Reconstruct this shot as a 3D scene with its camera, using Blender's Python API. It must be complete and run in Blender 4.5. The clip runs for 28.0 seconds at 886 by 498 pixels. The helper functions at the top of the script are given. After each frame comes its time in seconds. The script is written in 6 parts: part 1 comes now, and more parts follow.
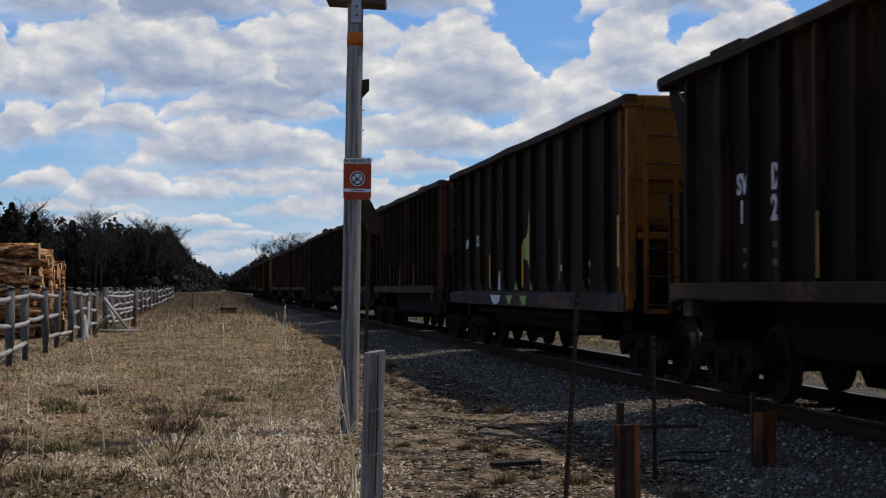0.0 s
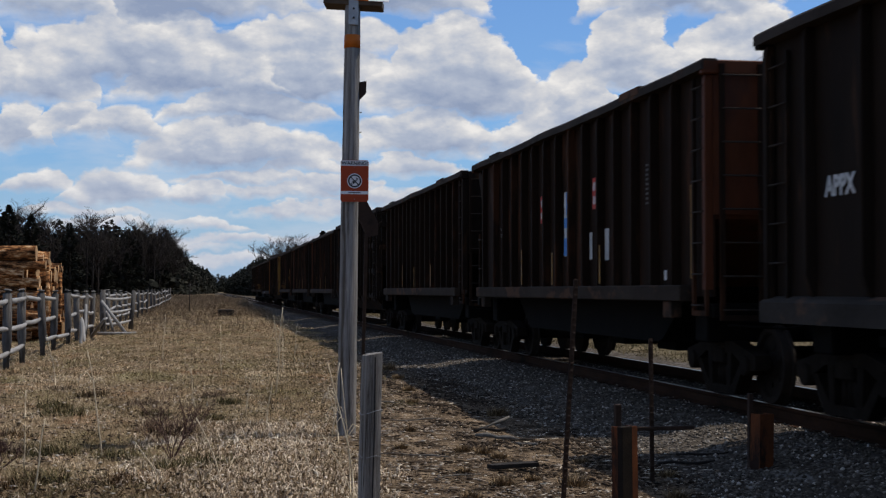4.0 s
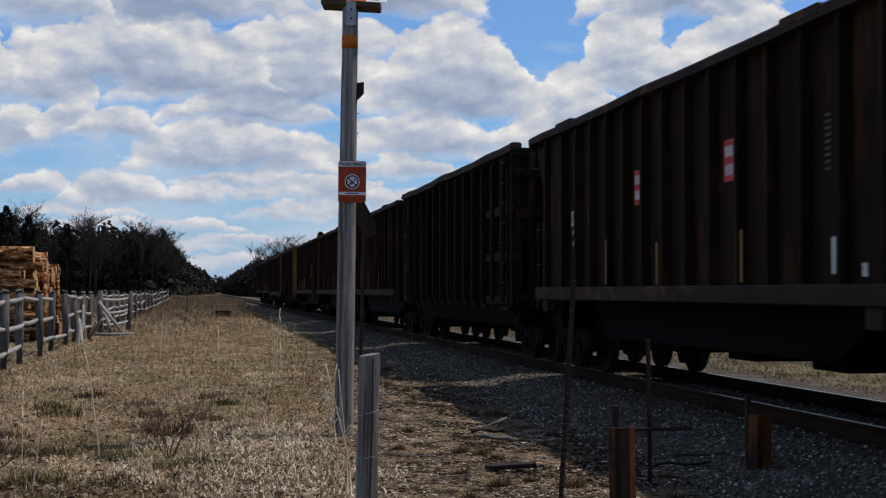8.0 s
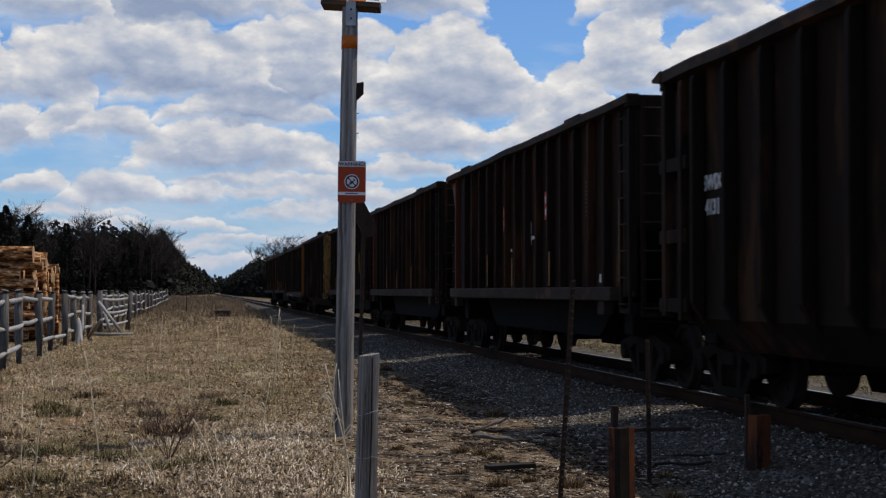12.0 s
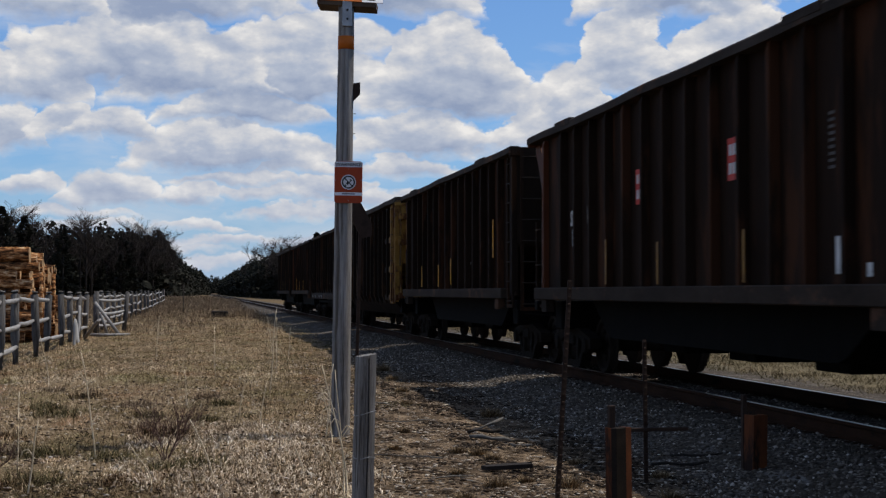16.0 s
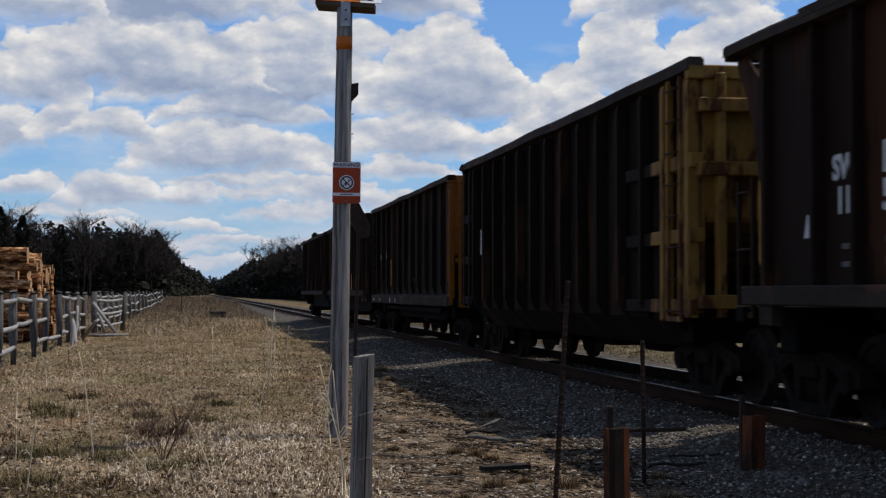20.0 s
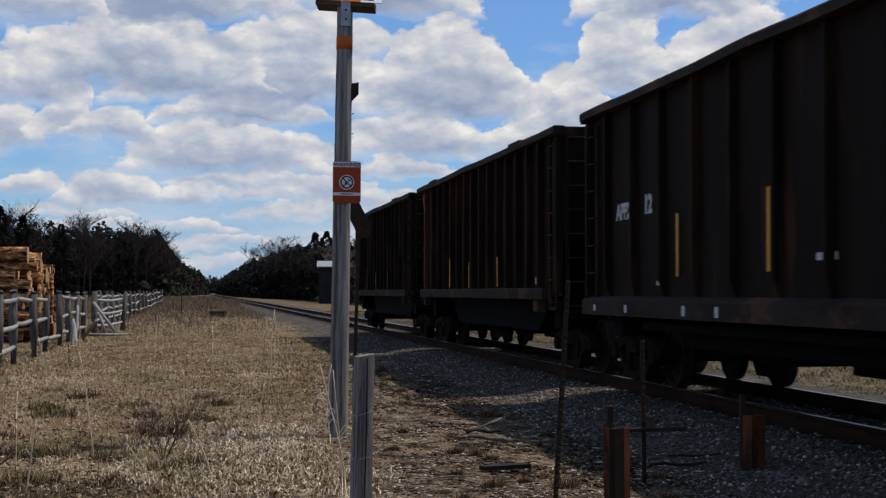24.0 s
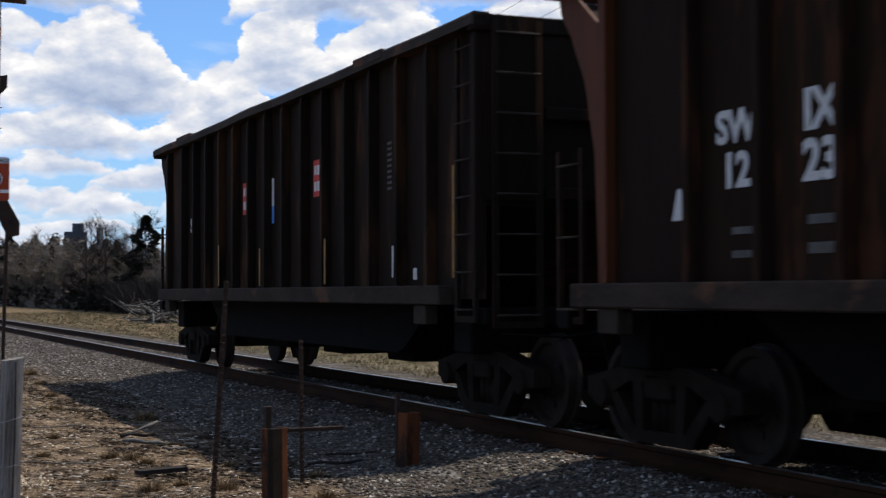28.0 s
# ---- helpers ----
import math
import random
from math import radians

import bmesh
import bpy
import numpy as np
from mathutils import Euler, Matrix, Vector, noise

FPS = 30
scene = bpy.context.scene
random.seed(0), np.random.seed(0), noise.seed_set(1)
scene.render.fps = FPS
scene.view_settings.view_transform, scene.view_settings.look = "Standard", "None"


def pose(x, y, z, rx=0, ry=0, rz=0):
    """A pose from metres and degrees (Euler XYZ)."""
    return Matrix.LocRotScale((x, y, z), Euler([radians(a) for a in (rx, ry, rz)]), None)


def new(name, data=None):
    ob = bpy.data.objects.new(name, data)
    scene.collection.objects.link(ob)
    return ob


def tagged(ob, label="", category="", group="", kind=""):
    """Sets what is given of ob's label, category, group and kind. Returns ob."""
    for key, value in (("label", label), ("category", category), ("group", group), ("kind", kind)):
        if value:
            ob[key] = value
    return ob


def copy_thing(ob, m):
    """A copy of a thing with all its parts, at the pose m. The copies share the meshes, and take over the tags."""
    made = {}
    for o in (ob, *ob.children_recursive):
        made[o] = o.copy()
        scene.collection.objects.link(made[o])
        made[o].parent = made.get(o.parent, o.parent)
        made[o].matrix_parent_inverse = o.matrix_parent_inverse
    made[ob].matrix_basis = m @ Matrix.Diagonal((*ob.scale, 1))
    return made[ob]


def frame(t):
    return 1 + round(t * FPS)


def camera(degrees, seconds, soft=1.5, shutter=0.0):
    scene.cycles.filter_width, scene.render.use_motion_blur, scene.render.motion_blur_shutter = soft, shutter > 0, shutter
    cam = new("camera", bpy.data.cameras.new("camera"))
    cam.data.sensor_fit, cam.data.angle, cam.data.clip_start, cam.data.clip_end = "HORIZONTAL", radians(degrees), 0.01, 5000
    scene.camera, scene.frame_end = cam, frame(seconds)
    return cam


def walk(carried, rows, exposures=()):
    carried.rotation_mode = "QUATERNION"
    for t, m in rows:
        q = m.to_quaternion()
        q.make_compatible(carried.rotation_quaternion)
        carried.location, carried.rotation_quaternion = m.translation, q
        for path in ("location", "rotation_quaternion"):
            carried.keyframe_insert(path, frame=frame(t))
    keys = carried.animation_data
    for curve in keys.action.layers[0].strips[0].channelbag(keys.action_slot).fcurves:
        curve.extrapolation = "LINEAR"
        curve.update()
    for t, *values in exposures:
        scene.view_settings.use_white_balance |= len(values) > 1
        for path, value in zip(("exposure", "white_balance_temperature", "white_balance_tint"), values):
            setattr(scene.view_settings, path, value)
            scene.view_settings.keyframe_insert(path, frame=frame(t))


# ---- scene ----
LENS = 33.56          # degrees across the width
EYE = 1.60            # height of the lens over the grass
RAIL_TOP = 0.31       # rail head over the grass
TRACK = 7.15          # middle of the track, metres to the side of the camera

cam = camera(LENS, 28.0, soft=1.3, shutter=0.4)


def aim(t, right, up, lean):
    return t, pose(0, 0, EYE, 90 + up, -lean, -right)


CAMERA_ROWS = [
    # seconds, degrees to the right of the track, degrees up, lean
    (0, 9.170, 1.529, 0.073),
    (1, 9.188, 1.546, 0.062),
    (2, 9.224, 1.571, 0.049),
    (3, 9.247, 1.590, 0.045),
    (4.5, 9.291, 1.626, 0.014),
    (6, 9.336, 1.645, 0.029),
    (8, 9.370, 1.647, 0.036),
    (10, 9.382, 1.647, 0.031),
    (12, 9.386, 1.651, 0.063),
    (14, 9.398, 1.643, 0.012),
    (15, 9.413, 1.646, 0.001),
    (15.5, 9.446, 1.656, 0.005),
    (16, 9.514, 1.664, 0.001),
    (16.5, 9.546, 1.673, 0.013),
    (17, 9.560, 1.677, 0.023),
    (18, 9.584, 1.683, 0.043),
    (20, 9.587, 1.682, 0.031),
    (22, 9.577, 1.679, 0.015),
    (24, 9.581, 1.669, 0.041),
    (25.5, 9.581, 1.662, 0.039),
    (26, 9.585, 1.668, 0.030),
    (26.2, 9.620, 1.668, 0.040),
    (26.3, 10.540, 1.668, 0.070),
    (26.4, 11.720, 1.670, 0.100),
    (26.5, 12.651, 1.670, 0.138),
    (26.7, 14.720, 1.678, 0.150),
    (26.85, 15.700, 1.683, 0.160),
    (27, 16.989, 1.685, 0.164),
    (27.2, 18.100, 1.687, 0.100),
    (27.5, 20.050, 1.687, -0.010),
    (27.7, 21.300, 1.680, -0.070),
    (28, 22.830, 1.673, -0.144),
]
walk(cam, [aim(*r) for r in CAMERA_ROWS],
     [(0.0, 0.0, 6650, 12), (26.2, 0.0, 6650, 12), (27.0, 0.02, 6650, 12), (28.0, 0.40, 6650, 12)])

# ---- light ----
SUN_UP, SUN_SIDE = 63.0, 10.0      # elevation; degrees ahead of square to the track
sun = new("sun", bpy.data.lights.new("sun", "SUN"))
sun.data.energy, sun.data.angle, sun.data.color = 3.55, radians(0.53), (1.0, 0.95, 0.87)
sun_from = Vector((math.cos(radians(SUN_UP)) * math.cos(radians(SUN_SIDE)),
                   math.cos(radians(SUN_UP)) * math.sin(radians(SUN_SIDE)), math.sin(radians(SUN_UP))))
sun.rotation_euler = sun_from.to_track_quat("Z", "Y").to_euler()

scene.view_settings.exposure = 0.0


class Nodes:
    """Small helper to write node trees."""

    def __init__(self, tree):
        self.tree = tree
        tree.nodes.clear()

    def add(self, kind, **settings):
        n = self.tree.nodes.new(kind)
        for key, value in settings.items():
            setattr(n, key, value)
        return n

    def link(self, a, b):
        self.tree.links.new(a, b)

    def put(self, socket, value):
        if hasattr(value, "is_output"):
            self.link(value, socket)
        else:
            socket.default_value = value

    def math(self, op, a, b=0.0, c=0.0, clamp=False):
        n = self.add("ShaderNodeMath", operation=op, use_clamp=clamp)
        for s, v in zip(n.inputs, (a, b, c)):
            self.put(s, v)
        return n.outputs[0]

    def vmath(self, op, a, b=(0, 0, 0)):
        n = self.add("ShaderNodeVectorMath", operation=op)
        self.put(n.inputs[0], a)
        self.put(n.inputs[1], b)
        return n.outputs["Value"] if op in ("DISTANCE", "DOT_PRODUCT", "LENGTH") else n.outputs[0]

    def noise(self, vec, scale, detail=4.0, rough=0.55, distort=0.0):
        n = self.add("ShaderNodeTexNoise")
        self.link(vec, n.inputs["Vector"])
        n.inputs["Scale"].default_value = scale
        n.inputs["Detail"].default_value = detail
        n.inputs["Roughness"].default_value = rough
        n.inputs["Distortion"].default_value = distort
        return n.outputs["Fac"]

    def add_colour_noise(self, vec, scale):
        n = self.add("ShaderNodeTexNoise")
        self.link(vec, n.inputs["Vector"])
        n.inputs["Scale"].default_value = scale
        n.inputs["Detail"].default_value = 5.0
        return self.vmath("SUBTRACT", n.outputs["Color"], (0.5, 0.5, 0.5))

    def ramp(self, fac, stops):
        n = self.add("ShaderNodeValToRGB")
        self.put(n.inputs[0], fac)
        while len(n.color_ramp.elements) < len(stops):
            n.color_ramp.elements.new(0.5)
        for e, (p, c) in zip(n.color_ramp.elements, stops):
            e.position = p
            e.color = (c, c, c, 1) if isinstance(c, (int, float)) else (*c, 1)
        return n.outputs[0]

    def mix(self, fac, a, b, blend="MIX"):
        n = self.add("ShaderNodeMix", data_type="RGBA", blend_type=blend)
        self.put(n.inputs[0], fac)
        for s, v in ((n.inputs[6], a), (n.inputs[7], b)):
            self.put(s, (*v, 1) if isinstance(v, tuple) and len(v) == 3 else v)
        return n.outputs[2]

    def scaled(self, vec, sx, sy, sz):
        return self.vmath("MULTIPLY", vec, (sx, sy, sz))


def make_world():
    world = bpy.data.worlds.new("sky")
    scene.world = world
    world.use_nodes = True
    n = Nodes(world.node_tree)
    sky = n.add("ShaderNodeTexSky", sky_type="NISHITA", sun_disc=False)
    sky.sun_elevation, sky.sun_rotation = radians(SUN_UP), radians(90 - SUN_SIDE)
    sky.air_density, sky.dust_density, sky.ozone_density = 1.0, 0.4, 2.5
    blue = n.mix(1.0, sky.outputs[0], (0.050, 0.083, 0.122), "MULTIPLY")
    way = n.add("ShaderNodeTexCoord").outputs["Generated"]
    up = n.vmath("DOT_PRODUCT", way, (0, 0, 1))
    sep = n.add("ShaderNodeSeparateXYZ")
    n.link(way, sep.inputs[0])
    el = n.math("MULTIPLY", n.math("ARCSINE", sep.outputs[2]), 57.2958)
    az = n.math("MULTIPLY", n.math("ARCTAN2", sep.outputs[0], sep.outputs[1]), 57.2958)

    def at(sx, sy, z):
        c = n.add("ShaderNodeCombineXYZ")
        n.link(n.math("DIVIDE", az, sx), c.inputs[0])
        if sy:
            n.link(n.math("DIVIDE", el, sy), c.inputs[1])
        c.inputs[2].default_value = z
        return c.outputs[0]

    # clear sky, paler and streaked with thin haze towards the horizon
    low = n.ramp(n.math("DIVIDE", el, 40.0), [(0.0, 0.85), (0.06, 0.50), (0.14, 0.16), (0.40, 0.10)])
    colour = n.mix(low, blue, (0.37, 0.50, 0.71))
    veil = n.ramp(n.noise(at(9.0, 2.0, 1.5), 1.0, 6.0, 0.6, 0.3), [(0.47, 0.0), (0.74, 0.60)])
    colour = n.mix(veil, colour, (0.58, 0.65, 0.74))
    # heaped clouds with flat shaded bases: the air's turbulence bends their outlines
    stir = n.add_colour_noise(at(2.6, 1.7, 8.0), 1.0)
    bend = n.add("ShaderNodeSeparateXYZ")
    n.link(stir, bend.inputs[0])
    curl = n.add_colour_noise(at(0.62, 0.46, 3.0), 1.0)
    fray = n.add("ShaderNodeSeparateXYZ")
    n.link(curl, fray.inputs[0])
    u = n.math("ADD", n.math("MULTIPLY_ADD", bend.outputs[0], 3.2, az), n.math("MULTIPLY", fray.outputs[0], 0.75))
    v = n.math("ADD", n.math("MULTIPLY_ADD", bend.outputs[1], 1.5, el), n.math("MULTIPLY", fray.outputs[1], 0.60))
    cover, tone = 0.0, 0.0
    for a, base, wide, tall, shade in FAR_CLOUDS + MIDDLE_CLOUDS + NEAR_CLOUDS:
        dx = n.math("MULTIPLY_ADD", u, 1 / wide, -a / wide)
        rise = n.math("MULTIPLY_ADD", v, 1 / tall, -base / tall)
        depth = n.math("SUBTRACT", n.math("SUBTRACT", 1.0, n.math("MULTIPLY", dx, dx)), rise)
        over = n.math("MULTIPLY", depth, 2.2 + 3.4 * tall, clamp=True)
        under = n.math("MULTIPLY_ADD", rise, 0.9 + 1.6 * tall, 0.8, clamp=True)
        here = n.math("MULTIPLY", over, under)
        dark = n.math("MULTIPLY", n.math("POWER", n.math("MINIMUM", n.math("MAXIMUM", depth, 0.0), 1.15), 1.7), shade * 1.15)
        tone = n.math("ADD", tone, n.math("MULTIPLY", here, n.math("SUBTRACT", dark, tone)))
        cover = n.math("MAXIMUM", cover, here)
    # the rest of the sky, overhead and behind: the same broken cloud
    rest = n.noise(at(11.0, 6.0, 4.0), 1.0, 6.0, 0.6, 0.4)
    aside = n.math("MAXIMUM", n.math("DIVIDE", n.math("SUBTRACT", el, 13.0), 3.0, clamp=True), n.math("DIVIDE", n.math("SUBTRACT", n.math("ABSOLUTE", n.math("SUBTRACT", az, 8.0)), 21.0), 4.0, clamp=True))
    cover = n.math("MAXIMUM", cover, n.math("MULTIPLY", aside, n.ramp(rest, [(0.46, 0.0), (0.58, 1.0)])))
    tone = n.math("ADD", tone, n.math("MULTIPLY", aside, n.math("MULTIPLY_ADD", rest, 3.0, -0.9)))
    # puffs catch the sun on their upper right
    puff = n.math("SUBTRACT", n.noise(at(2.0, 1.15, 2.0), 1.0, 7.0, 0.55), n.noise(n.vmath("ADD", at(2.0, 1.15, 2.0), (0.14, 0.30, 0.0)), 1.0, 7.0, 0.55))
    heap = n.math("SUBTRACT", n.math("MULTIPLY", tone, 0.80), n.math("MULTIPLY", puff, 1.5))
    heap = n.ramp(n.math("MULTIPLY_ADD", heap, 0.85, 0.20), [(0.0, (0.84, 0.84, 0.82)), (0.22, (0.63, 0.655, 0.69)), (0.50, (0.42, 0.485, 0.60)), (0.90, (0.26, 0.335, 0.49))])
    pale = n.ramp(n.math("DIVIDE", el, 12.0), [(0.0, 0.70), (0.20, 0.30), (0.5, 0.03)])
    heap = n.mix(pale, heap, (0.48, 0.55, 0.68))
    colour = n.mix(cover, colour, heap)
    bg = n.add("ShaderNodeBackground")
    n.link(colour, bg.inputs["Color"])
    bg.inputs["Strength"].default_value = 1.0
    n.link(bg.outputs[0], n.add("ShaderNodeOutputWorld").inputs[0])


# clouds: bearing, base, half width and height in degrees, and how dark the base is
FAR_CLOUDS = [(1.4, 1.01, 3.24, 0.4, 0.2), (-2.24, 1.67, 3.38, 0.44, 0.3), (5.76, 1.89, 3.95, 0.48, 0.3), (1.4, 1.85, 2.59, 0.44, 0.3), (8.84, 2.33, 3.08, 0.57, 0.4), (-3.71, 2.33, 2.3, 0.4, 0.3), (16.3, 1.67, 5.64, 0.66, 0.3), (7.52, 3.43, 2.42, 0.66, 0.4),
        (-4.75, 2.81, 2.69, 0.48, 0.3), (0.11, 2.46, 2.15, 0.35, 0.35), (4.45, 3.08, 2.84, 0.57, 0.45), (-6.19, 3.87, 1.43, 0.93, 0.55), (9.72, 3.17, 1.98, 0.93, 0.5),
        (14.12, 2.99, 2.63, 0.88, 0.5), (19.53, 2.77, 3.2, 0.88, 0.5), (2.7, 3.65, 2.82, 0.62, 0.5), (4.88, 3.87, 1.97, 0.77, 0.5), (1.62, 4.22, 3.24, 0.59, 0.45),
        (-3.5, 3.39, 2.3, 1.45, 0.75), (-0.43, 3.48, 1.6, 0.79, 0.65), (11.92, 4.09, 2.86, 0.99, 0.6), (17.38, 3.87, 3.46, 1.1, 0.6)]
MIDDLE_CLOUDS = [(4.45, 4.66, 2.62, 0.62, 0.45), (7.85, 4.66, 2.64, 0.93, 0.5), (4.12, 5.19, 1.64, 0.88, 0.55), (-6.84, 5.63, 1.26, 1.5, 0.6), (1.08, 4.93, 4.42, 1.85, 0.85),
        (-4.75, 5.85, 1.76, 1.63, 0.55), (-2.97, 5.94, 2.0, 1.19, 0.65), (14.34, 5.59, 3.06, 3.35, 0.6), (8.84, 5.59, 3.3, 1.63, 0.75), (19.53, 4.97, 3.84, 3.74, 0.7),
        (1.62, 6.68, 3.89, 1.15, 0.9), (-6.19, 7.29, 2.45, 2.73, 0.7), (24.36, 5.63, 4.11, 3.52, 0.7)]
NEAR_CLOUDS = [(2.7, 7.55, 6.52, 2.64, 0.90), (-2.24, 7.99, 5.5, 3.13, 0.82), (9.72, 7.03, 3.85, 4.14, 0.86), (16.52, 7.82, 2.71, 3.39, 0.61), (21.23, 7.6, 3.38, 3.96, 0.70),
        (26.79, 8.03, 4.41, 3.74, 0.74), (4.45, 9.34, 4.15, 1.59, 0.49), (-1.18, 10.72, 5.75, 2.56, 1.07), (-5.58, 10.41, 2.47, 2.2, 0.66), (7.3, 11.1, 4.18, 2.6, 0.98),
        (18.25, 10.8, 4.09, 2.47, 0.90), (24.77, 11.38, 5.32, 2.75, 0.90), (-10.58, 8.69, 3.5, 3.08, 0.74), (-12.32, 5.85, 3.23, 2.86, 0.66)]
make_world()


# ---- materials ----
def surface(name, dark, light, scale=3.0, rough=0.8, metal=0.0, bump=0.2, stretch=(1, 1, 1), patch=None, patch_at=0.6, patch_scale=1.0,
            each=0.0, islands=0.0, fine=30.0, space="Object", gloss=0.25):
    """A painted, weathered or natural surface: two colours mixed at two scales, patches of a third, relief, and a shift from piece to piece."""
    m = bpy.data.materials.new(name)
    m.use_nodes = True
    n = Nodes(m.node_tree)
    if space == "World":
        co = n.add("ShaderNodeNewGeometry").outputs["Position"]
    else:
        co = n.add("ShaderNodeTexCoord").outputs[space]
    info = n.add("ShaderNodeObjectInfo")
    shift = n.add("ShaderNodeCombineXYZ")
    for s in shift.inputs:
        n.link(n.math("MULTIPLY", info.outputs["Random"], 37.0), s)
    co = n.vmath("ADD", co, shift.outputs[0])
    vec = n.scaled(co, *stretch)
    coarse = n.noise(vec, scale, 5.0, 0.6)
    grain = n.noise(vec, scale * fine / 3.0, 3.0, 0.6)
    fac = n.math("ADD", n.math("MULTIPLY", coarse, 0.7), n.math("MULTIPLY", grain, 0.3))
    col = n.ramp(fac, [(0.33, dark), (0.67, light)])
    if patch:
        spots = n.noise(n.scaled(vec, 1.0, 1.0, 0.8), patch_scale, 7.0, 0.65)
        col = n.mix(n.ramp(spots, [(patch_at, 0.0), (patch_at + 0.07, 1.0)]), col, patch)
    if each:
        col = n.mix(1.0, col, n.ramp(info.outputs["Random"], [(0.0, 1.0 - each), (1.0, 1.0 + each)]), "MULTIPLY")
    if islands:
        rnd = n.add("ShaderNodeNewGeometry").outputs["Random Per Island"]
        col = n.mix(1.0, col, n.ramp(rnd, [(0.0, 1.0 - islands), (1.0, 1.0 + islands)]), "MULTIPLY")
    b = n.add("ShaderNodeBsdfPrincipled")
    n.link(col, b.inputs["Base Color"])
    n.put(b.inputs["Roughness"], n.math("ADD", rough - 0.1, n.math("MULTIPLY", grain, 0.2)))
    b.inputs["Metallic"].default_value = metal
    b.inputs["Specular IOR Level"].default_value = gloss
    if bump:
        bn = n.add("ShaderNodeBump")
        bn.inputs["Strength"].default_value = bump
        bn.inputs["Distance"].default_value = 0.02
        n.link(fac, bn.inputs["Height"])
        n.link(bn.outputs[0], b.inputs["Normal"])
    n.link(b.outputs[0], n.add("ShaderNodeOutputMaterial").inputs[0])
    return m


def coloured_islands(name, stops, rough=0.9, patchy=0.0, drift=0.0):
    """For stuff: each piece takes its colour from a ramp, shifted by a slow noise over the place."""
    m = bpy.data.materials.new(name)
    m.use_nodes = True
    n = Nodes(m.node_tree)
    geo = n.add("ShaderNodeNewGeometry")
    fac = geo.outputs["Random Per Island"]
    if patchy:
        slow = n.math("SUBTRACT", n.noise(geo.outputs["Position"], 0.5, 3.0, 0.6), 0.5)
        quick = n.math("SUBTRACT", n.noise(geo.outputs["Position"], 4.0, 3.0, 0.6), 0.5)
        sway = n.math("MULTIPLY", n.math("ADD", slow, quick), 2.6 * patchy)
        fac = n.math("ADD", n.math("ADD", n.math("MULTIPLY", fac, 0.75), 0.10), sway, clamp=True)
    b = n.add("ShaderNodeBsdfPrincipled")
    col = n.ramp(fac, stops)
    if drift:
        # slow change from straw to olive and to russet over the field
        olive = n.ramp(n.noise(n.scaled(geo.outputs["Position"], 1.0, 0.45, 1.0), 0.55, 4.0, 0.6), [(0.47, 0.0), (0.62, drift)])
        col = n.mix(olive, col, n.mix(1.0, col, (0.52, 0.60, 0.44), "MULTIPLY"))
        russet = n.ramp(n.noise(n.scaled(geo.outputs["Position"], 1.3, 0.6, 1.0), 0.9, 4.0, 0.6), [(0.53, 0.0), (0.66, drift)])
        col = n.mix(russet, col, n.mix(1.0, col, (0.74, 0.52, 0.44), "MULTIPLY"))
    n.link(col, b.inputs["Base Color"])
    b.inputs["Roughness"].default_value = rough
    b.inputs["Specular IOR Level"].default_value = 0.08
    n.link(b.outputs[0], n.add("ShaderNodeOutputMaterial").inputs[0])
    return m


def bark_material():
    """Flaking pine bark: dark plates, orange inner bark, pale peeled streaks along the log."""
    m = bpy.data.materials.new("pine_bark")
    m.use_nodes = True
    n = Nodes(m.node_tree)
    co = n.add("ShaderNodeTexCoord").outputs["Object"]
    info = n.add("ShaderNodeObjectInfo")
    shift = n.add("ShaderNodeCombineXYZ")
    for s in shift.inputs:
        n.link(n.math("MULTIPLY", info.outputs["Random"], 53.0), s)
    co = n.vmath("ADD", co, shift.outputs[0])
    plates = n.noise(n.scaled(co, 2.6, 9.0, 9.0), 1.0, 4.0, 0.6)
    flakes = n.noise(n.scaled(co, 7.0, 22.0, 22.0), 1.0, 3.0, 0.6)
    mixed = n.math("MULTIPLY_ADD", n.math("SUBTRACT", flakes, 0.5), 0.6, plates)
    mixed = n.math("ADD", mixed, n.math("MULTIPLY_ADD", info.outputs["Random"], 0.14, -0.07))
    col = n.ramp(mixed, [(0.34, (0.020, 0.011, 0.006)), (0.44, (0.100, 0.044, 0.019)), (0.52, (0.25, 0.105, 0.040)), (0.60, (0.40, 0.21, 0.090)), (0.70, (0.70, 0.50, 0.30))])
    b = n.add("ShaderNodeBsdfPrincipled")
    n.link(col, b.inputs["Base Color"])
    b.inputs["Roughness"].default_value = 0.95
    b.inputs["Specular IOR Level"].default_value = 0.04
    bn = n.add("ShaderNodeBump")
    bn.inputs["Strength"].default_value = 1.0
    bn.inputs["Distance"].default_value = 0.03
    n.link(mixed, bn.inputs["Height"])
    n.link(bn.outputs[0], b.inputs["Normal"])
    n.link(b.outputs[0], n.add("ShaderNodeOutputMaterial").inputs[0])
    return m


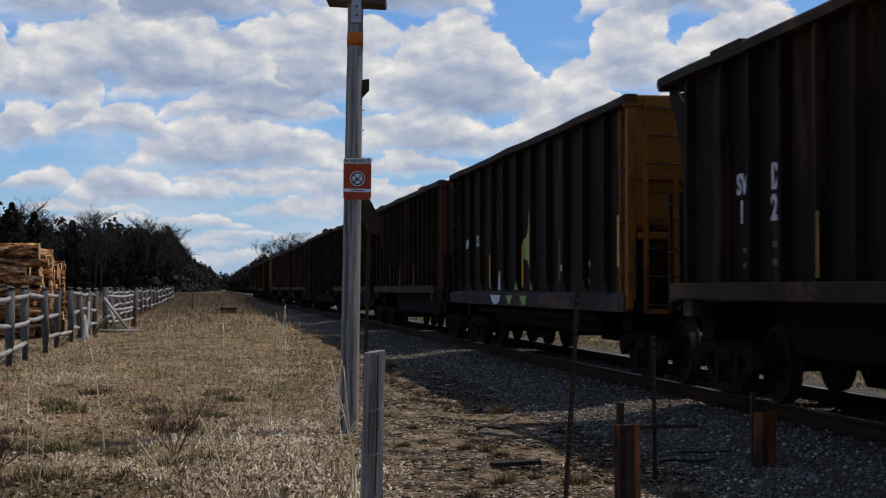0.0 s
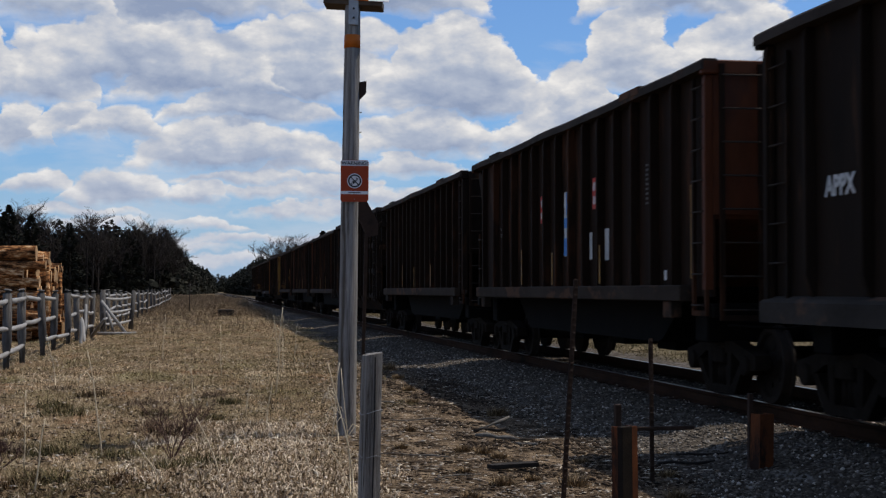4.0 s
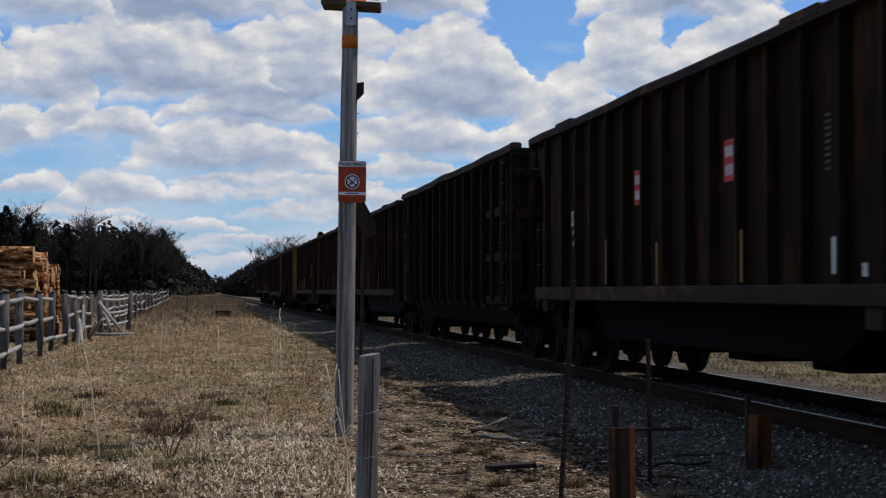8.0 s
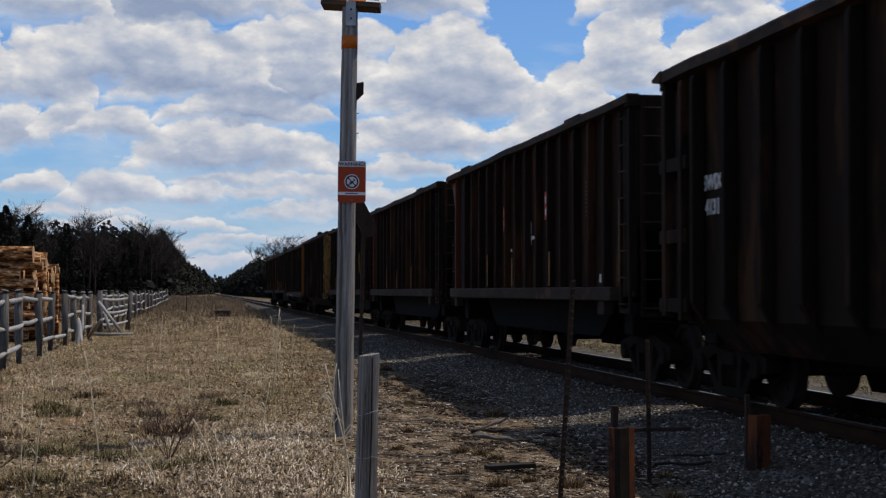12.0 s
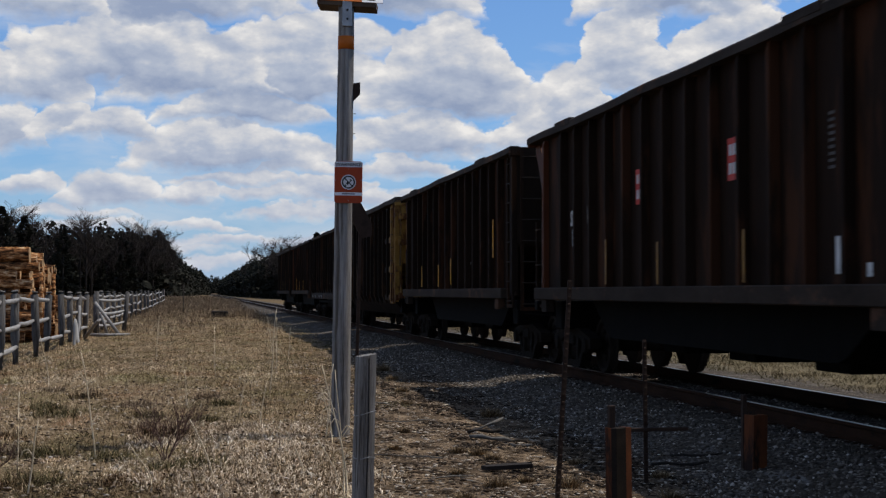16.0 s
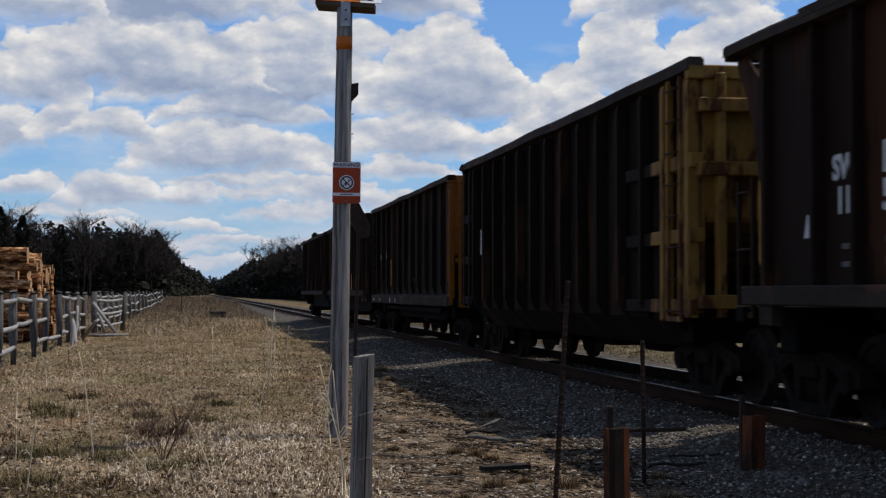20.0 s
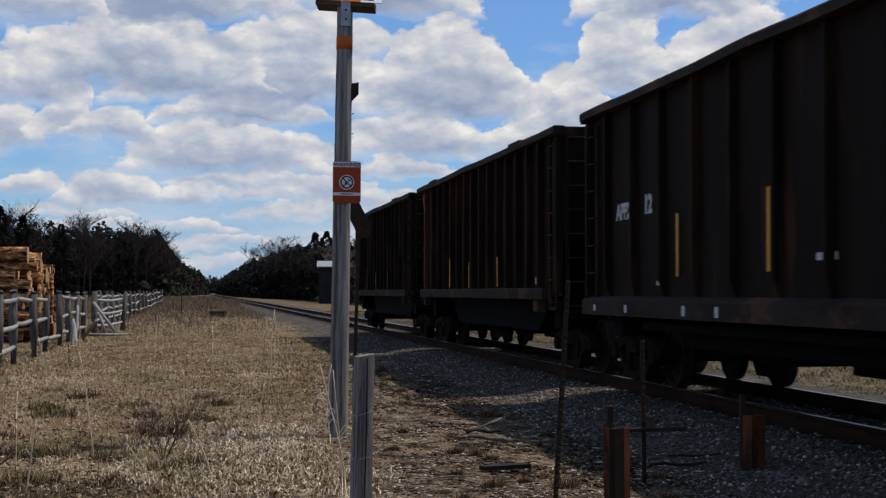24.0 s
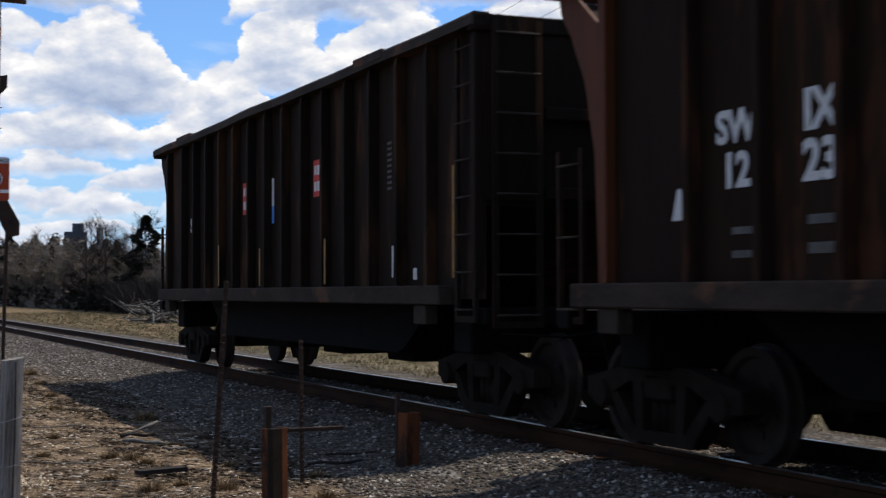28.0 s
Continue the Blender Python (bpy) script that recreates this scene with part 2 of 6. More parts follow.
LOGBARK = bark_material()
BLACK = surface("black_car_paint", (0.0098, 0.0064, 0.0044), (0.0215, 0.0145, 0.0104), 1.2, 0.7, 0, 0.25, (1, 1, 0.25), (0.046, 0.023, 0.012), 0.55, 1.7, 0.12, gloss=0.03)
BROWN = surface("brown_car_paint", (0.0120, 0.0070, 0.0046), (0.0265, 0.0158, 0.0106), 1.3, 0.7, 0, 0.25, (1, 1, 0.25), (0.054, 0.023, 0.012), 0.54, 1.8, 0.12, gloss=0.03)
CHORD = surface("worn_top_steel", (0.020, 0.0155, 0.0122), (0.056, 0.044, 0.036), 2.5, 0.75, 0.0, 0.3, (1, 0.5, 1), (0.10, 0.05, 0.03), 0.56, 2.0, gloss=0.04)
SILL = surface("dusty_sill_steel", (0.021, 0.0155, 0.012), (0.052, 0.039, 0.030), 2.0, 0.8, 0, 0.3, (1, 0.4, 1), (0.090, 0.048, 0.030), 0.55, 2.2, gloss=0.04)
GREYSILL = surface("grey_sill_steel", (0.022, 0.0185, 0.0155), (0.052, 0.045, 0.039), 2.0, 0.8, 0, 0.3, (1, 0.4, 1), (0.09, 0.055, 0.038), 0.56, 2.2, gloss=0.04)
ORANGE = surface("orange_end_paint", (0.135, 0.044, 0.0065), (0.215, 0.078, 0.0117), 1.6, 0.6, 0, 0.25, (1, 1, 0.4), (0.10, 0.033, 0.012), 0.56, 1.6, gloss=0.10)
REDOX = surface("red_oxide_end_paint", (0.06, 0.018, 0.0075), (0.105, 0.0315, 0.012), 1.6, 0.65, 0, 0.25, (1, 1, 0.3), (0.0525, 0.01875, 0.0105), 0.55, 1.4, gloss=0.12)
YELLOW = surface("faded_yellow_end_paint", (0.15, 0.076, 0.015), (0.27, 0.150, 0.036), 2.0, 0.65, 0, 0.3, (1, 1, 0.5), (0.070, 0.026, 0.010), 0.50, 2.6, gloss=0.10)
# nearly black: the shade beneath the cars is put into this colour
UNDER = surface("underframe_shade_black", (0.00306, 0.002815, 0.002448), (0.007344, 0.006426, 0.005508), 3.0, 0.85, 0, 0.35, gloss=0.06)
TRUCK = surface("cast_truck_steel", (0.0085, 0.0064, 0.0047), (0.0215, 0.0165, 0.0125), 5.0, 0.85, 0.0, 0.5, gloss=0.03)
RUNG = surface("worn_rung_steel", (0.020, 0.0155, 0.012), (0.050, 0.040, 0.033), 6.0, 0.75, 0.0, 0.2, gloss=0.05)
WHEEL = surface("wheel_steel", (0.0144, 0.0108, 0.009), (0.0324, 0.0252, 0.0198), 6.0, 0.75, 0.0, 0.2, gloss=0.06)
TREAD = surface("polished_steel", (0.21, 0.204, 0.198), (0.33, 0.324, 0.312), 9.0, 0.32, 0.9, 0.05, gloss=0.5)
RAILSIDE = surface("rusty_rail", (0.018, 0.0088, 0.0052), (0.046, 0.0215, 0.0115), 5.0, 0.85, 0.0, 0.3, (1, 0.3, 1), (0.010, 0.007, 0.005), 0.56, 2.0, gloss=0.05)
TIE = surface("creosote_tie_wood", (0.0231, 0.0168, 0.0121), (0.06006, 0.0441, 0.03213), 3.0, 0.9, 0, 0.5, (0.35, 3, 3), None, 0.6, 1, 0.25)
WHITE = surface("white_stencil_paint", (0.42, 0.42, 0.40), (0.66, 0.66, 0.64), 6.0, 0.7, 0, 0.05)
FADED = surface("faded_stencil_paint", (0.05, 0.046, 0.040), (0.12, 0.11, 0.10), 6.0, 0.7, 0, 0.05)
CHALK = surface("chalk_marks", (0.15, 0.15, 0.14), (0.40, 0.40, 0.38), 9.0, 0.8, 0, 0.05)
RED = surface("red_placard_paint", (0.42, 0.030, 0.022), (0.58, 0.055, 0.035), 5.0, 0.55, 0, 0.05)
BLUE = surface("blue_sheet_paint", (0.05, 0.20, 0.52), (0.12, 0.32, 0.68), 8.0, 0.6, 0, 0.05)
AMBER = surface("yellow_reflector", (0.55, 0.24, 0.010), (0.75, 0.34, 0.018), 7.0, 0.5, 0, 0.05)
DULL = surface("grimy_reflector", (0.12, 0.055, 0.006), (0.26, 0.125, 0.012), 7.0, 0.6, 0, 0.05)
GREEN = surface("green_spray_paint", (0.16, 0.24, 0.05), (0.30, 0.38, 0.11), 3.0, 0.65, 0, 0.05)
POLEWOOD = surface("weathered_pole_wood", (0.068, 0.062, 0.056), (0.355, 0.335, 0.312), 4.0, 0.9, 0, 0.7, (7, 7, 0.28), (0.080, 0.068, 0.057), 0.55, 2.6)
POSTWOOD = surface("split_post_wood", (0.060, 0.053, 0.046), (0.36, 0.335, 0.30), 5.0, 0.9, 0, 0.8, (7, 7, 0.30), (0.062, 0.052, 0.043), 0.55, 2.6, 0.15)
FENCEWOOD = surface("silver_fence_rail_wood", (0.1759, 0.1715, 0.1628), (0.3519, 0.3431, 0.3256), 5.0, 0.9, 0, 0.5, (4, 0.4, 4), (0.1662, 0.1564, 0.1466), 0.62, 2.0, 0.12)
FENCEPOST = surface("grey_fence_post_wood", (0.040, 0.037, 0.034), (0.155, 0.147, 0.137), 4.0, 0.9, 0, 0.6, (5, 5, 0.5), (0.035, 0.030, 0.026), 0.58, 2.5, 0.25)
RUST = surface("rusted_steel_post", (0.055, 0.018, 0.008), (0.16, 0.048, 0.014), 6.0, 0.9, 0.1, 0.4, (1, 1, 0.4), (0.022, 0.010, 0.006), 0.52, 4.0)
# very dark rust that stands in for shade in the channel post
SHADERUST = surface("shaded_hollow_steel", (0.008, 0.007, 0.006), (0.026, 0.019, 0.014), 7.0, 0.9, 0.1, 0.4, gloss=0.1)
DARKRUST = surface("dark_rusted_rod", (0.022, 0.014, 0.010), (0.060, 0.035, 0.024), 9.0, 0.85, 0.2, 0.3)
SIGNRED = surface("orange_red_sign_enamel", (0.30, 0.036, 0.007), (0.37, 0.050, 0.010), 3.0, 0.45, 0, 0.02)
SIGNWHITE = surface("white_sign_enamel", (0.66, 0.66, 0.66), (0.78, 0.78, 0.78), 3.0, 0.45, 0, 0.02)
SIGNBLACK = surface("black_sign_print", (0.012, 0.012, 0.014), (0.022, 0.022, 0.024), 3.0, 0.5, 0, 0.02)
BAND = surface("orange_tape", (0.40, 0.092, 0.007), (0.50, 0.125, 0.011), 4.0, 0.6, 0, 0.1)
BOARD = surface("brown_board_edge", (0.06, 0.042, 0.030), (0.12, 0.085, 0.06), 5.0, 0.85, 0, 0.4)
ZINC = surface("galvanised_plate", (0.24, 0.25, 0.26), (0.40, 0.41, 0.42), 9.0, 0.5, 0.6, 0.1)
LOGEND = surface("fresh_cut_log_end", (0.34, 0.18, 0.075), (0.60, 0.40, 0.21), 7.0, 0.85, 0, 0.3, (1, 1, 1), (0.26, 0.12, 0.05), 0.57, 3.0, 0.35)
TRUNK = surface("forest_bark", (0.018, 0.0148, 0.0125), (0.046, 0.038, 0.032), 4.0, 0.95, 0, 0.4, (3, 3, 0.5))
NEEDLES = coloured_islands("pine_needles", [(0.0, (0.018, 0.019, 0.0145)), (0.7, (0.026, 0.0262, 0.0195)), (1.0, (0.036, 0.035, 0.025))])
THICKET = coloured_islands("thicket_twigs", [(0.0, (0.066, 0.056, 0.045)), (0.6, (0.135, 0.114, 0.092)), (1.0, (0.23, 0.195, 0.155))])
TWIGS = coloured_islands("bare_twigs", [(0.0, (0.024, 0.0195, 0.0175)), (1.0, (0.056, 0.046, 0.040))])
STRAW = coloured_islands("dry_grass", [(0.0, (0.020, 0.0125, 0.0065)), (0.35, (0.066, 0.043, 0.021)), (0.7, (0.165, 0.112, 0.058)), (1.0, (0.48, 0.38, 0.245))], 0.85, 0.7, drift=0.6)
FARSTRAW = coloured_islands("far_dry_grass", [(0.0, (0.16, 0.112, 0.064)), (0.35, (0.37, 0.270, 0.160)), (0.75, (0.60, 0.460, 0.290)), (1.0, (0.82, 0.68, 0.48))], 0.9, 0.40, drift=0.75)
WEEDS = coloured_islands("brown_weeds", [(0.0, (0.080, 0.058, 0.040)), (0.6, (0.19, 0.138, 0.092)), (1.0, (0.35, 0.265, 0.175))], 0.9, 0.3, drift=0.5)
VERGE = coloured_islands("verge_grass", [(0.0, (0.055, 0.046, 0.024)), (0.5, (0.135, 0.108, 0.060)), (1.0, (0.28, 0.225, 0.140))], 0.9, 0.5, drift=0.6)
TUFT = coloured_islands("tuft_grass", [(0.0, (0.070, 0.049, 0.029)), (0.6, (0.19, 0.133, 0.076)), (1.0, (0.42, 0.305, 0.180))], 0.9)
OLIVE = coloured_islands("green_grass", [(0.0, (0.034, 0.031, 0.014)), (0.6, (0.090, 0.076, 0.034)), (1.0, (0.20, 0.155, 0.076))], 0.85)
STALK = surface("tall_dry_stalk", (0.48, 0.385, 0.25), (0.70, 0.60, 0.43), 9.0, 0.8, 0, 0.1)
STONES = coloured_islands("ballast_stone", [(0.0, (0.040, 0.034, 0.027)), (0.6, (0.095, 0.081, 0.066)), (0.90, (0.21, 0.183, 0.152)), (1.0, (0.48, 0.43, 0.37))])
PALE = coloured_islands("bleached_grass", [(0.0, (0.080, 0.052, 0.029)), (0.40, (0.29, 0.210, 0.132)), (0.75, (0.62, 0.505, 0.365)), (1.0, (0.92, 0.82, 0.66))], 0.8, 0.4)
LITTER = coloured_islands("dead_leaf_litter", [(0.0, (0.014, 0.010, 0.007)), (0.4, (0.062, 0.042, 0.027)), (0.7, (0.20, 0.145, 0.098)), (1.0, (0.68, 0.60, 0.49))])
HUMUS = coloured_islands("humus", [(0.0, (0.012, 0.009, 0.006)), (0.6, (0.045, 0.032, 0.022)), (1.0, (0.125, 0.094, 0.066))])
DEADWOOD = surface("grey_dead_wood", (0.078, 0.072, 0.063), (0.18, 0.168, 0.15), 6.0, 0.9, 0, 0.5, (3, 3, 3))
BARKCHIP = surface("dark_rotten_wood", (0.01155, 0.00924, 0.0077), (0.03272, 0.02695, 0.02233), 6.0, 0.95, 0, 0.5)
SHRUB = surface("brown_shrub_stem", (0.056, 0.0308, 0.0238), (0.119, 0.0672, 0.0532), 9.0, 0.9, 0, 0.2)
ROOF = surface("pale_metal_roof", (0.25, 0.255, 0.26), (0.36, 0.365, 0.365), 1.0, 0.5, 0.2, 0.1)
SHED = surface("dark_shed_wall", (0.0175, 0.01575, 0.014), (0.035, 0.0315, 0.028), 1.0, 0.9)
CONCRETE = surface("blue_grey_cladding", (0.030, 0.038, 0.050), (0.052, 0.064, 0.080), 0.3, 0.8)
WIRE = surface("wire", (0.02, 0.02, 0.02), (0.04, 0.04, 0.04), 3.0, 0.6)


# ---- mesh tools ----
def box(bm, x0, x1, y0, y1, z0, z1):
    vs = [bm.verts.new((x, y, z)) for x in (x0, x1) for y in (y0, y1) for z in (z0, z1)]
    for f in ((0, 1, 3, 2), (4, 6, 7, 5), (0, 4, 5, 1), (2, 3, 7, 6), (0, 2, 6, 4), (1, 5, 7, 3)):
        bm.faces.new([vs[i] for i in f])
    return vs


def soft_box(bm, x0, x1, y0, y1, z0, z1, r=0.012):
    vs = box(bm, x0, x1, y0, y1, z0, z1)
    es = list({e for v in vs for e in v.link_edges})
    bmesh.ops.bevel(bm, geom=es, offset=r, segments=1, affect="EDGES")


def prism(bm, outline, axis, a, b):
    """An outline of (u, v) drawn along an axis from a to b: x: (y, z), y: (x, z), z: (x, y)."""
    def at(u, v, w):
        return {"x": (w, u, v), "y": (u, w, v), "z": (u, v, w)}[axis]
    lo = [bm.verts.new(at(u, v, a)) for u, v in outline]
    hi = [bm.verts.new(at(u, v, b)) for u, v in outline]
    k = len(outline)
    fs = [bm.faces.new(lo[::-1]), bm.faces.new(hi)]
    for i in range(k):
        fs.append(bm.faces.new((lo[i], lo[(i + 1) % k], hi[(i + 1) % k], hi[i])))
    bmesh.ops.recalc_face_normals(bm, faces=fs)


def tube(bm, points, radii, sides=8, caps=True):
    """A round bar through the points."""
    if isinstance(radii, (int, float)):
        radii = [radii] * len(points)
    points = [Vector(p) for p in points]
    rings = []
    for i, (p, r) in enumerate(zip(points, radii)):
        d = (points[min(i + 1, len(points) - 1)] - points[max(i - 1, 0)]).normalized()
        q = d.to_track_quat("Z", "Y")
        rings.append([bm.verts.new(p + q @ Vector((r * math.cos(2 * math.pi * k / sides), r * math.sin(2 * math.pi * k / sides), 0))) for k in range(sides)])
    for a, b in zip(rings, rings[1:]):
        for k in range(sides):
            f = bm.faces.new((a[k], a[(k + 1) % sides], b[(k + 1) % sides], b[k]))
            f.smooth = sides > 5
    if caps:
        bm.faces.new(rings[0][::-1])
        bm.faces.new(rings[-1])


def lathe_x(bm, profile, sides=24):
    """A profile of (x, radius) turned round the x axis."""
    rings = [[bm.verts.new((x, r * math.cos(2 * math.pi * k / sides), r * math.sin(2 * math.pi * k / sides))) for k in range(sides)] for x, r in profile]
    for a, b in zip(rings, rings[1:]):
        for k in range(sides):
            bm.faces.new((a[k], a[(k + 1) % sides], b[(k + 1) % sides], b[k]))
    bm.faces.new(rings[0][::-1])
    bm.faces.new(rings[-1])


def ring(bm, r0, r1, y0, y1, sides=32):
    a = [[bm.verts.new((r * math.cos(2 * math.pi * k / sides), y, r * math.sin(2 * math.pi * k / sides))) for k in range(sides)] for r, y in ((r0, y0), (r1, y0), (r1, y1), (r0, y1))]
    for i in range(4):
        for k in range(sides):
            bm.faces.new((a[i][k], a[i][(k + 1) % sides], a[(i + 1) % 4][(k + 1) % sides], a[(i + 1) % 4][k]))


def disc(bm, r, y0, y1, sides=32):
    tube(bm, [(0, y0, 0), (0, y1, 0)], r, sides)


def mesh_of(name, build, material):
    bm = bmesh.new()
    build(bm)
    bmesh.ops.recalc_face_normals(bm, faces=bm.faces)
    me = bpy.data.meshes.new(name)
    bm.to_mesh(me)
    bm.free()
    me.materials.append(material)
    return me


kept = {}


def shared(key, build, material):
    """One mesh for all alike pieces."""
    k = (key, material.name)
    if k not in kept:
        kept[k] = mesh_of(str(key if isinstance(key, str) else key[0]), build, material)
    return kept[k]


def part(name, mesh, parent, label="", at=None):
    ob = new(name, mesh)
    ob.parent = parent
    if at is not None:
        ob.matrix_basis = at
    if label:
        ob["label"] = label
    return ob


def one(name, build, material, parent, label="", at=None):
    return part(name, mesh_of(name, build, material), parent, label, at)


def thing(name, label, category, group="", at=None):
    ob = new(name)
    ob.empty_display_size = 0.2
    if at is not None:
        ob.matrix_basis = at
    return tagged(ob, label, category, group)


def fast_mesh(name, verts, faces, material):
    """A big mesh from arrays; all faces have the same count of corners."""
    me = bpy.data.meshes.new(name)
    verts, faces = np.asarray(verts, np.float32), np.asarray(faces, np.int32)
    k = faces.shape[1]
    me.vertices.add(len(verts))
    me.vertices.foreach_set("co", verts.ravel())
    me.loops.add(faces.size)
    me.loops.foreach_set("vertex_index", faces.ravel())
    me.polygons.add(len(faces))
    me.polygons.foreach_set("loop_start", np.arange(0, faces.size, k, dtype=np.int32))
    me.polygons.foreach_set("loop_total", np.full(len(faces), k, np.int32))
    me.update(calc_edges=True)
    me.materials.append(material)
    return me


def lettering(text, size):
    """A flat mesh of the built-in font, its middle at the origin, reading from +y to -y on a wall that faces -x."""
    key = ("text", text, size)
    if key not in kept:
        cu = bpy.data.curves.new("text", "FONT")
        cu.body, cu.size, cu.align_x, cu.align_y, cu.extrude, cu.offset = text, size, "CENTER", "CENTER", 0.0015, size * 0.035
        cu.resolution_u = 3
        ob = bpy.data.objects.new("text", cu)
        me = bpy.data.meshes.new_from_object(ob)
        bpy.data.objects.remove(ob)
        me.transform(Matrix(((0, 0, -1, 0), (-1, 0, 0, 0), (0, 1, 0, 0), (0, 0, 0, 1))))
        kept[key] = me
    return kept[key]


# ---- ground ----
def smooth(a, b, x):
    u = np.clip((x - a) / (b - a), 0, 1)
    return u * u * (3 - 2 * u)


def ground_z(x, y):
    """Height of the ground, on arrays or numbers."""
    x, y = np.asarray(x, float), np.asarray(y, float)
    bed = smooth(4.6, 5.7, x) * (1 - smooth(8.6, 9.8, x)) * 0.13
    far = smooth(11, 40, x) * 0.25 + 0.60 * smooth(120, 250, y) * (1 - smooth(2.2, 5.2, x))
    waves = 0.030 * np.sin(x * 1.3 + y * 0.37) * np.sin(y * 0.9 - x * 0.5) + 0.02 * np.sin(x * 3.1 - y * 2.3)
    waves = waves * (1 - smooth(3.0, 4.6, x) * (1 - smooth(9.8, 12, x))) * (1 - smooth(80, 160, y))
    return bed + far + waves


def stretch_axis(fine_a, fine_b, step, lo, hi, growth=1.18):
    mid = list(np.arange(fine_a, fine_b + step / 2, step))
    up, s = [], step
    while (up[-1] if up else fine_b) < hi:
        s *= growth
        up.append((up[-1] if up else fine_b) + s)
    down, s = [], step
    while (down[-1] if down else fine_a) > lo:
        s *= growth
        down.append((down[-1] if down else fine_a) - s)
    return np.array(down[::-1] + mid + up)


def ground_material():
    m = bpy.data.materials.new("field_and_ballast")
    m.use_nodes = True
    n = Nodes(m.node_tree)
    co = n.add("ShaderNodeNewGeometry").outputs["Position"]
    sep = n.add("ShaderNodeSeparateXYZ")
    n.link(co, sep.inputs[0])
    x, y = sep.outputs[0], sep.outputs[1]
    slow = n.noise(co, 0.45, 4.0, 0.6)
    mid = n.noise(co, 2.6, 5.0, 0.65)
    fine = n.noise(co, 21.0, 5.0, 0.7)
    grit = n.noise(co, 46.0, 6.0, 0.8)
    wob = n.math("MULTIPLY", n.math("SUBTRACT", n.math("ADD", slow, mid), 1.0), 1.5)
    # dry grass thatch
    grass = n.ramp(n.math("ADD", n.math("MULTIPLY", fine, 0.55), n.math("MULTIPLY", mid, 0.45)),
                   [(0.32, (0.048, 0.033, 0.019)), (0.46, (0.115, 0.080, 0.045)), (0.58, (0.19, 0.137, 0.080)), (0.74, (0.32, 0.24, 0.148))])
    olive = n.ramp(fine, [(0.3, (0.020, 0.019, 0.009)), (0.7, (0.085, 0.070, 0.033))])
    grass = n.mix(n.ramp(slow, [(0.50, 0.0), (0.66, 0.75)]), grass, olive)
    # bare sandy soil
    soil = n.ramp(n.math("ADD", n.math("MULTIPLY", grit, 0.5), n.math("MULTIPLY", mid, 0.5)),
                  [(0.40, (0.009, 0.0065, 0.0045)), (0.46, (0.048, 0.034, 0.022)), (0.54, (0.150, 0.108, 0.070)), (0.68, (0.38, 0.285, 0.190))])
    sand = n.ramp(grit, [(0.35, (0.15, 0.108, 0.068)), (0.65, (0.34, 0.250, 0.160))])
    soil = n.mix(n.ramp(n.noise(n.scaled(co, 1.0, 0.6, 1.0), 1.7, 6.0, 0.65), [(0.58, 0.0), (0.66, 0.75)]), soil, sand)
    # crushed stone
    cells = n.add("ShaderNodeTexVoronoi", feature="F1")
    n.link(co, cells.inputs["Vector"])
    cells.inputs["Scale"].default_value = 24.0
    tone = n.add("ShaderNodeSeparateColor")
    n.link(cells.outputs["Color"], tone.inputs[0])
    stone = n.ramp(tone.outputs[0], [(0.0, (0.037, 0.031, 0.025)), (0.6, (0.098, 0.084, 0.068)), (1.0, (0.23, 0.20, 0.165))])
    stone = n.mix(n.ramp(cells.outputs["Distance"], [(0.35, 0.0), (0.65, 0.8)]), stone, (0.026, 0.021, 0.017))
    dirt = n.noise(n.scaled(co, 1.0, 0.45, 1.0), 1.1, 7.0, 0.7)
    stone = n.mix(n.ramp(dirt, [(0.50, 0.0), (0.60, 0.8)]), stone, n.ramp(grit, [(0.35, (0.020, 0.016, 0.012)), (0.65, (0.100, 0.082, 0.064))]))
    stone = n.mix(n.ramp(n.noise(n.scaled(co, 1.0, 0.5, 1.0), 2.3, 7.0, 0.7), [(0.55, 0.0), (0.66, 0.7)]), stone, (0.22, 0.208, 0.19))
    soil_edge = n.math("ADD", n.math("SUBTRACT", x, n.math("MULTIPLY", n.math("SUBTRACT", n.math("MINIMUM", y, 60.0), 12.0), 0.065)), wob)
    col = n.mix(n.ramp(n.math("DIVIDE", soil_edge, 10.0), [(0.11, 0.0), (0.16, 1.0)]), grass, soil)
    stone_edge = n.math("ADD", x, n.math("MULTIPLY", wob, 0.8))
    col = n.mix(n.ramp(n.math("DIVIDE", stone_edge, 10.0), [(0.37, 0.0), (0.43, 1.0)]), col, stone)
    # the far verge
    tan = n.ramp(n.math("ADD", n.math("MULTIPLY", fine, 0.4), n.math("MULTIPLY", mid, 0.6)),
                 [(0.32, (0.050, 0.042, 0.024)), (0.5, (0.12, 0.098, 0.058)), (0.68, (0.24, 0.195, 0.125))])
    tan = n.mix(n.ramp(n.math("DIVIDE", y, 100.0), [(0.30, 0.0), (0.60, 0.85)]), tan, grass)
    verge = n.math("ADD", x, n.math("MULTIPLY", wob, 0.5))
    col = n.mix(n.ramp(n.math("DIVIDE", verge, 20.0), [(0.520, 0.0), (0.57, 1.0)]), col, tan)
    b = n.add("ShaderNodeBsdfPrincipled")
    n.link(col, b.inputs["Base Color"])
    b.inputs["Roughness"].default_value = 0.95
    b.inputs["Specular IOR Level"].default_value = 0.03
    bn = n.add("ShaderNodeBump")
    bn.inputs["Strength"].default_value = 0.35
    bn.inputs["Distance"].default_value = 0.05
    n.link(n.math("ADD", fine, n.math("MULTIPLY", grit, 0.5)), bn.inputs["Height"])
    n.link(bn.outputs[0], b.inputs["Normal"])
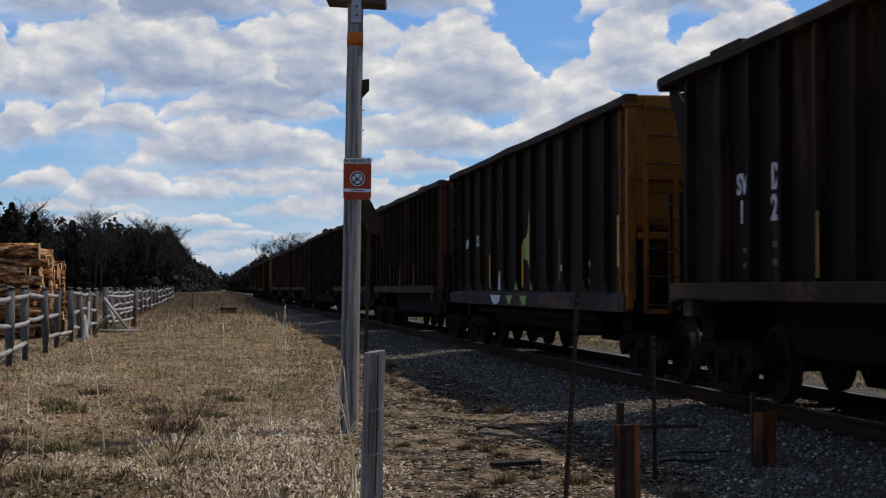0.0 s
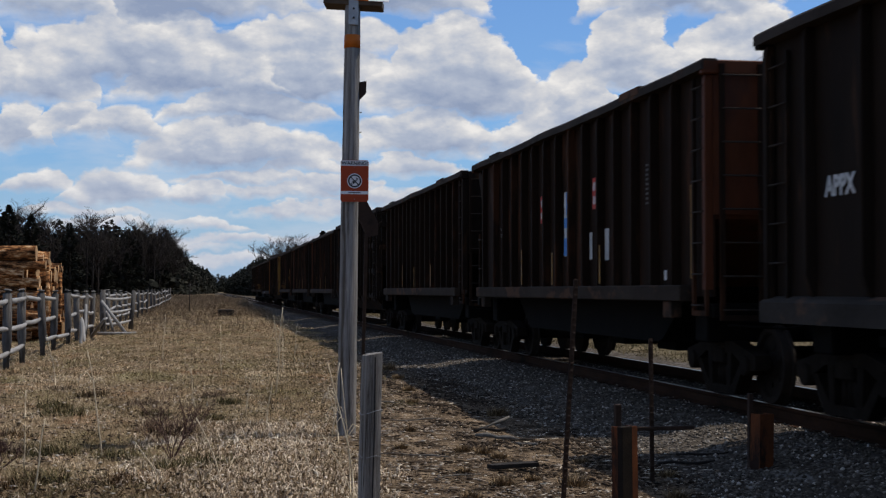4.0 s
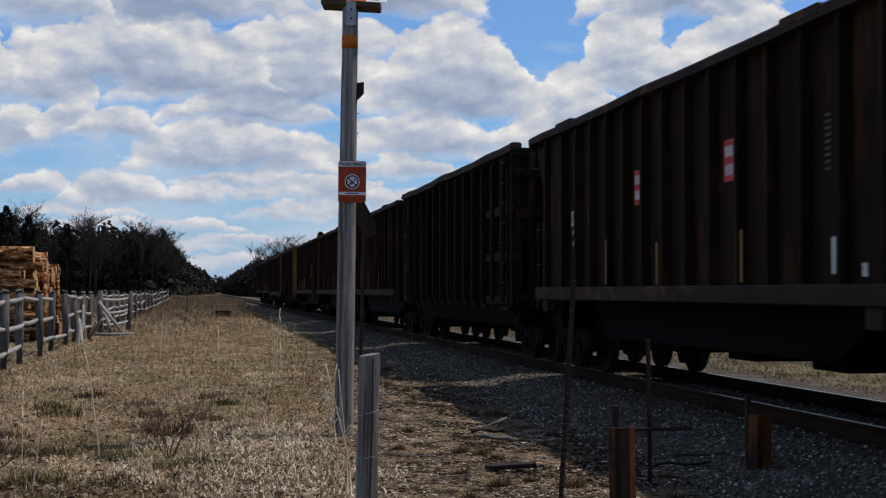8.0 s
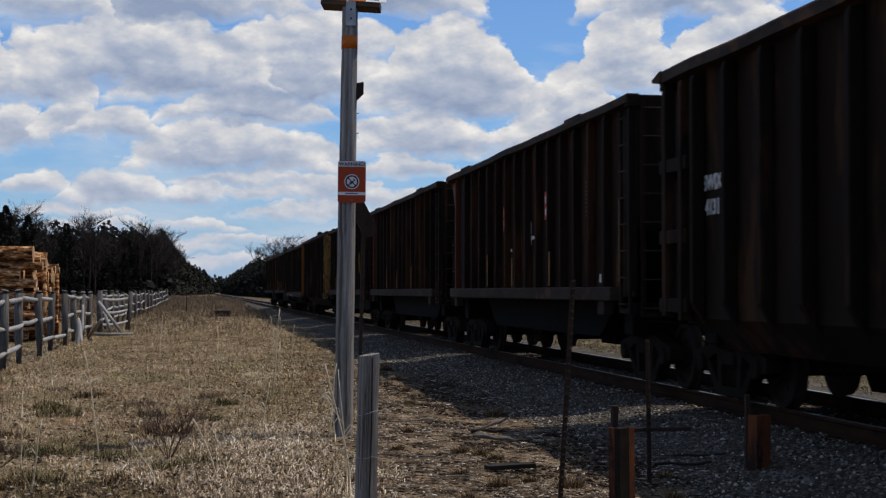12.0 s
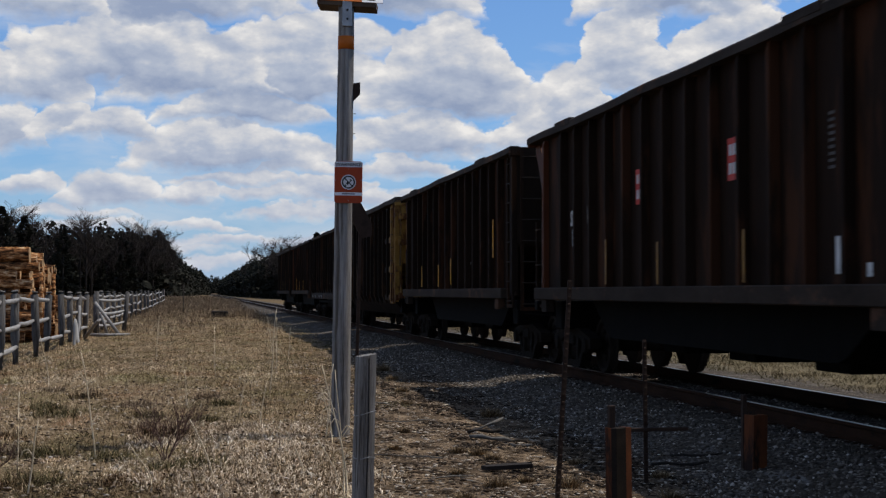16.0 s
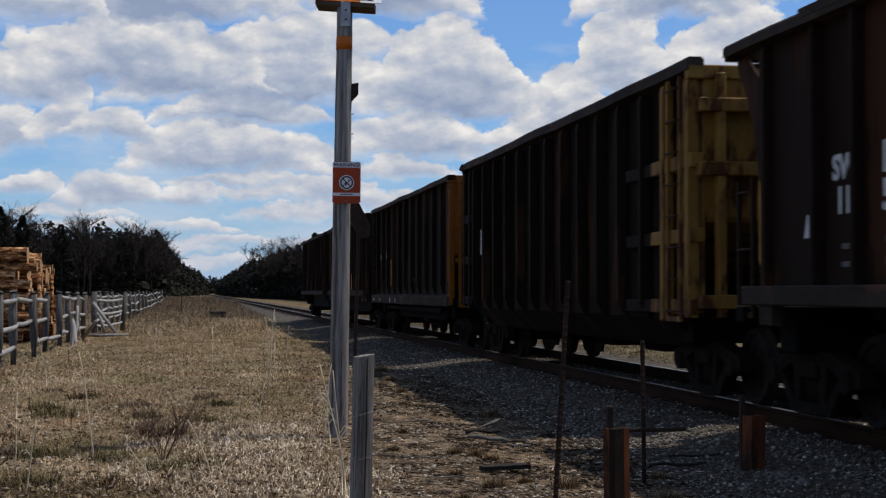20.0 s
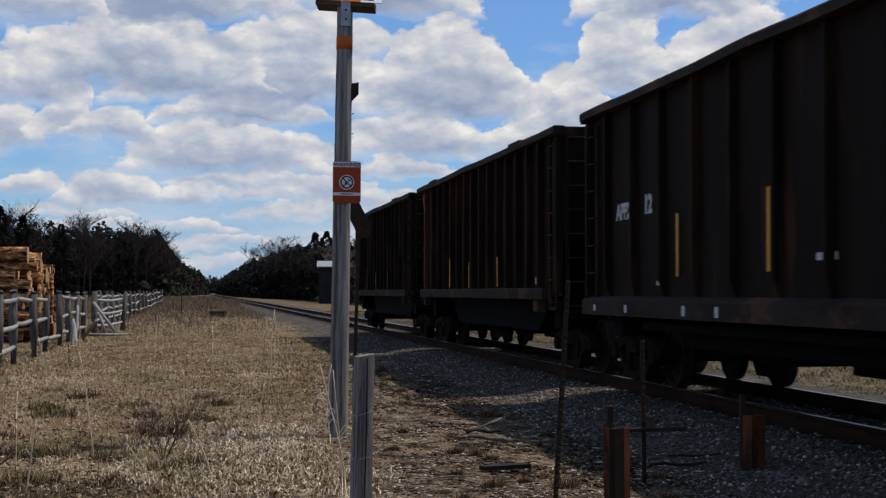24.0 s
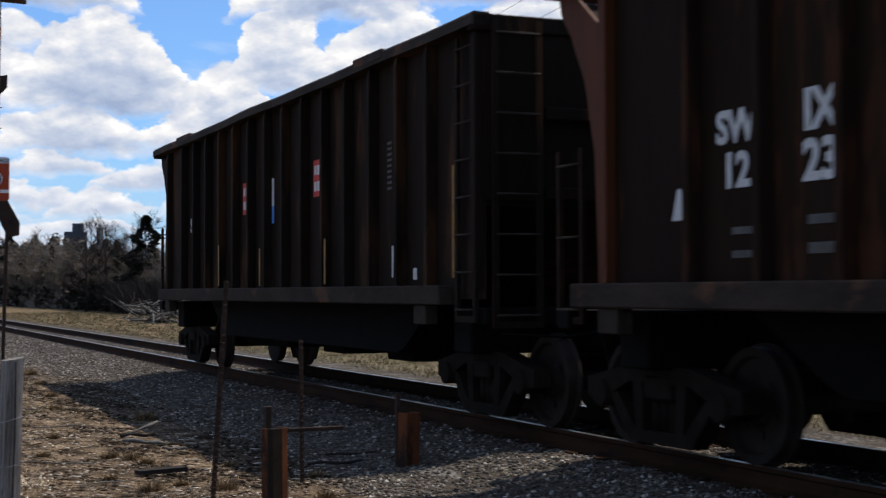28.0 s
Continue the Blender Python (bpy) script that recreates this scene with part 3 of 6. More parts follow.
    n.link(b.outputs[0], n.add("ShaderNodeOutputMaterial").inputs[0])
    return m


def make_ground():
    xs = stretch_axis(-8.0, 12.0, 0.22, -2600, 2600)
    ys = stretch_axis(8.0, 60.0, 0.30, -600, 4200)
    gx, gy = np.meshgrid(xs, ys)
    verts = np.stack([gx, gy, ground_z(gx, gy)], -1).reshape(-1, 3)
    w, h = len(xs), len(ys)
    i = (np.arange(h - 1)[:, None] * w + np.arange(w - 1)[None, :]).ravel()
    me = fast_mesh("ground", verts, np.stack([i, i + 1, i + w + 1, i + w], 1), ground_material())
    me.polygons.foreach_set("use_smooth", np.ones(len(me.polygons), bool))
    tagged(new("ground", me), "dry grass field with bare soil and a grey ballast bed", "ground", kind="structure")


make_ground()


# ---- track ----
def rail_section(bm, y0, y1):
    half = [(0.070, 0.0), (0.070, 0.012), (0.012, 0.035), (0.010, 0.125), (0.034, 0.138), (0.034, 0.168), (0.028, 0.172)]
    prism(bm, [(x, z) for x, z in half] + [(-x, z) for x, z in half[::-1]], "y", y0, y1)


def make_track():
    for x in (TRACK - 0.75, TRACK + 0.75):
        rail = thing("rail", "rusty steel rail with a worn bright running surface", "rail", "rails of the track", pose(x, 0, RAIL_TOP - 0.172))
        body = one("rail_body", lambda bm: rail_section(bm, -40, 900), RAILSIDE, rail)
        one("running_surface", lambda bm: box(bm, -0.030, 0.026, -40, 900, 0.1715, 0.1735), TREAD, body, "bright worn running band")
    ties = thing("track_ties", "dark creosoted timber ties bedded in ballast", "railway ties", at=pose(TRACK, 0, 0))
    rng = random.Random(5)
    tie = shared("tie", lambda bm: soft_box(bm, -1.3, 1.3, -0.11, 0.11, -0.08, 0.10, 0.012), TIE)
    for k in range(170):
        y = 2.0 + k * 0.52
        part("tie", tie, ties, at=pose(rng.uniform(-0.05, 0.05), y + rng.uniform(-0.02, 0.02), 0.035, rng.uniform(-0.4, 0.4), rng.uniform(-0.3, 0.3), rng.uniform(-1.2, 1.2)))

    def far_ties(bm):
        for k in range(900):
            y = 2.0 + (170 + k) * 0.52
            box(bm, -1.3, 1.3, y - 0.11, y + 0.11, 0.0, 0.135)
    tagged(one("far_tie", far_ties, TIE, ties), kind="stuff")
    plate = shared("tie_plate", lambda bm: soft_box(bm, -0.17, 0.17, -0.09, 0.09, 0.0, 0.012, 0.004), RAILSIDE)
    for k in range(4, 60):
        for x in (-0.75, 0.75):
            part("tie_plate", plate, ties, at=pose(x, 2.0 + k * 0.52, 0.1355))


make_track()


# ---- freight cars ----
HALF, LONG = 1.60, 7.20
RIBS_A = [-5.95 + 0.846 * k for k in range(14)]
RIBS_B = [-5.95 + 1.20 * k for k in range(11)]
RIBS_C = [-5.30 + 1.03 * k for k in range(12)]


def chord_mesh(sign, wave, z0, z1):
    def build(bm):
        steps = 24
        rings = []
        for k in range(steps + 1):
            y = -LONG + 2 * LONG * k / steps
            dz = wave * (math.sin(y * 0.9 + 1.0) * 0.6 + math.sin(y * 2.3) * 0.4)
            dx = wave * 0.7 * math.sin(y * 1.4 + 0.6)
            pts = [(1.41, z0), (HALF + 0.02, z0), (HALF + 0.02, z1 - 0.03), (HALF - 0.01, z1), (1.44, z1), (1.41, z1 - 0.03)]
            rings.append([bm.verts.new((sign * (px + dx), y, pz + dz)) for px, pz in pts])
        for a, b in zip(rings, rings[1:]):
            for i in range(6):
                bm.faces.new((a[i], a[(i + 1) % 6], b[(i + 1) % 6], b[i]))
        bm.faces.new(rings[0][::-1])
        bm.faces.new(rings[-1])
    return build


def rib_mesh(depth, width, z0, z1, taper=0.0):
    def build(bm):
        inner, outer = -1.455, -(1.455 + depth)
        prism(bm, [(inner, z0), (outer + taper, z0 + taper), (outer, z0 + 0.25), (outer, z1 - 0.10), (outer + 0.02, z1), (inner, z1)], "y", -width / 2, width / 2)
        bmesh.ops.bevel(bm, geom=[e for e in bm.edges if abs(e.verts[0].co.z - e.verts[1].co.z) > 0.5], offset=0.010, segments=1, affect="EDGES")
    return build


def ladder_frame(height, width, along):
    """Two stiles joined at the foot, one bent piece."""
    w, t = width / 2, 0.03
    outline = [(-w - t, 0), (w + t, 0), (w + t, height), (w - t, height), (w - t, 0.06), (-w + t, 0.06), (-w + t, height), (-w - t, height)]
    return lambda bm: prism(bm, outline, "x" if along == "y" else "y", -0.02, 0.02)


def rung_mesh(width, along):
    w = width / 2
    return lambda bm: tube(bm, [(-0.03, -w, 0), (-0.03, w, 0)] if along == "y" else [(-w, -0.03, 0), (w, -0.03, 0)], 0.012, 6)


def add_ladder(car, height, width, rungs, along, material, at, name="ladder"):
    frame_part = part(name, shared(("ladder", height, width, along), ladder_frame(height, width, along), material), car, at=at)
    for k in range(rungs):
        part("rung", shared(("rung", width, along), rung_mesh(width, along), RUNG), frame_part, at=pose(0, 0, 0.12 + (height - 0.25) * k / max(1, rungs - 1)))


def side_frame(bm):
    """A cast side frame with its two windows, seen from the side: length y, height z."""
    for x in (-0.99, 0.99):
        top = [(-1.15, 0.56), (-0.95, 0.60), (-0.45, 0.70), (0.45, 0.70), (0.95, 0.60), (1.15, 0.56), (1.15, 0.40), (0.92, 0.38), (0.45, 0.56), (-0.45, 0.56), (-0.92, 0.38), (-1.15, 0.40)]
        prism(bm, top, "x", x - 0.09, x + 0.09)
        low = [(-0.80, 0.46), (-0.66, 0.46), (-0.36, 0.18), (0.36, 0.18), (0.66, 0.46), (0.80, 0.46), (0.46, 0.08), (-0.46, 0.08)]
        prism(bm, low, "x", x - 0.08, x + 0.08)
        for s in (-1, 1):
            prism(bm, [(s * 0.24, 0.17), (s * 0.36, 0.17), (s * 0.40, 0.58), (s * 0.26, 0.58)], "x", x - 0.085, x + 0.085)
            tube(bm, [(x - 0.13, s * 0.89, 0.44), (x + 0.13, s * 0.89, 0.44)], 0.115, 12)
        for s in (-0.13, 0.0, 0.13):
            tube(bm, [(x, s, 0.17), (x, s, 0.44)], 0.055, 8)
    soft_box(bm, -1.10, 1.10, -0.20, 0.20, 0.43, 0.62, 0.02)
    soft_box(bm, -0.72, 0.72, -0.62, -0.54, 0.34, 0.44, 0.01)
    soft_box(bm, -0.72, 0.72, 0.54, 0.62, 0.34, 0.44, 0.01)


WHEEL_R = 0.44


def wheelset_mesh(bm):
    for s in (-1, 1):
        lathe_x(bm, [(s * 0.665, 0.10), (s * 0.665, 0.36), (s * 0.672, 0.465), (s * 0.700, 0.465), (s * 0.715, WHEEL_R), (s * 0.805, WHEEL_R - 0.004), (s * 0.805, 0.37),
                     (s * 0.755, 0.35), (s * 0.745, 0.16), (s * 0.81, 0.13), (s * 0.81, 0.09), (s * 0.98, 0.085)], 28)
    tube(bm, [(-0.72, 0, 0), (0.72, 0, 0)], 0.085, 12)
    for s in (-1, 1):
        for k in range(6):
            a = k * math.pi / 3
            tube(bm, [(s * 0.758, 0.22 * math.cos(a), 0.22 * math.sin(a)), (s * 0.772, 0.22 * math.cos(a), 0.22 * math.sin(a))], 0.035, 8)


def floor_plate(bm):
    prism(bm, [(-5.2, 1.34), (-5.2, 1.24), (5.2, 1.24), (5.2, 1.34)], "x", -1.435, 1.435)


def hopper_mesh(bm):
    prism(bm, [(-5.1, 1.24), (-4.1, 0.66), (-3.9, 0.60), (3.9, 0.60), (4.1, 0.66), (5.1, 1.24)], "x", -1.08, 1.08)


def gate_mesh(bm):
    soft_box(bm, -0.55, 0.55, -0.45, 0.45, 0.44, 0.62, 0.02)


def centre_sill(bm):
    soft_box(bm, -0.33, 0.33, -7.35, 7.35, 0.72, 1.10, 0.02)
    for s in (-1, 1):
        soft_box(bm, -1.30, 1.30, s * 6.25 - 0.22, s * 6.25 + 0.22, 0.68, 1.14, 0.02)
        soft_box(bm, -1.48, 1.48, s * 7.10 - 0.10, s * 7.10 + 0.10, 0.98, 1.14, 0.01)
        soft_box(bm, -0.13, 0.13, min(s * 7.3, s * 7.92), max(s * 7.3, s * 7.92), 0.74, 0.94, 0.02)
        soft_box(bm, -0.20, 0.20, min(s * 7.62, s * 7.93), max(s * 7.62, s * 7.93), 0.70, 0.98, 0.03)


def add_running_gear(car, kind):
    # sill, floor and hopper carry the underside's shade in their colour
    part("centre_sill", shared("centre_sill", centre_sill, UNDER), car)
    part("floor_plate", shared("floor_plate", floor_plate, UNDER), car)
    part("hopper_bottom", shared("hopper_bottom", hopper_mesh, UNDER), car, "sloping hopper bottom, coloured as dark as its shade")
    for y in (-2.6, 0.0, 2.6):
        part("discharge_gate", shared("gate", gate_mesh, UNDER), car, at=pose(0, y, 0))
    wheelsets = []
    for s in (-6.25, 6.25):
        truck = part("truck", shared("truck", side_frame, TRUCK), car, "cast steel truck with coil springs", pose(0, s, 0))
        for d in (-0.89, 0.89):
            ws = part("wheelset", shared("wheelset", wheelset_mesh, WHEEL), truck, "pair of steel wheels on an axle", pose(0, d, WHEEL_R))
            wheelsets.append((ws, d))
    hose = shared("brake_hose", lambda bm: tube(bm, [(0.3, 7.3, 0.85), (0.32, 7.5, 0.55), (0.28, 7.75, 0.38), (0.2, 7.9, 0.5)], 0.022, 6), UNDER)
    part("brake_hose", hose, car)
    part("brake_hose", hose, car, at=pose(0, 0, 0, 0, 0, 180))
    return wheelsets


def sheet_box(car, name, key, dims, material, label=""):
    return part(name, shared((key, dims), lambda bm: box(bm, *dims), material), car, label)


def add_side_marks(car, marks):
    """Flat paint and placards on the near side. Each: kind, y, z, width, height (or text, size)."""
    for m in marks:
        kind, y, z = m[0], m[1], m[2]
        x = m[5] if len(m) > 5 else -1.462
        if kind == "text":
            me = lettering(m[3], m[4])
            if not me.materials:
                me.materials.append(WHITE)
            part("lettering", me, car, "white stencilled lettering", pose(x - 0.003, y, z))
            continue
        mat = {"red": RED, "white": WHITE, "faded": FADED, "amber": AMBER, "dull": DULL, "blue": BLUE, "green": GREEN}[kind]
        w, h = m[3], m[4]
        name = {"red": "placard", "white": "painted_panel", "faded": "painted_panel", "amber": "reflector_strip", "dull": "reflector_strip", "blue": "painted_panel", "green": "painted_panel"}[kind]
        label = {"red": "small red placard", "white": "white stencilled panel", "faded": "faded stencilled panel", "amber": "yellow reflector strip", "dull": "grimy yellow reflector strip", "blue": "blue and white painted panel"}.get(kind, "")
        p = part(name, shared(("flat", w, h), lambda bm: box(bm, -0.004, 0.0, -w / 2, w / 2, -h / 2, h / 2), mat), car, label, pose(x, y, z))
        if kind == "red" and h > 0.3:
            for dz in (h * 0.22, -h * 0.22):
                for k in (-1, 0, 1):
                    part("writing_bar", shared(("wbar", w, h), lambda bm: box(bm, -0.007, -0.004, -w * 0.11, w * 0.11, -h * 0.13, h * 0.13), WHITE), p, at=pose(0, k * w * 0.29, dz))


def triangle_mark(car, y, z, size):
    part("painted_panel", shared(("tri", size), lambda bm: prism(bm, [(-size / 2, 0), (size / 2, 0), (size * 0.10, size * 1.2), (-size * 0.10, size * 1.2)], "x", -0.004, 0.0), WHITE), car, "white stencilled triangle", pose(-1.462, y, z))


def chalk(car, strokes):
    """Thin chalked strokes on the near side, each from one (y, z) to another."""
    for (y0, z0), (y1, z1) in strokes:
        dy, dz = y1 - y0, z1 - z0
        k = 0.016 / math.hypot(dy, dz)
        one("chalk_stroke", lambda bm: prism(bm, [(y0 - dz * k, z0 + dy * k), (y0 + dz * k, z0 - dy * k), (y1 + dz * k, z1 - dy * k), (y1 - dz * k, z1 + dy * k)], "x", -1.466, -1.462), CHALK, car, "chalked letter stroke")


def common_ends(car, front, rear, body, side_x=1.43):
    part("end_wall", shared(("end_front", side_x), lambda bm: (box(bm, -side_x - 0.03, side_x + 0.03, -7.16, -7.11, 2.15, 3.80), prism(bm, [(-7.12, 2.20), (-7.12, 2.10), (-5.0, 1.26), (-5.0, 1.34)], "x", -side_x, side_x)), front), car)
    part("slope_sheet", shared(("end_rear", side_x), lambda bm: prism(bm, [(7.10, 3.72), (7.10, 3.66), (5.0, 1.26), (5.0, 1.34)], "x", -side_x, side_x), body), car)
    for s in (-1, 1):
        part("end_rail", shared("end_rail", lambda bm: soft_box(bm, -HALF, HALF, -0.07, 0.07, 3.74, 3.90, 0.012), front if s < 0 else rear), car, at=pose(0, s * 7.13, 0))


def brake_wheel(bm):
    ring(bm, 0.22, 0.255, -0.015, 0.015, 20)
    for k in range(4):
        a = k * math.pi / 4
        tube(bm, [(-0.23 * math.cos(a), 0, -0.23 * math.sin(a)), (0.23 * math.cos(a), 0, 0.23 * math.sin(a))], 0.012, 5)


def hopper_car(label, body, front, rear, chord=None, marks=(), triangle=None, tilt_top=0.012):
    """A ribbed open hopper with a side sill, a closed leading end and an open trailing platform."""
    car = thing("hopper_car", label, "railway car", "cars of the freight train")
    chord = chord or CHORD
    for s in (-1, 1):
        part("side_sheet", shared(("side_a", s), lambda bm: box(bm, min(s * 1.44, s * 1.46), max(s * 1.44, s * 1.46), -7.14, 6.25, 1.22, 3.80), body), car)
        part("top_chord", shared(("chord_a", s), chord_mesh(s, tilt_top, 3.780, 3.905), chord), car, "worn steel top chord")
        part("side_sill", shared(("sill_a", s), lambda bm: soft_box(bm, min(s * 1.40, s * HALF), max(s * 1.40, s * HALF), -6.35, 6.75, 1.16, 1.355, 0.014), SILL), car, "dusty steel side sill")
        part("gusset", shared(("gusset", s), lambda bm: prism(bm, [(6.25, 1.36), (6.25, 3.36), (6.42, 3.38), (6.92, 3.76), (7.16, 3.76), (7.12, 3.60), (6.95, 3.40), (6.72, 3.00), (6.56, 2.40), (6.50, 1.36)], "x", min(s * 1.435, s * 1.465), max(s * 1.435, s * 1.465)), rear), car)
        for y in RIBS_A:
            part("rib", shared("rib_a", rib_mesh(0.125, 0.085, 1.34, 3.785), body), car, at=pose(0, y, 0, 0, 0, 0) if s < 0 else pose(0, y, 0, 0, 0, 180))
        for y in (-7.08, 6.28):
            part("corner_post", shared("post_a", rib_mesh(0.10, 0.11, 1.30, 3.76), front if y < 0 else rear), car, at=pose(0, y, 0) if s < 0 else pose(0, y, 0, 0, 0, 180))
        for y in (-4.35, 4.75):
            part("splice_plate", shared("splice", lambda bm: soft_box(bm, -HALF - 0.03, -1.38, -0.45, 0.45, 3.82, 3.928, 0.012), chord), car, at=pose(0, y, 0) if s < 0 else pose(0, y, 0, 0, 0, 180))
    common_ends(car, front, rear, body)
    add_ladder(car, 2.75, 0.42, 8, "y", body, pose(-1.52, -6.86, 1.0), "ladder")
    add_ladder(car, 2.9, 0.46, 8, "x", body, pose(-1.16, -7.24, 0.95), "ladder")
    for z in (2.16, 2.92):
        part("end_beam", shared(("beam_a", z), lambda bm: soft_box(bm, -0.86, 1.44, -7.25, -7.16, z, z + 0.12, 0.012), front), car)
    for x in (-0.10, 0.72):
        part("end_post", shared(("post_end_a", x), lambda bm: soft_box(bm, x - 0.05, x + 0.05, -7.23, -7.12, 1.05, 3.74, 0.01), front), car)
    brake = part("brake_wheel", shared("brake_wheel", brake_wheel, RUNG), car, "worn steel hand brake wheel", pose(0.32, -7.36, 2.45))
    part("shaft", shared("brake_shaft", lambda bm: tube(bm, [(0, 0, 0), (0, 0.22, 0)], 0.02, 6), UNDER), brake)
    add_ladder(car, 1.45, 0.40, 3, "y", body, pose(-1.42, 7.05, 1.02), "handrail")
    add_ladder(car, 1.45, 0.40, 3, "y", body, pose(1.42, 7.05, 1.02, 0, 0, 180), "handrail")
    for y in (-5.75, 6.2):
        part("jacking_pad", shared("jack", lambda bm: soft_box(bm, -1.56, -1.42, -0.16, 0.16, 0.96, 1.16, 0.01), SILL), car, at=pose(0, y, 0))
    part("cut_lever", shared("lever", lambda bm: tube(bm, [(-1.35, -7.3, 0.9), (-0.7, -7.34, 0.86), (-0.2, -7.5, 0.95)], 0.014, 6), UNDER), car)
    gear = add_running_gear(car, "a")
    add_side_marks(car, marks)
    if triangle:
        triangle_mark(car, *triangle)
    return car, gear


def deep_sill_car(label, body, front, rear, marks=(), graffiti=False):
    """A smooth-sided hopper with wide-set ribs and a deep flared sill."""
    car = thing("hopper_car", label, "railway car", "cars of the freight train")
    for s in (-1, 1):
        turn = 0 if s < 0 else 180
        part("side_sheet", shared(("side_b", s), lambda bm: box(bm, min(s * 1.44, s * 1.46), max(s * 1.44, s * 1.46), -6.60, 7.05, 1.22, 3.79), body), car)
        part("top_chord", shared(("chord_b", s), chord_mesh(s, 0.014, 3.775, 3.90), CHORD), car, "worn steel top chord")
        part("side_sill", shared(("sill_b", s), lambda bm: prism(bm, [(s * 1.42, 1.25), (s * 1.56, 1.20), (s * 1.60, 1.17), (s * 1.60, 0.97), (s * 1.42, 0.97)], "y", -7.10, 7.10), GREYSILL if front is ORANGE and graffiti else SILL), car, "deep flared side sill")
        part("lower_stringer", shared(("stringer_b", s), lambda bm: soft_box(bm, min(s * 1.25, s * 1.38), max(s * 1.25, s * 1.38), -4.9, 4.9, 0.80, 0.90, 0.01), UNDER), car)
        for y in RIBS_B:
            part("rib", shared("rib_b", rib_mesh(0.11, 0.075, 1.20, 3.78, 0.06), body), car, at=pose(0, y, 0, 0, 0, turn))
        part("corner_panel", shared(("panel_b", s), lambda bm: (box(bm, min(s * 1.43, s * 1.465), max(s * 1.43, s * 1.465), -7.15, -6.60, 1.0, 3.78), soft_box(bm, min(s * 1.44, s * 1.56), max(s * 1.44, s * 1.56), -7.17, -7.07, 1.0, 3.76, 0.01)), front), car, "painted end panel of the side")
    common_ends(car, front, rear, body)
    part("corner_post", shared("post_b", rib_mesh(0.10, 0.10, 1.2, 3.75), rear), car, at=pose(0, 7.05, 0))
    add_ladder(car, 2.75, 0.42, 8, "y", front, pose(-1.50, -6.86, 1.0), "ladder")
    add_ladder(car, 2.9, 0.42, 8, "x", front, pose(-1.12, -7.26, 0.95), "ladder")
    add_ladder(car, 2.6, 0.40, 7, "y", rear, pose(-1.50, 6.80, 1.05), "ladder")
    for x in (-1.25, 1.25):
        part("end_post", shared("brace_b", lambda bm: soft_box(bm, -0.05, 0.05, -0.04, 0.04, 0, 1.1, 0.01), body), car, at=pose(x, -7.19, 1.05))
    for z in (1.95, 2.75):
        part("end_beam", shared("beam_b", lambda bm: soft_box(bm, -1.42, 1.42, -0.045, 0.045, 0, 0.10, 0.01), front), car, at=pose(0, -7.20, z))
    gear = add_running_gear(car, "b")
    add_side_marks(car, marks)
    if graffiti:
        shapes = (("green", [(-0.60, 1.24), (-0.10, 1.24), (-0.10, 2.55), (-0.22, 2.64), (-0.42, 2.30), (-0.36, 1.90), (-0.42, 1.60)], 0.0),
                  ("green", [(0.15, 2.15), (0.40, 2.18), (0.55, 2.30), (0.72, 2.83), (1.06, 2.82), (1.12, 2.60), (0.80, 2.28), (0.66, 2.10), (1.12, 1.88), (1.12, 1.24), (0.74, 1.24), (0.70, 1.62), (0.50, 1.78), (0.15, 1.80)], 0.0),
                  ("white", [(-0.16, 1.24), (0.06, 1.24), (0.04, 1.55), (-0.06, 1.62)], 2.00))
        for col, outline, y in shapes:
            mat = {"green": GREEN, "white": WHITE}[col]
            one("spray_paint", lambda bm: prism(bm, [(-u, v) for u, v in outline], "x", -0.004, 0.0), mat, car, "sprayed graffiti shape", pose(-1.462, y, 0.02))
        low = (("white", [(-0.50, 1.16), (0.50, 1.16), (0.34, 1.03), (0.10, 0.98), (-0.12, 0.98), (-0.34, 1.04)], 1.74),
               ("green", [(-0.22, 1.16), (0.34, 1.16), (0.14, 1.02), (0.04, 0.985)], 0.50),
               ("green", [(-0.38, 1.16), (0.20, 1.16), (0.10, 1.0), (-0.05, 0.985), (-0.2, 1.03)], -0.85))
        for col, outline, y in low:
            mat = {"green": GREEN, "white": WHITE}[col]
            one("spray_paint", lambda bm: prism(bm, [(-u, v) for u, v in outline], "x", -0.004, 0.0), mat, car, "sprayed graffiti shape", pose(-1.602, y, 0))
    return car, gear


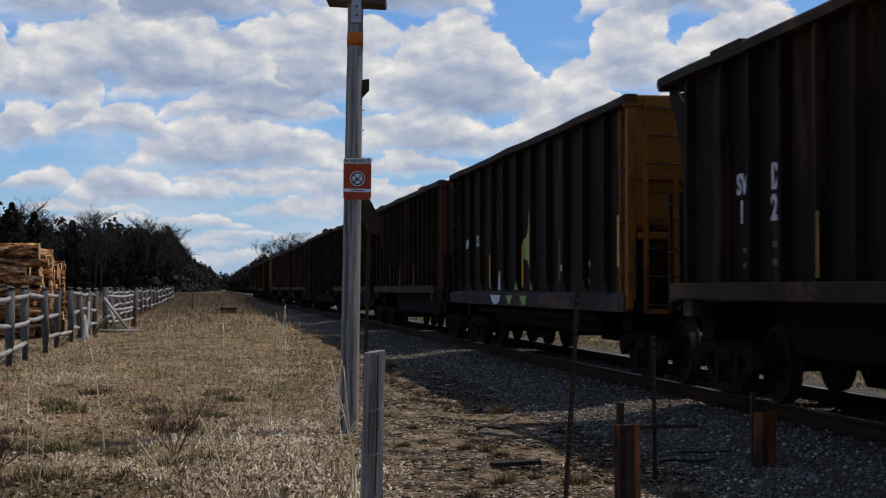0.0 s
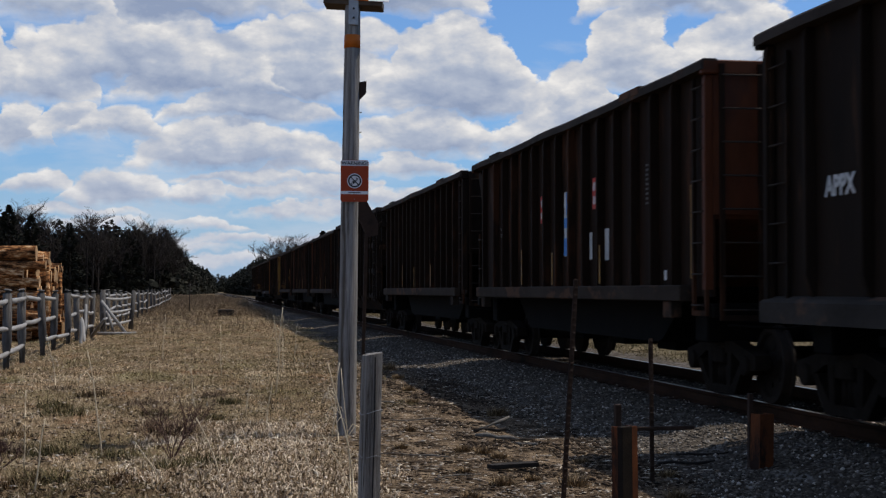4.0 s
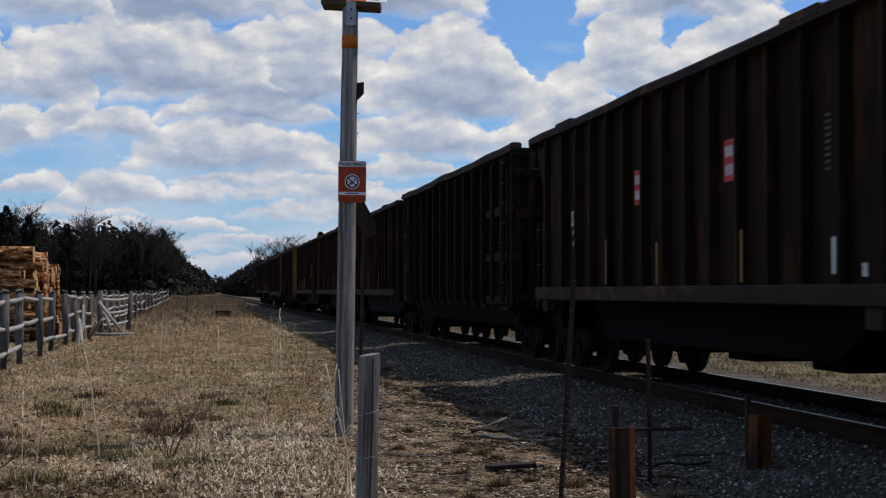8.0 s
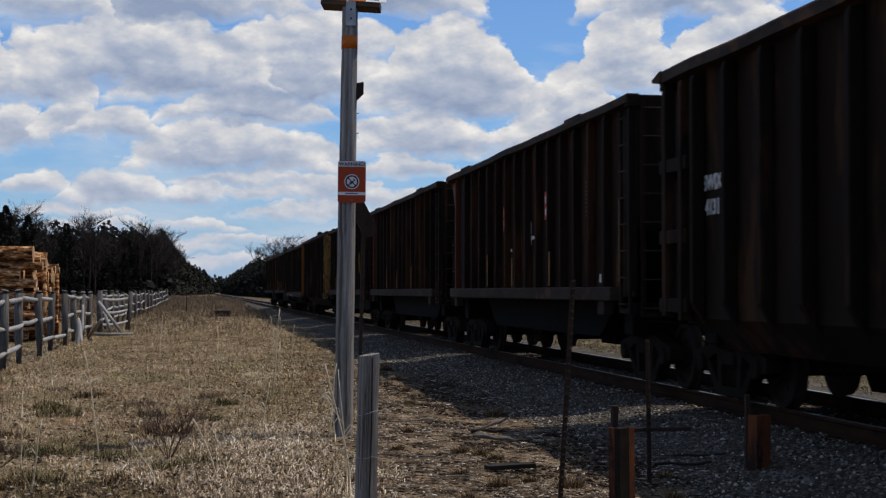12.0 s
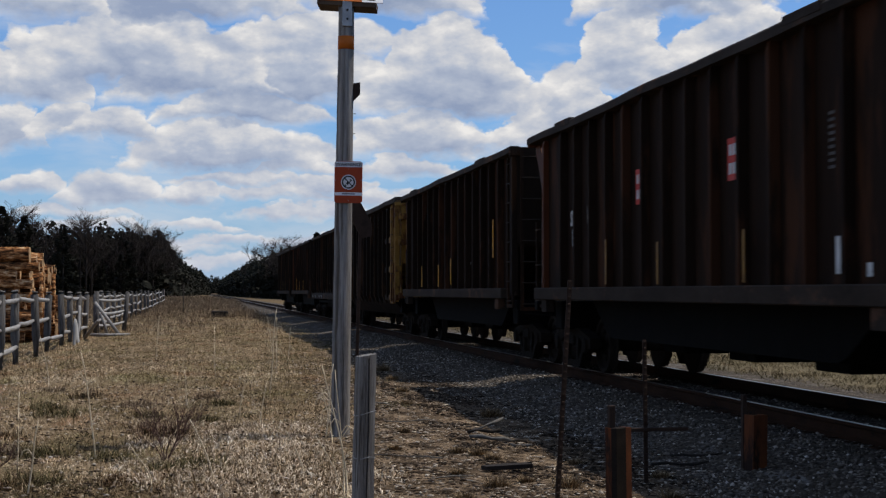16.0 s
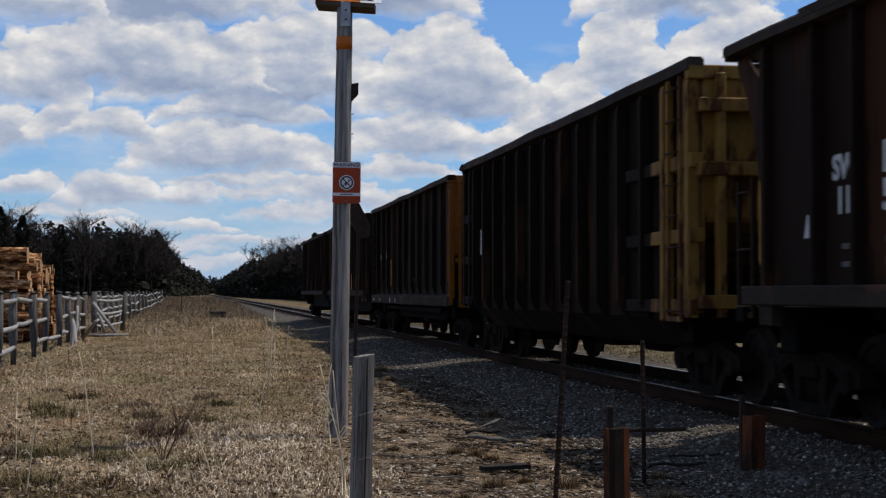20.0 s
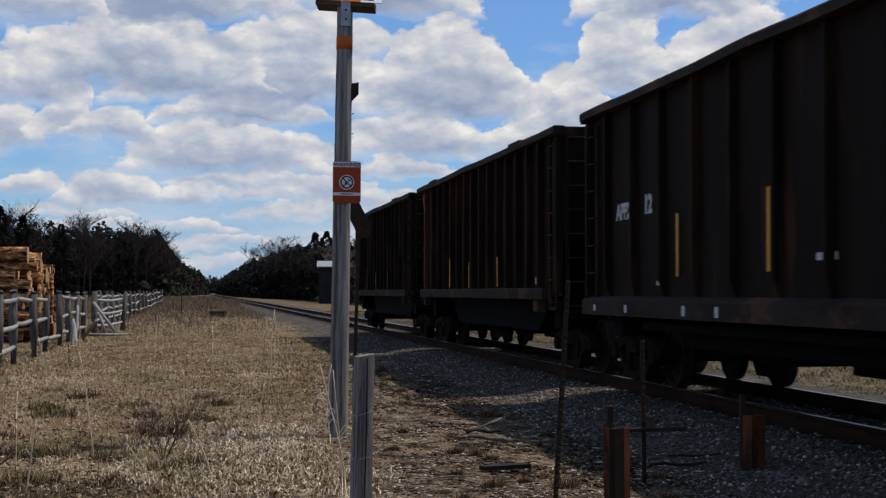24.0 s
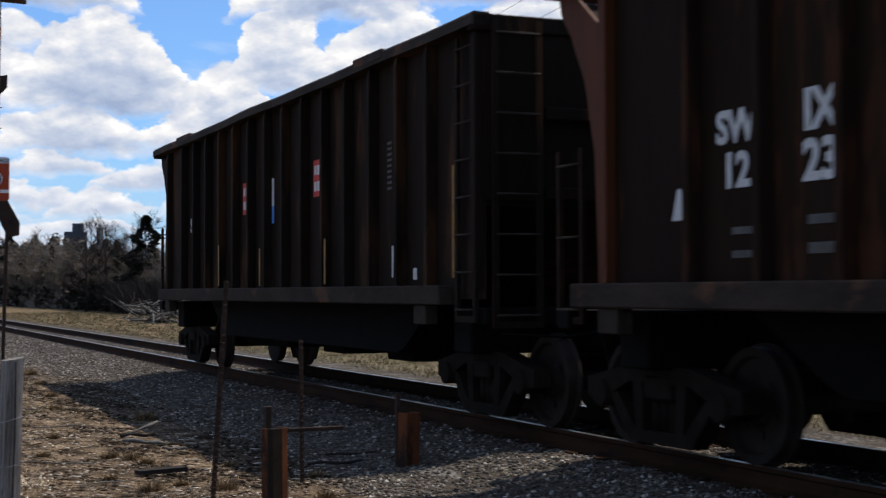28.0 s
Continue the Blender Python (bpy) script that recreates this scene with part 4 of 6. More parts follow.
def sack_side_car(label, body, front, rear, marks=(), wave=0.020, top=3.98):
    """An older car without a side sill: deep ribs run down past the floor, braces cross the ends."""
    car = thing("hopper_car", label, "railway car", "cars of the freight train")
    for s in (-1, 1):
        turn = 0 if s < 0 else 180
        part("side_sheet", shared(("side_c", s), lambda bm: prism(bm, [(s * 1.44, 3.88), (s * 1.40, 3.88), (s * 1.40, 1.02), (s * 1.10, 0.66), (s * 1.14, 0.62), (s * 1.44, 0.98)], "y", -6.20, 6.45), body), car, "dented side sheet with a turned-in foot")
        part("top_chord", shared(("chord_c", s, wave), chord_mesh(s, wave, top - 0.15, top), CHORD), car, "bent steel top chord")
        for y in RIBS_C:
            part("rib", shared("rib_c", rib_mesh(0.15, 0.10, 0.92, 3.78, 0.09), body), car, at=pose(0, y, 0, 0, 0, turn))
        for lo, hi, mat in ((-7.14, -6.20, front), (6.45, 7.14, rear)):
            part("end_panel", shared(("panel_c", s, lo), lambda bm: box(bm, min(s * 1.39, s * 1.42), max(s * 1.39, s * 1.42), lo, hi, 1.02, 3.88), mat), car, "painted panel of the side by the end")
            for z in (2.72, 1.86, 1.04):
                part("end_brace", shared(("brace_c", s, lo, z), lambda bm: soft_box(bm, min(s * 1.40, s * 1.58), max(s * 1.40, s * 1.58), lo - (0.16 if lo > 0 else 0.06), hi + (0.16 if lo > 0 else 0.5), z, z + 0.17, 0.012), mat), car, "horizontal brace by the end")
                if lo < 0:
                    part("side_brace", shared(("brace_d", s, z), lambda bm: soft_box(bm, min(s * 1.44, s * 1.56), max(s * 1.44, s * 1.56), hi + 0.52, hi + 1.62, z, z + 0.16, 0.012), body), car, "horizontal brace on the side")
            y = lo + 0.06 if lo < 0 else hi - 0.06
            part("corner_post", shared("post_c", rib_mesh(0.14, 0.13, 1.0, 3.78), mat), car, at=pose(0, y, 0, 0, 0, turn))
        part("chord_lip", shared(("lip_c", s, top), lambda bm: prism(bm, [(7.10, top - 0.16), (7.10, top), (7.42, top - 0.07), (7.40, top - 0.11)], "x", min(s * 1.42, s * 1.63), max(s * 1.42, s * 1.63)), CHORD), car, "bent lip of the top chord")
        part("corner_post", shared("post_c2", rib_mesh(0.15, 0.11, 0.95, 3.78), front), car, at=pose(0, -6.2, 0, 0, 0, turn))
        part("corner_post", shared("post_c2", rib_mesh(0.15, 0.11, 0.95, 3.78), rear), car, at=pose(0, 6.45, 0, 0, 0, turn))
    common_ends(car, front, rear, body, 1.38)
    for z in (3.35, 2.62, 1.10):
        part("end_beam", shared(("beam_c", z), lambda bm: soft_box(bm, -1.5, 1.5, -7.32, -7.14, z, z + 0.16, 0.012), front), car)
    add_ladder(car, 2.85, 0.44, 8, "y", front, pose(-1.60, -6.68, 0.95), "ladder")
    add_ladder(car, 2.3, 0.44, 7, "x", front, pose(-0.35, -7.36, 0.9), "ladder")
    part("end_post", shared("end_post_c", lambda bm: (soft_box(bm, -1.28, -1.18, -7.30, -7.16, 1.0, 3.8, 0.01), soft_box(bm, 1.18, 1.28, -7.30, -7.16, 1.0, 3.8, 0.01)), front), car)
    add_ladder(car, 1.45, 0.40, 3, "y", rear, pose(-1.30, 7.10, 0.95), "handrail")
    gear = add_running_gear(car, "c")
    add_side_marks(car, marks)
    return car, gear


def bars(y0, *more):
    return [("amber", y, 1.70, 0.07, h, -1.585) for y, h in more]


# near-side marks: y runs from the leading end (-7.2) to the trailing end (7.2)
def std_marks(number_left, number_right, placards=True, extra=()):
    m = [("text", 4.58, 2.40, "SW", 0.31), ("text", 3.66, 2.42, "IX", 0.36), ("text", 4.58, 2.10, number_left, 0.33), ("text", 3.66, 2.10, number_right, 0.36),
         ("faded", 4.46, 1.70, 0.34, 0.05), ("faded", 3.66, 1.74, 0.26, 0.06), ("faded", 3.66, 1.56, 0.26, 0.07), ("faded", 4.46, 1.54, 0.34, 0.05),
         ("white", -4.8, 1.62, 0.16, 0.34), ("white", -5.4, 1.48, 0.10, 0.12), ("white", -4.1, 1.52, 0.10, 0.16),
         ("dull", -6.50, 1.98, 0.06, 1.1, -1.50), ("dull", -2.78, 1.66, 0.07, 0.55, -1.590), ("dull", 0.10, 1.64, 0.07, 0.52, -1.590), ("dull", 2.40, 1.70, 0.07, 0.62, -1.590),
         *[("faded", -4.65, 2.92 - 0.062 * k, 0.13, 0.028) for k in range(9)]]
    if placards:
        m += [("red", -2.15, 2.72, 0.42, 0.46), ("red", 1.24, 2.66, 0.42, 0.46)]
    return m + list(extra)


SCRAWL = [("white", -2.1 + 0.5 * k, 1.78 + 0.06 * (k % 2), 0.06, 0.55) for k in range(2)]


def make_train():
    cars = []
    add = cars.append
    add((3.20, *hopper_car("black ribbed hopper car with white reporting marks, rolling by", BLACK, BLACK, BLACK, marks=std_marks("11", "24", False,
        [("white", 0.9, 1.86, 0.05, 0.30), ("white", 0.6, 1.86, 0.05, 0.36), ("white", 0.3, 1.80, 0.05, 0.30), ("white", 0.75, 1.98, 0.40, 0.05), ("white", 0.42, 1.70, 0.40, 0.05)]), triangle=(5.30, 1.80, 0.19))))
    add((19.05, *deep_sill_car("black hopper car with an orange end and green graffiti", BLACK, ORANGE, BLACK, graffiti=True,
        marks=[("text", 5.48, 2.24, "APPX", 0.26), ("text", 4.30, 2.28, "124", 0.31), ("amber", 2.45, 1.62, 0.08, 0.66, -1.572), ("amber", -0.16, 1.70, 0.11, 0.78, -1.475), ("dull", -3.1, 1.74, 0.07, 0.66, -1.50), ("amber", -6.42, 1.95, 0.09, 0.72, -1.472), ("white", -3.15, 1.62, 0.34, 0.10),
               ("white", -4.6, 1.66, 0.5, 0.09), ("white", -4.6, 1.40, 0.4, 0.06)])))
    add((35.02, *hopper_car("dark brown hopper car with a red oxide end and red placards", BROWN, REDOX, BROWN, marks=std_marks("12", "07", True,
        [("white", -0.35, 2.34, 0.27, 1.02), ("blue", -0.42, 2.66, 0.13, 0.36, -1.468), ("blue", -0.35, 2.36, 0.24, 0.16, -1.468), ("blue", -0.35, 1.98, 0.26, 0.28, -1.468), ("white", -1.8, 1.95, 0.22, 0.40), ("white", -2.7, 1.95, 0.25, 0.45)]), triangle=(5.40, 1.80, 0.18))))
    add((50.75, *hopper_car("dark brown ribbed hopper car with small red placards", BROWN, BLACK, BROWN, marks=std_marks("22", "14"), triangle=(5.40, 1.80, 0.18))))
    add((66.60, *sack_side_car("black older car with deep ribs and a bent top", BLACK, BLACK, BLACK, marks=[("text", 5.74, 2.52, "SWIX", 0.24, -1.445), ("text", 5.74, 2.24, "4131", 0.24, -1.445), ("amber", -0.6, 1.45, 0.12, 0.14, -1.445), ("white", 0.5, 2.9, 0.10, 0.2, -1.445)])))
    add((82.40, *hopper_car("brown hopper car with a rust-orange trailing end", BROWN, BLACK, REDOX, marks=std_marks("12", "01", True,
        [("white", 1.0, 2.30, 0.06, 0.35), ("white", 0.8, 2.05, 0.25, 0.06), ("white", -0.9, 2.30, 0.06, 0.4), ("white", -1.1, 2.22, 0.3, 0.06)]), triangle=(5.40, 1.80, 0.18))))
    add((98.14, *hopper_car("brown hopper car with red placards and a red trailing corner", BROWN, BLACK, REDOX, marks=[(m[0], m[1] - 0.06, *m[2:]) if m[0] == "red" else m for m in std_marks("12", "19")], triangle=(5.40, 1.80, 0.18))))
    add((113.95, *hopper_car("brown hopper car with yellow strips and white scrawl", BROWN, BLACK, BROWN, marks=[m for m in std_marks("11", "50", False) if m[0] != "dull"] + [("amber", -5.6, 2.30, 0.07, 0.72, -1.590), ("amber", 3.356, 1.66, 0.07, 0.52, -1.590), ("amber", 0.818, 1.66, 0.07, 0.52, -1.590),
        ("amber", -0.874, 1.74, 0.07, 0.58, -1.590), ("amber", 6.52, 2.0, 0.06, 0.85, -1.470)], triangle=(5.36, 1.80, 0.18))))
    add((129.50, *sack_side_car("black older car with a faded yellow, rust-streaked end", BLACK, YELLOW, BLACK, marks=[("white", 5.95, 2.3, 0.36, 0.5, -1.445)], wave=0.012, top=3.98)))
    add((145.70, *deep_sill_car("black hopper car with an orange end and pale sill", BLACK, ORANGE, BLACK,
        marks=[("text", 5.42, 2.36, "APPX", 0.30), ("text", 4.36, 2.40, "12", 0.33), ("amber", 3.11, 1.85, 0.08, 0.75, -1.50), ("amber", 0.29, 1.92, 0.08, 0.85, -1.50), ("white", 3.9, 1.40, 0.25, 0.05), ("white", -1.0, 1.62, 0.45, 0.07),
               ("white", 6.4, 1.07, 0.10, 0.08, -1.606), ("white", 4.9, 1.07, 0.10, 0.10, -1.606), ("white", 2.6, 1.07, 0.10, 0.12, -1.606), ("white", 1.5, 1.07, 0.10, 0.12, -1.606)])))
    add((161.70, *hopper_car("brown hopper car with a rusty trailing corner and white numbers", BROWN, BLACK, REDOX, marks=[("amber", *m[1:]) if m[0] == "dull" else m for m in std_marks("12", "23", False)], triangle=(5.30, 1.80, 0.19))))
    add((177.55, *hopper_car("black hopper car with red placards at the train's tail", BLACK, BLACK, BROWN, marks=std_marks("12", "08", True, [("white", -0.11, 2.66, 0.13, 0.40), ("blue", -0.11, 2.36, 0.13, 0.24)]), triangle=(5.40, 1.80, 0.18))))
    chalk(cars[7][1], [((0.12, 2.60), (0.42, 2.30)), ((0.42, 2.30), (0.10, 2.28)), ((0.10, 2.28), (0.36, 1.92)), ((-0.52, 2.52), (-0.40, 2.05)), ((-0.40, 2.05), (-0.60, 2.22)),
                       ((-1.17, 2.42), (-1.26, 1.90)), ((-1.32, 2.44), (-1.40, 1.92)), ((-1.44, 2.46), (-1.63, 1.94)), ((-2.30, 2.55), (-2.22, 1.84)), ((-2.32, 2.56), (-2.62, 1.86)), ((-2.10, 2.10), (-2.60, 2.14))])
    return cars


def travelled(t):
    """Metres that the train has rolled by t seconds."""
    return 4.4925 * t + 0.081337 * t * t - 0.0011144 * t ** 3


TRAIN = make_train()


# ---- the marker pole and its signs ----
def text_mesh(body, size, material):
    """Built-in font, upright, facing -y, middle at the origin."""
    cu = bpy.data.curves.new("text", "FONT")
    cu.body, cu.size, cu.align_x, cu.align_y, cu.extrude, cu.offset = body, size, "CENTER", "CENTER", 0.0008, size * 0.03
    ob = bpy.data.objects.new("text", cu)
    me = bpy.data.meshes.new_from_object(ob)
    bpy.data.objects.remove(ob)
    me.transform(Matrix.Rotation(radians(90), 4, "X"))
    me.materials.append(material)
    return me


def pole_shaft(bm):
    rng = random.Random(3)
    n, sides = 26, 24
    rings = []
    for i in range(n + 1):
        z = -0.4 + 5.18 * i / n
        r = 0.106 - 0.0042 * max(z, 0)
        rings.append([bm.verts.new(((r + rng.uniform(-0.0025, 0.0025)) * math.cos(2 * math.pi * k / sides), (r + rng.uniform(-0.0025, 0.0025)) * math.sin(2 * math.pi * k / sides), z)) for k in range(sides)])
    for a, b in zip(rings, rings[1:]):
        for k in range(sides):
            bm.faces.new((a[k], a[(k + 1) % sides], b[(k + 1) % sides], b[k])).smooth = True
    bm.faces.new(rings[-1])


def make_pole():
    pole = thing("marker_pole", "weathered grey wooden marker pole with an orange band", "pole", at=pose(1.56, 16.14, 0, 0, 0.75, 0))
    one("pole_shaft", pole_shaft, POLEWOOD, pole)
    one("tape_band", lambda bm: tube(bm, [(0, 0, 4.275), (0, 0, 4.42)], [0.0905, 0.0900], 24), BAND, pole, "orange tape band")
    strap = one("mounting_plate", lambda bm: soft_box(bm, -0.055, 0.055, -0.105, -0.085, 4.52, 4.80, 0.006), ZINC, pole, "galvanised mounting plate")
    for z in (4.60, 4.70):
        one("bolt", lambda bm: tube(bm, [(0, -0.118, z), (0, -0.10, z)], 0.012, 8), SIGNBLACK, strap)
    one("side_plate", lambda bm: prism(bm, [(0.085, 3.70), (0.16, 3.78), (0.16, 3.915), (0.085, 3.90)], "y", -0.045, 0.0), DARKRUST, pole, "small dark steel plate nailed on")
    for z in (3.34, 3.56, 2.2, 1.3):
        one("nail", lambda bm: tube(bm, [(0.08, -0.02, z), (0.115, -0.02, z + 0.01)], 0.005, 5), DARKRUST, pole)
    # aerial marker board at the top
    board = thing("marker_board", "tilted orange and white aerial marker board on timber", "sign", at=pose(1.615, 16.08, 4.745, 0, 3.5, -10))
    one("timber_back", lambda bm: soft_box(bm, -0.325, 0.325, -0.03, 0.34, 0.0, 0.085, 0.008), BOARD, board, "dark timber backing")
    face = one("orange_face", lambda bm: prism(bm, [(-0.045, 0.055), (-0.040, 0.050), (0.33, 0.52), (0.325, 0.525)], "x", -0.345, 0.17), BAND, board, "orange face")
    one("white_face", lambda bm: prism(bm, [(-0.047, 0.053), (-0.042, 0.048), (0.33, 0.52), (0.325, 0.525)], "x", 0.171, 0.40), SIGNWHITE, board, "white number panel")
    one("writing_bar", lambda bm: prism(bm, [(-0.030, 0.082), (-0.026, 0.078), (0.10, 0.235), (0.096, 0.24)], "x", 0.25, 0.30), SIGNBLACK, board)
    # the warning plate
    sign = thing("warning_sign", "orange-red enamel warning plate with a no-digging symbol", "sign", at=pose(1.635, 16.03, 2.80, 0, 0.4, -4))
    def plate(bm):
        vs = box(bm, -0.153, 0.153, -0.0015, 0.0015, -0.229, 0.229)
        bmesh.ops.bevel(bm, geom=[e for e in bm.edges if abs(e.verts[0].co.y - e.verts[1].co.y) > 0.001], offset=0.014, segments=3, affect="EDGES")
    one("plate", plate, SIGNRED, sign)
    one("white_header", lambda bm: box(bm, -0.148, 0.148, -0.0035, -0.0018, 0.166, 0.224), SIGNWHITE, sign, "white heading strip")
    part("lettering", text_mesh("WARNING!", 0.056, SIGNBLACK), sign, "black heading letters", pose(0, -0.0048, 0.192))
    one("white_band", lambda bm: box(bm, -0.148, 0.148, -0.0035, -0.0018, -0.146, -0.112), SIGNWHITE, sign, "white band with small print")
    one("writing_bar", lambda bm: box(bm, -0.070, 0.070, -0.0050, -0.0037, -0.134, -0.124), SIGNBLACK, sign)
    one("white_disc", lambda bm: disc(bm, 0.082, -0.0040, -0.0018), SIGNWHITE, sign, "white symbol disc")
    one("black_ring", lambda bm: ring(bm, 0.056, 0.072, -0.0062, -0.0042), SIGNBLACK, sign, "black ring")
    def slash(bm):
        prism(bm, [(-0.045, 0.036), (-0.036, 0.045), (0.045, -0.036), (0.036, -0.045)], "y", -0.0080, -0.0064)
    one("slash", slash, SIGNBLACK, sign)
    def shovel(bm):
        prism(bm, [(-0.030, -0.012), (-0.010, -0.036), (0.004, -0.018), (-0.012, 0.002)], "y", -0.0062, -0.0044)
        prism(bm, [(-0.006, -0.012), (0.000, -0.018), (0.034, 0.018), (0.028, 0.026)], "y", -0.0062, -0.0044)
        prism(bm, [(0.014, 0.028), (0.036, 0.012), (0.042, 0.020), (0.020, 0.038)], "y", -0.0062, -0.0044)
        prism(bm, [(-0.046, -0.030), (-0.030, -0.044), (-0.016, -0.044), (-0.034, -0.022)], "y", -0.0062, -0.0044)
    one("symbol", shovel, SIGNBLACK, sign, "black digging symbol")
    for x, z in ((-0.142, 0.02), (0.142, 0.02), (0, 0.155), (0, -0.20)):
        one("screw", lambda bm: tube(bm, [(x, -0.006, z), (x, -0.0018, z)], 0.005, 8), ZINC, sign)
    one("spacer", lambda bm: box(bm, -0.03, 0.03, 0.002, 0.03, -0.2, 0.2), BOARD, sign)


make_pole()


def make_stub():
    post = thing("fence_post", "split grey timber post with a flat sawn top", "post", at=pose(1.195, 10.65, 0, 0.4, 1.1, 12))
    def shaft(bm):
        rng = random.Random(8)
        outline = [(-0.066, -0.060), (-0.02, -0.072), (0.060, -0.058), (0.068, 0.0), (0.058, 0.06), (-0.01, 0.07), (-0.066, 0.055), (-0.072, 0.0)]
        rings = []
        for i in range(10):
            z = -0.3 + 1.44 * i / 9
            k = 1.04 - 0.05 * i / 9
            rings.append([bm.verts.new((x * k + rng.uniform(-0.003, 0.003), y * k + rng.uniform(-0.003, 0.003), z + (0.012 * x / 0.07 if i == 9 else 0))) for x, y in outline])
        for a, b in zip(rings, rings[1:]):
            for j in range(8):
                bm.faces.new((a[j], a[(j + 1) % 8], b[(j + 1) % 8], b[j]))
        bm.faces.new(rings[-1])
    one("post_body", shaft, POSTWOOD, post)
    one("crack", lambda bm: prism(bm, [(-0.004, 0.1), (0.004, 0.1), (0.009, 0.6), (0.003, 1.12), (-0.005, 1.12), (-0.001, 0.6)], "y", -0.073, -0.060), SIGNBLACK, post, "dark drying crack")
    one("wire_loop", lambda bm: tube(bm, [(0.085 * math.cos(a * 0.7), 0.085 * math.sin(a * 0.7), 0.40 + 0.01 * math.sin(a * 2)) for a in range(10)], 0.0025, 5), ZINC, post, "twist of old fence wire")
    one("wire_loop", lambda bm: tube(bm, [(0.085 * math.cos(a * 0.7), 0.085 * math.sin(a * 0.7), 0.72 + 0.02 * math.sin(a)) for a in range(10)], 0.0025, 5), ZINC, post)


make_stub()


# ---- steel posts beside the track ----
def channel(bm, w, d, t, h):
    prism(bm, [(-w / 2, 0), (w / 2, 0), (w / 2, d), (w / 2 - t, d), (w / 2 - t, t), (-w / 2 + t, t), (-w / 2 + t, d), (-w / 2, d)], "z", -0.3, h)


def make_steel_posts():
    a = thing("steel_post", "rusted steel channel post cut off short", "post", "rusty posts by the track", pose(3.055, 10.30, 0, 0, -0.6, 28))
    one("flange_post", lambda bm: channel(bm, 0.155, 0.11, 0.014, 0.615), RUST, a)
    # dark block draws the shaded left half of the channel
    one("web_fill", lambda bm: soft_box(bm, -0.0795, 0.022, -0.006, 0.05, -0.3, 0.617, 0.004), SHADERUST, a, "dark fill for the shaded hollow of the channel")
    b = thing("steel_post", "rusted steel post leaning on the ballast edge", "post", "rusty posts by the track", pose(4.93, 12.42, 0, 0.5, 0.8, 22))
    one("flange_post", lambda bm: channel(bm, 0.165, 0.12, 0.015, 0.505), RUST, b)
    one("web_fill", lambda bm: soft_box(bm, -0.06, 0.06, 0.018, 0.055, -0.3, 0.49, 0.004), RUST, b)
    c = thing("steel_stake", "thin dark steel stake beside a rusted post", "post", "rusty stakes by the track", pose(3.02, 10.52, 0, 0, 0.3, 10))
    one("stake_bar", lambda bm: soft_box(bm, -0.024, 0.024, -0.02, 0.02, -0.3, 0.76, 0.004), DARKRUST, c)
    d = thing("steel_stake", "thin dark steel stake behind a rusted post", "post", "rusty stakes by the track", pose(4.83, 12.55, 0, 0, 0.2, 10))
    one("stake_bar", lambda bm: soft_box(bm, -0.022, 0.022, -0.02, 0.02, -0.3, 0.68, 0.004), DARKRUST, d)
    # T-posts with their studs
    for x, y, h, lean, back in ((2.585, 10.45, 1.69, 3.9, 0), (3.70, 11.85, 1.20, 0.6, -2), ):
        t = thing("t_post", "dark rusted steel fence T-post with studs", "post", "rusty T-posts", pose(x, y, 0, back, lean, 15))
        one("tee_bar", lambda bm: prism(bm, [(-0.019, -0.012), (0.019, -0.012), (0.019, -0.007), (0.004, -0.007), (0.004, 0.022), (-0.004, 0.022), (-0.004, -0.007), (-0.019, -0.007)], "z", -0.3, h), DARKRUST, t)
        stud = shared("stud", lambda bm: soft_box(bm, -0.012, 0.012, -0.022, -0.012, -0.008, 0.008, 0.002), DARKRUST)
        for k in range(int(h / 0.055)):
            part("stud", stud, t, at=pose(0, 0, 0.08 + 0.055 * k))
    bar = thing("cross_bar", "dark rusted bar wired across the steel posts", "steel bar", at=pose(3.80, 11.83, 0.452, 0, 0, 4))
    one("flat_bar", lambda bm: soft_box(bm, -0.30, 0.27, -0.012, 0.012, -0.016, 0.016, 0.004), DARKRUST, bar)


make_steel_posts()


def make_trackside_sign():
    s = thing("edge_on_sign", "dark bent steel sign plate on a thin post, seen edge-on", "sign", at=pose(2.36, 22.0, 0, 0, 1.5, 0))
    one("sign_post", lambda bm: soft_box(bm, -0.025, 0.025, -0.02, 0.02, -0.3, 2.62, 0.005), DARKRUST, s)
    one("sign_plate", lambda bm: prism(bm, [(-0.14, 3.02), (-0.03, 2.98), (0.175, 2.62), (0.17, 2.44), (0.02, 2.40), (-0.14, 2.70)], "y", -0.03, 0.03), DARKRUST, s, "dark slanting sign plate")


make_trackside_sign()


# ---- split-rail fence ----
FENCE_X = -3.85
FENCE_Y = [27.4, 30.4, 33.2, 36.5, 40.0, 43.7, 46.8, 50.2, 53.2]
FENCE_Y2 = [58.0, 61.3, 66.5, 71.3, 77.0, 83.0, 89.5, 96.5, 104.0, 112.0, 121.0, 131.0, 142.0, 154.0, 167.0, 181.0]


def bent_rail(bm, length, sag, seed, r=0.056):
    rng = random.Random(seed)
    pts = [(rng.uniform(-0.010, 0.010), length * (k / 5 - 0.5), -sag * math.sin(math.pi * k / 5) + rng.uniform(-0.010, 0.010)) for k in range(6)]
    tube(bm, pts, [r * 0.75, r, r * 1.05, r, r * 0.95, r * 0.7], 7)


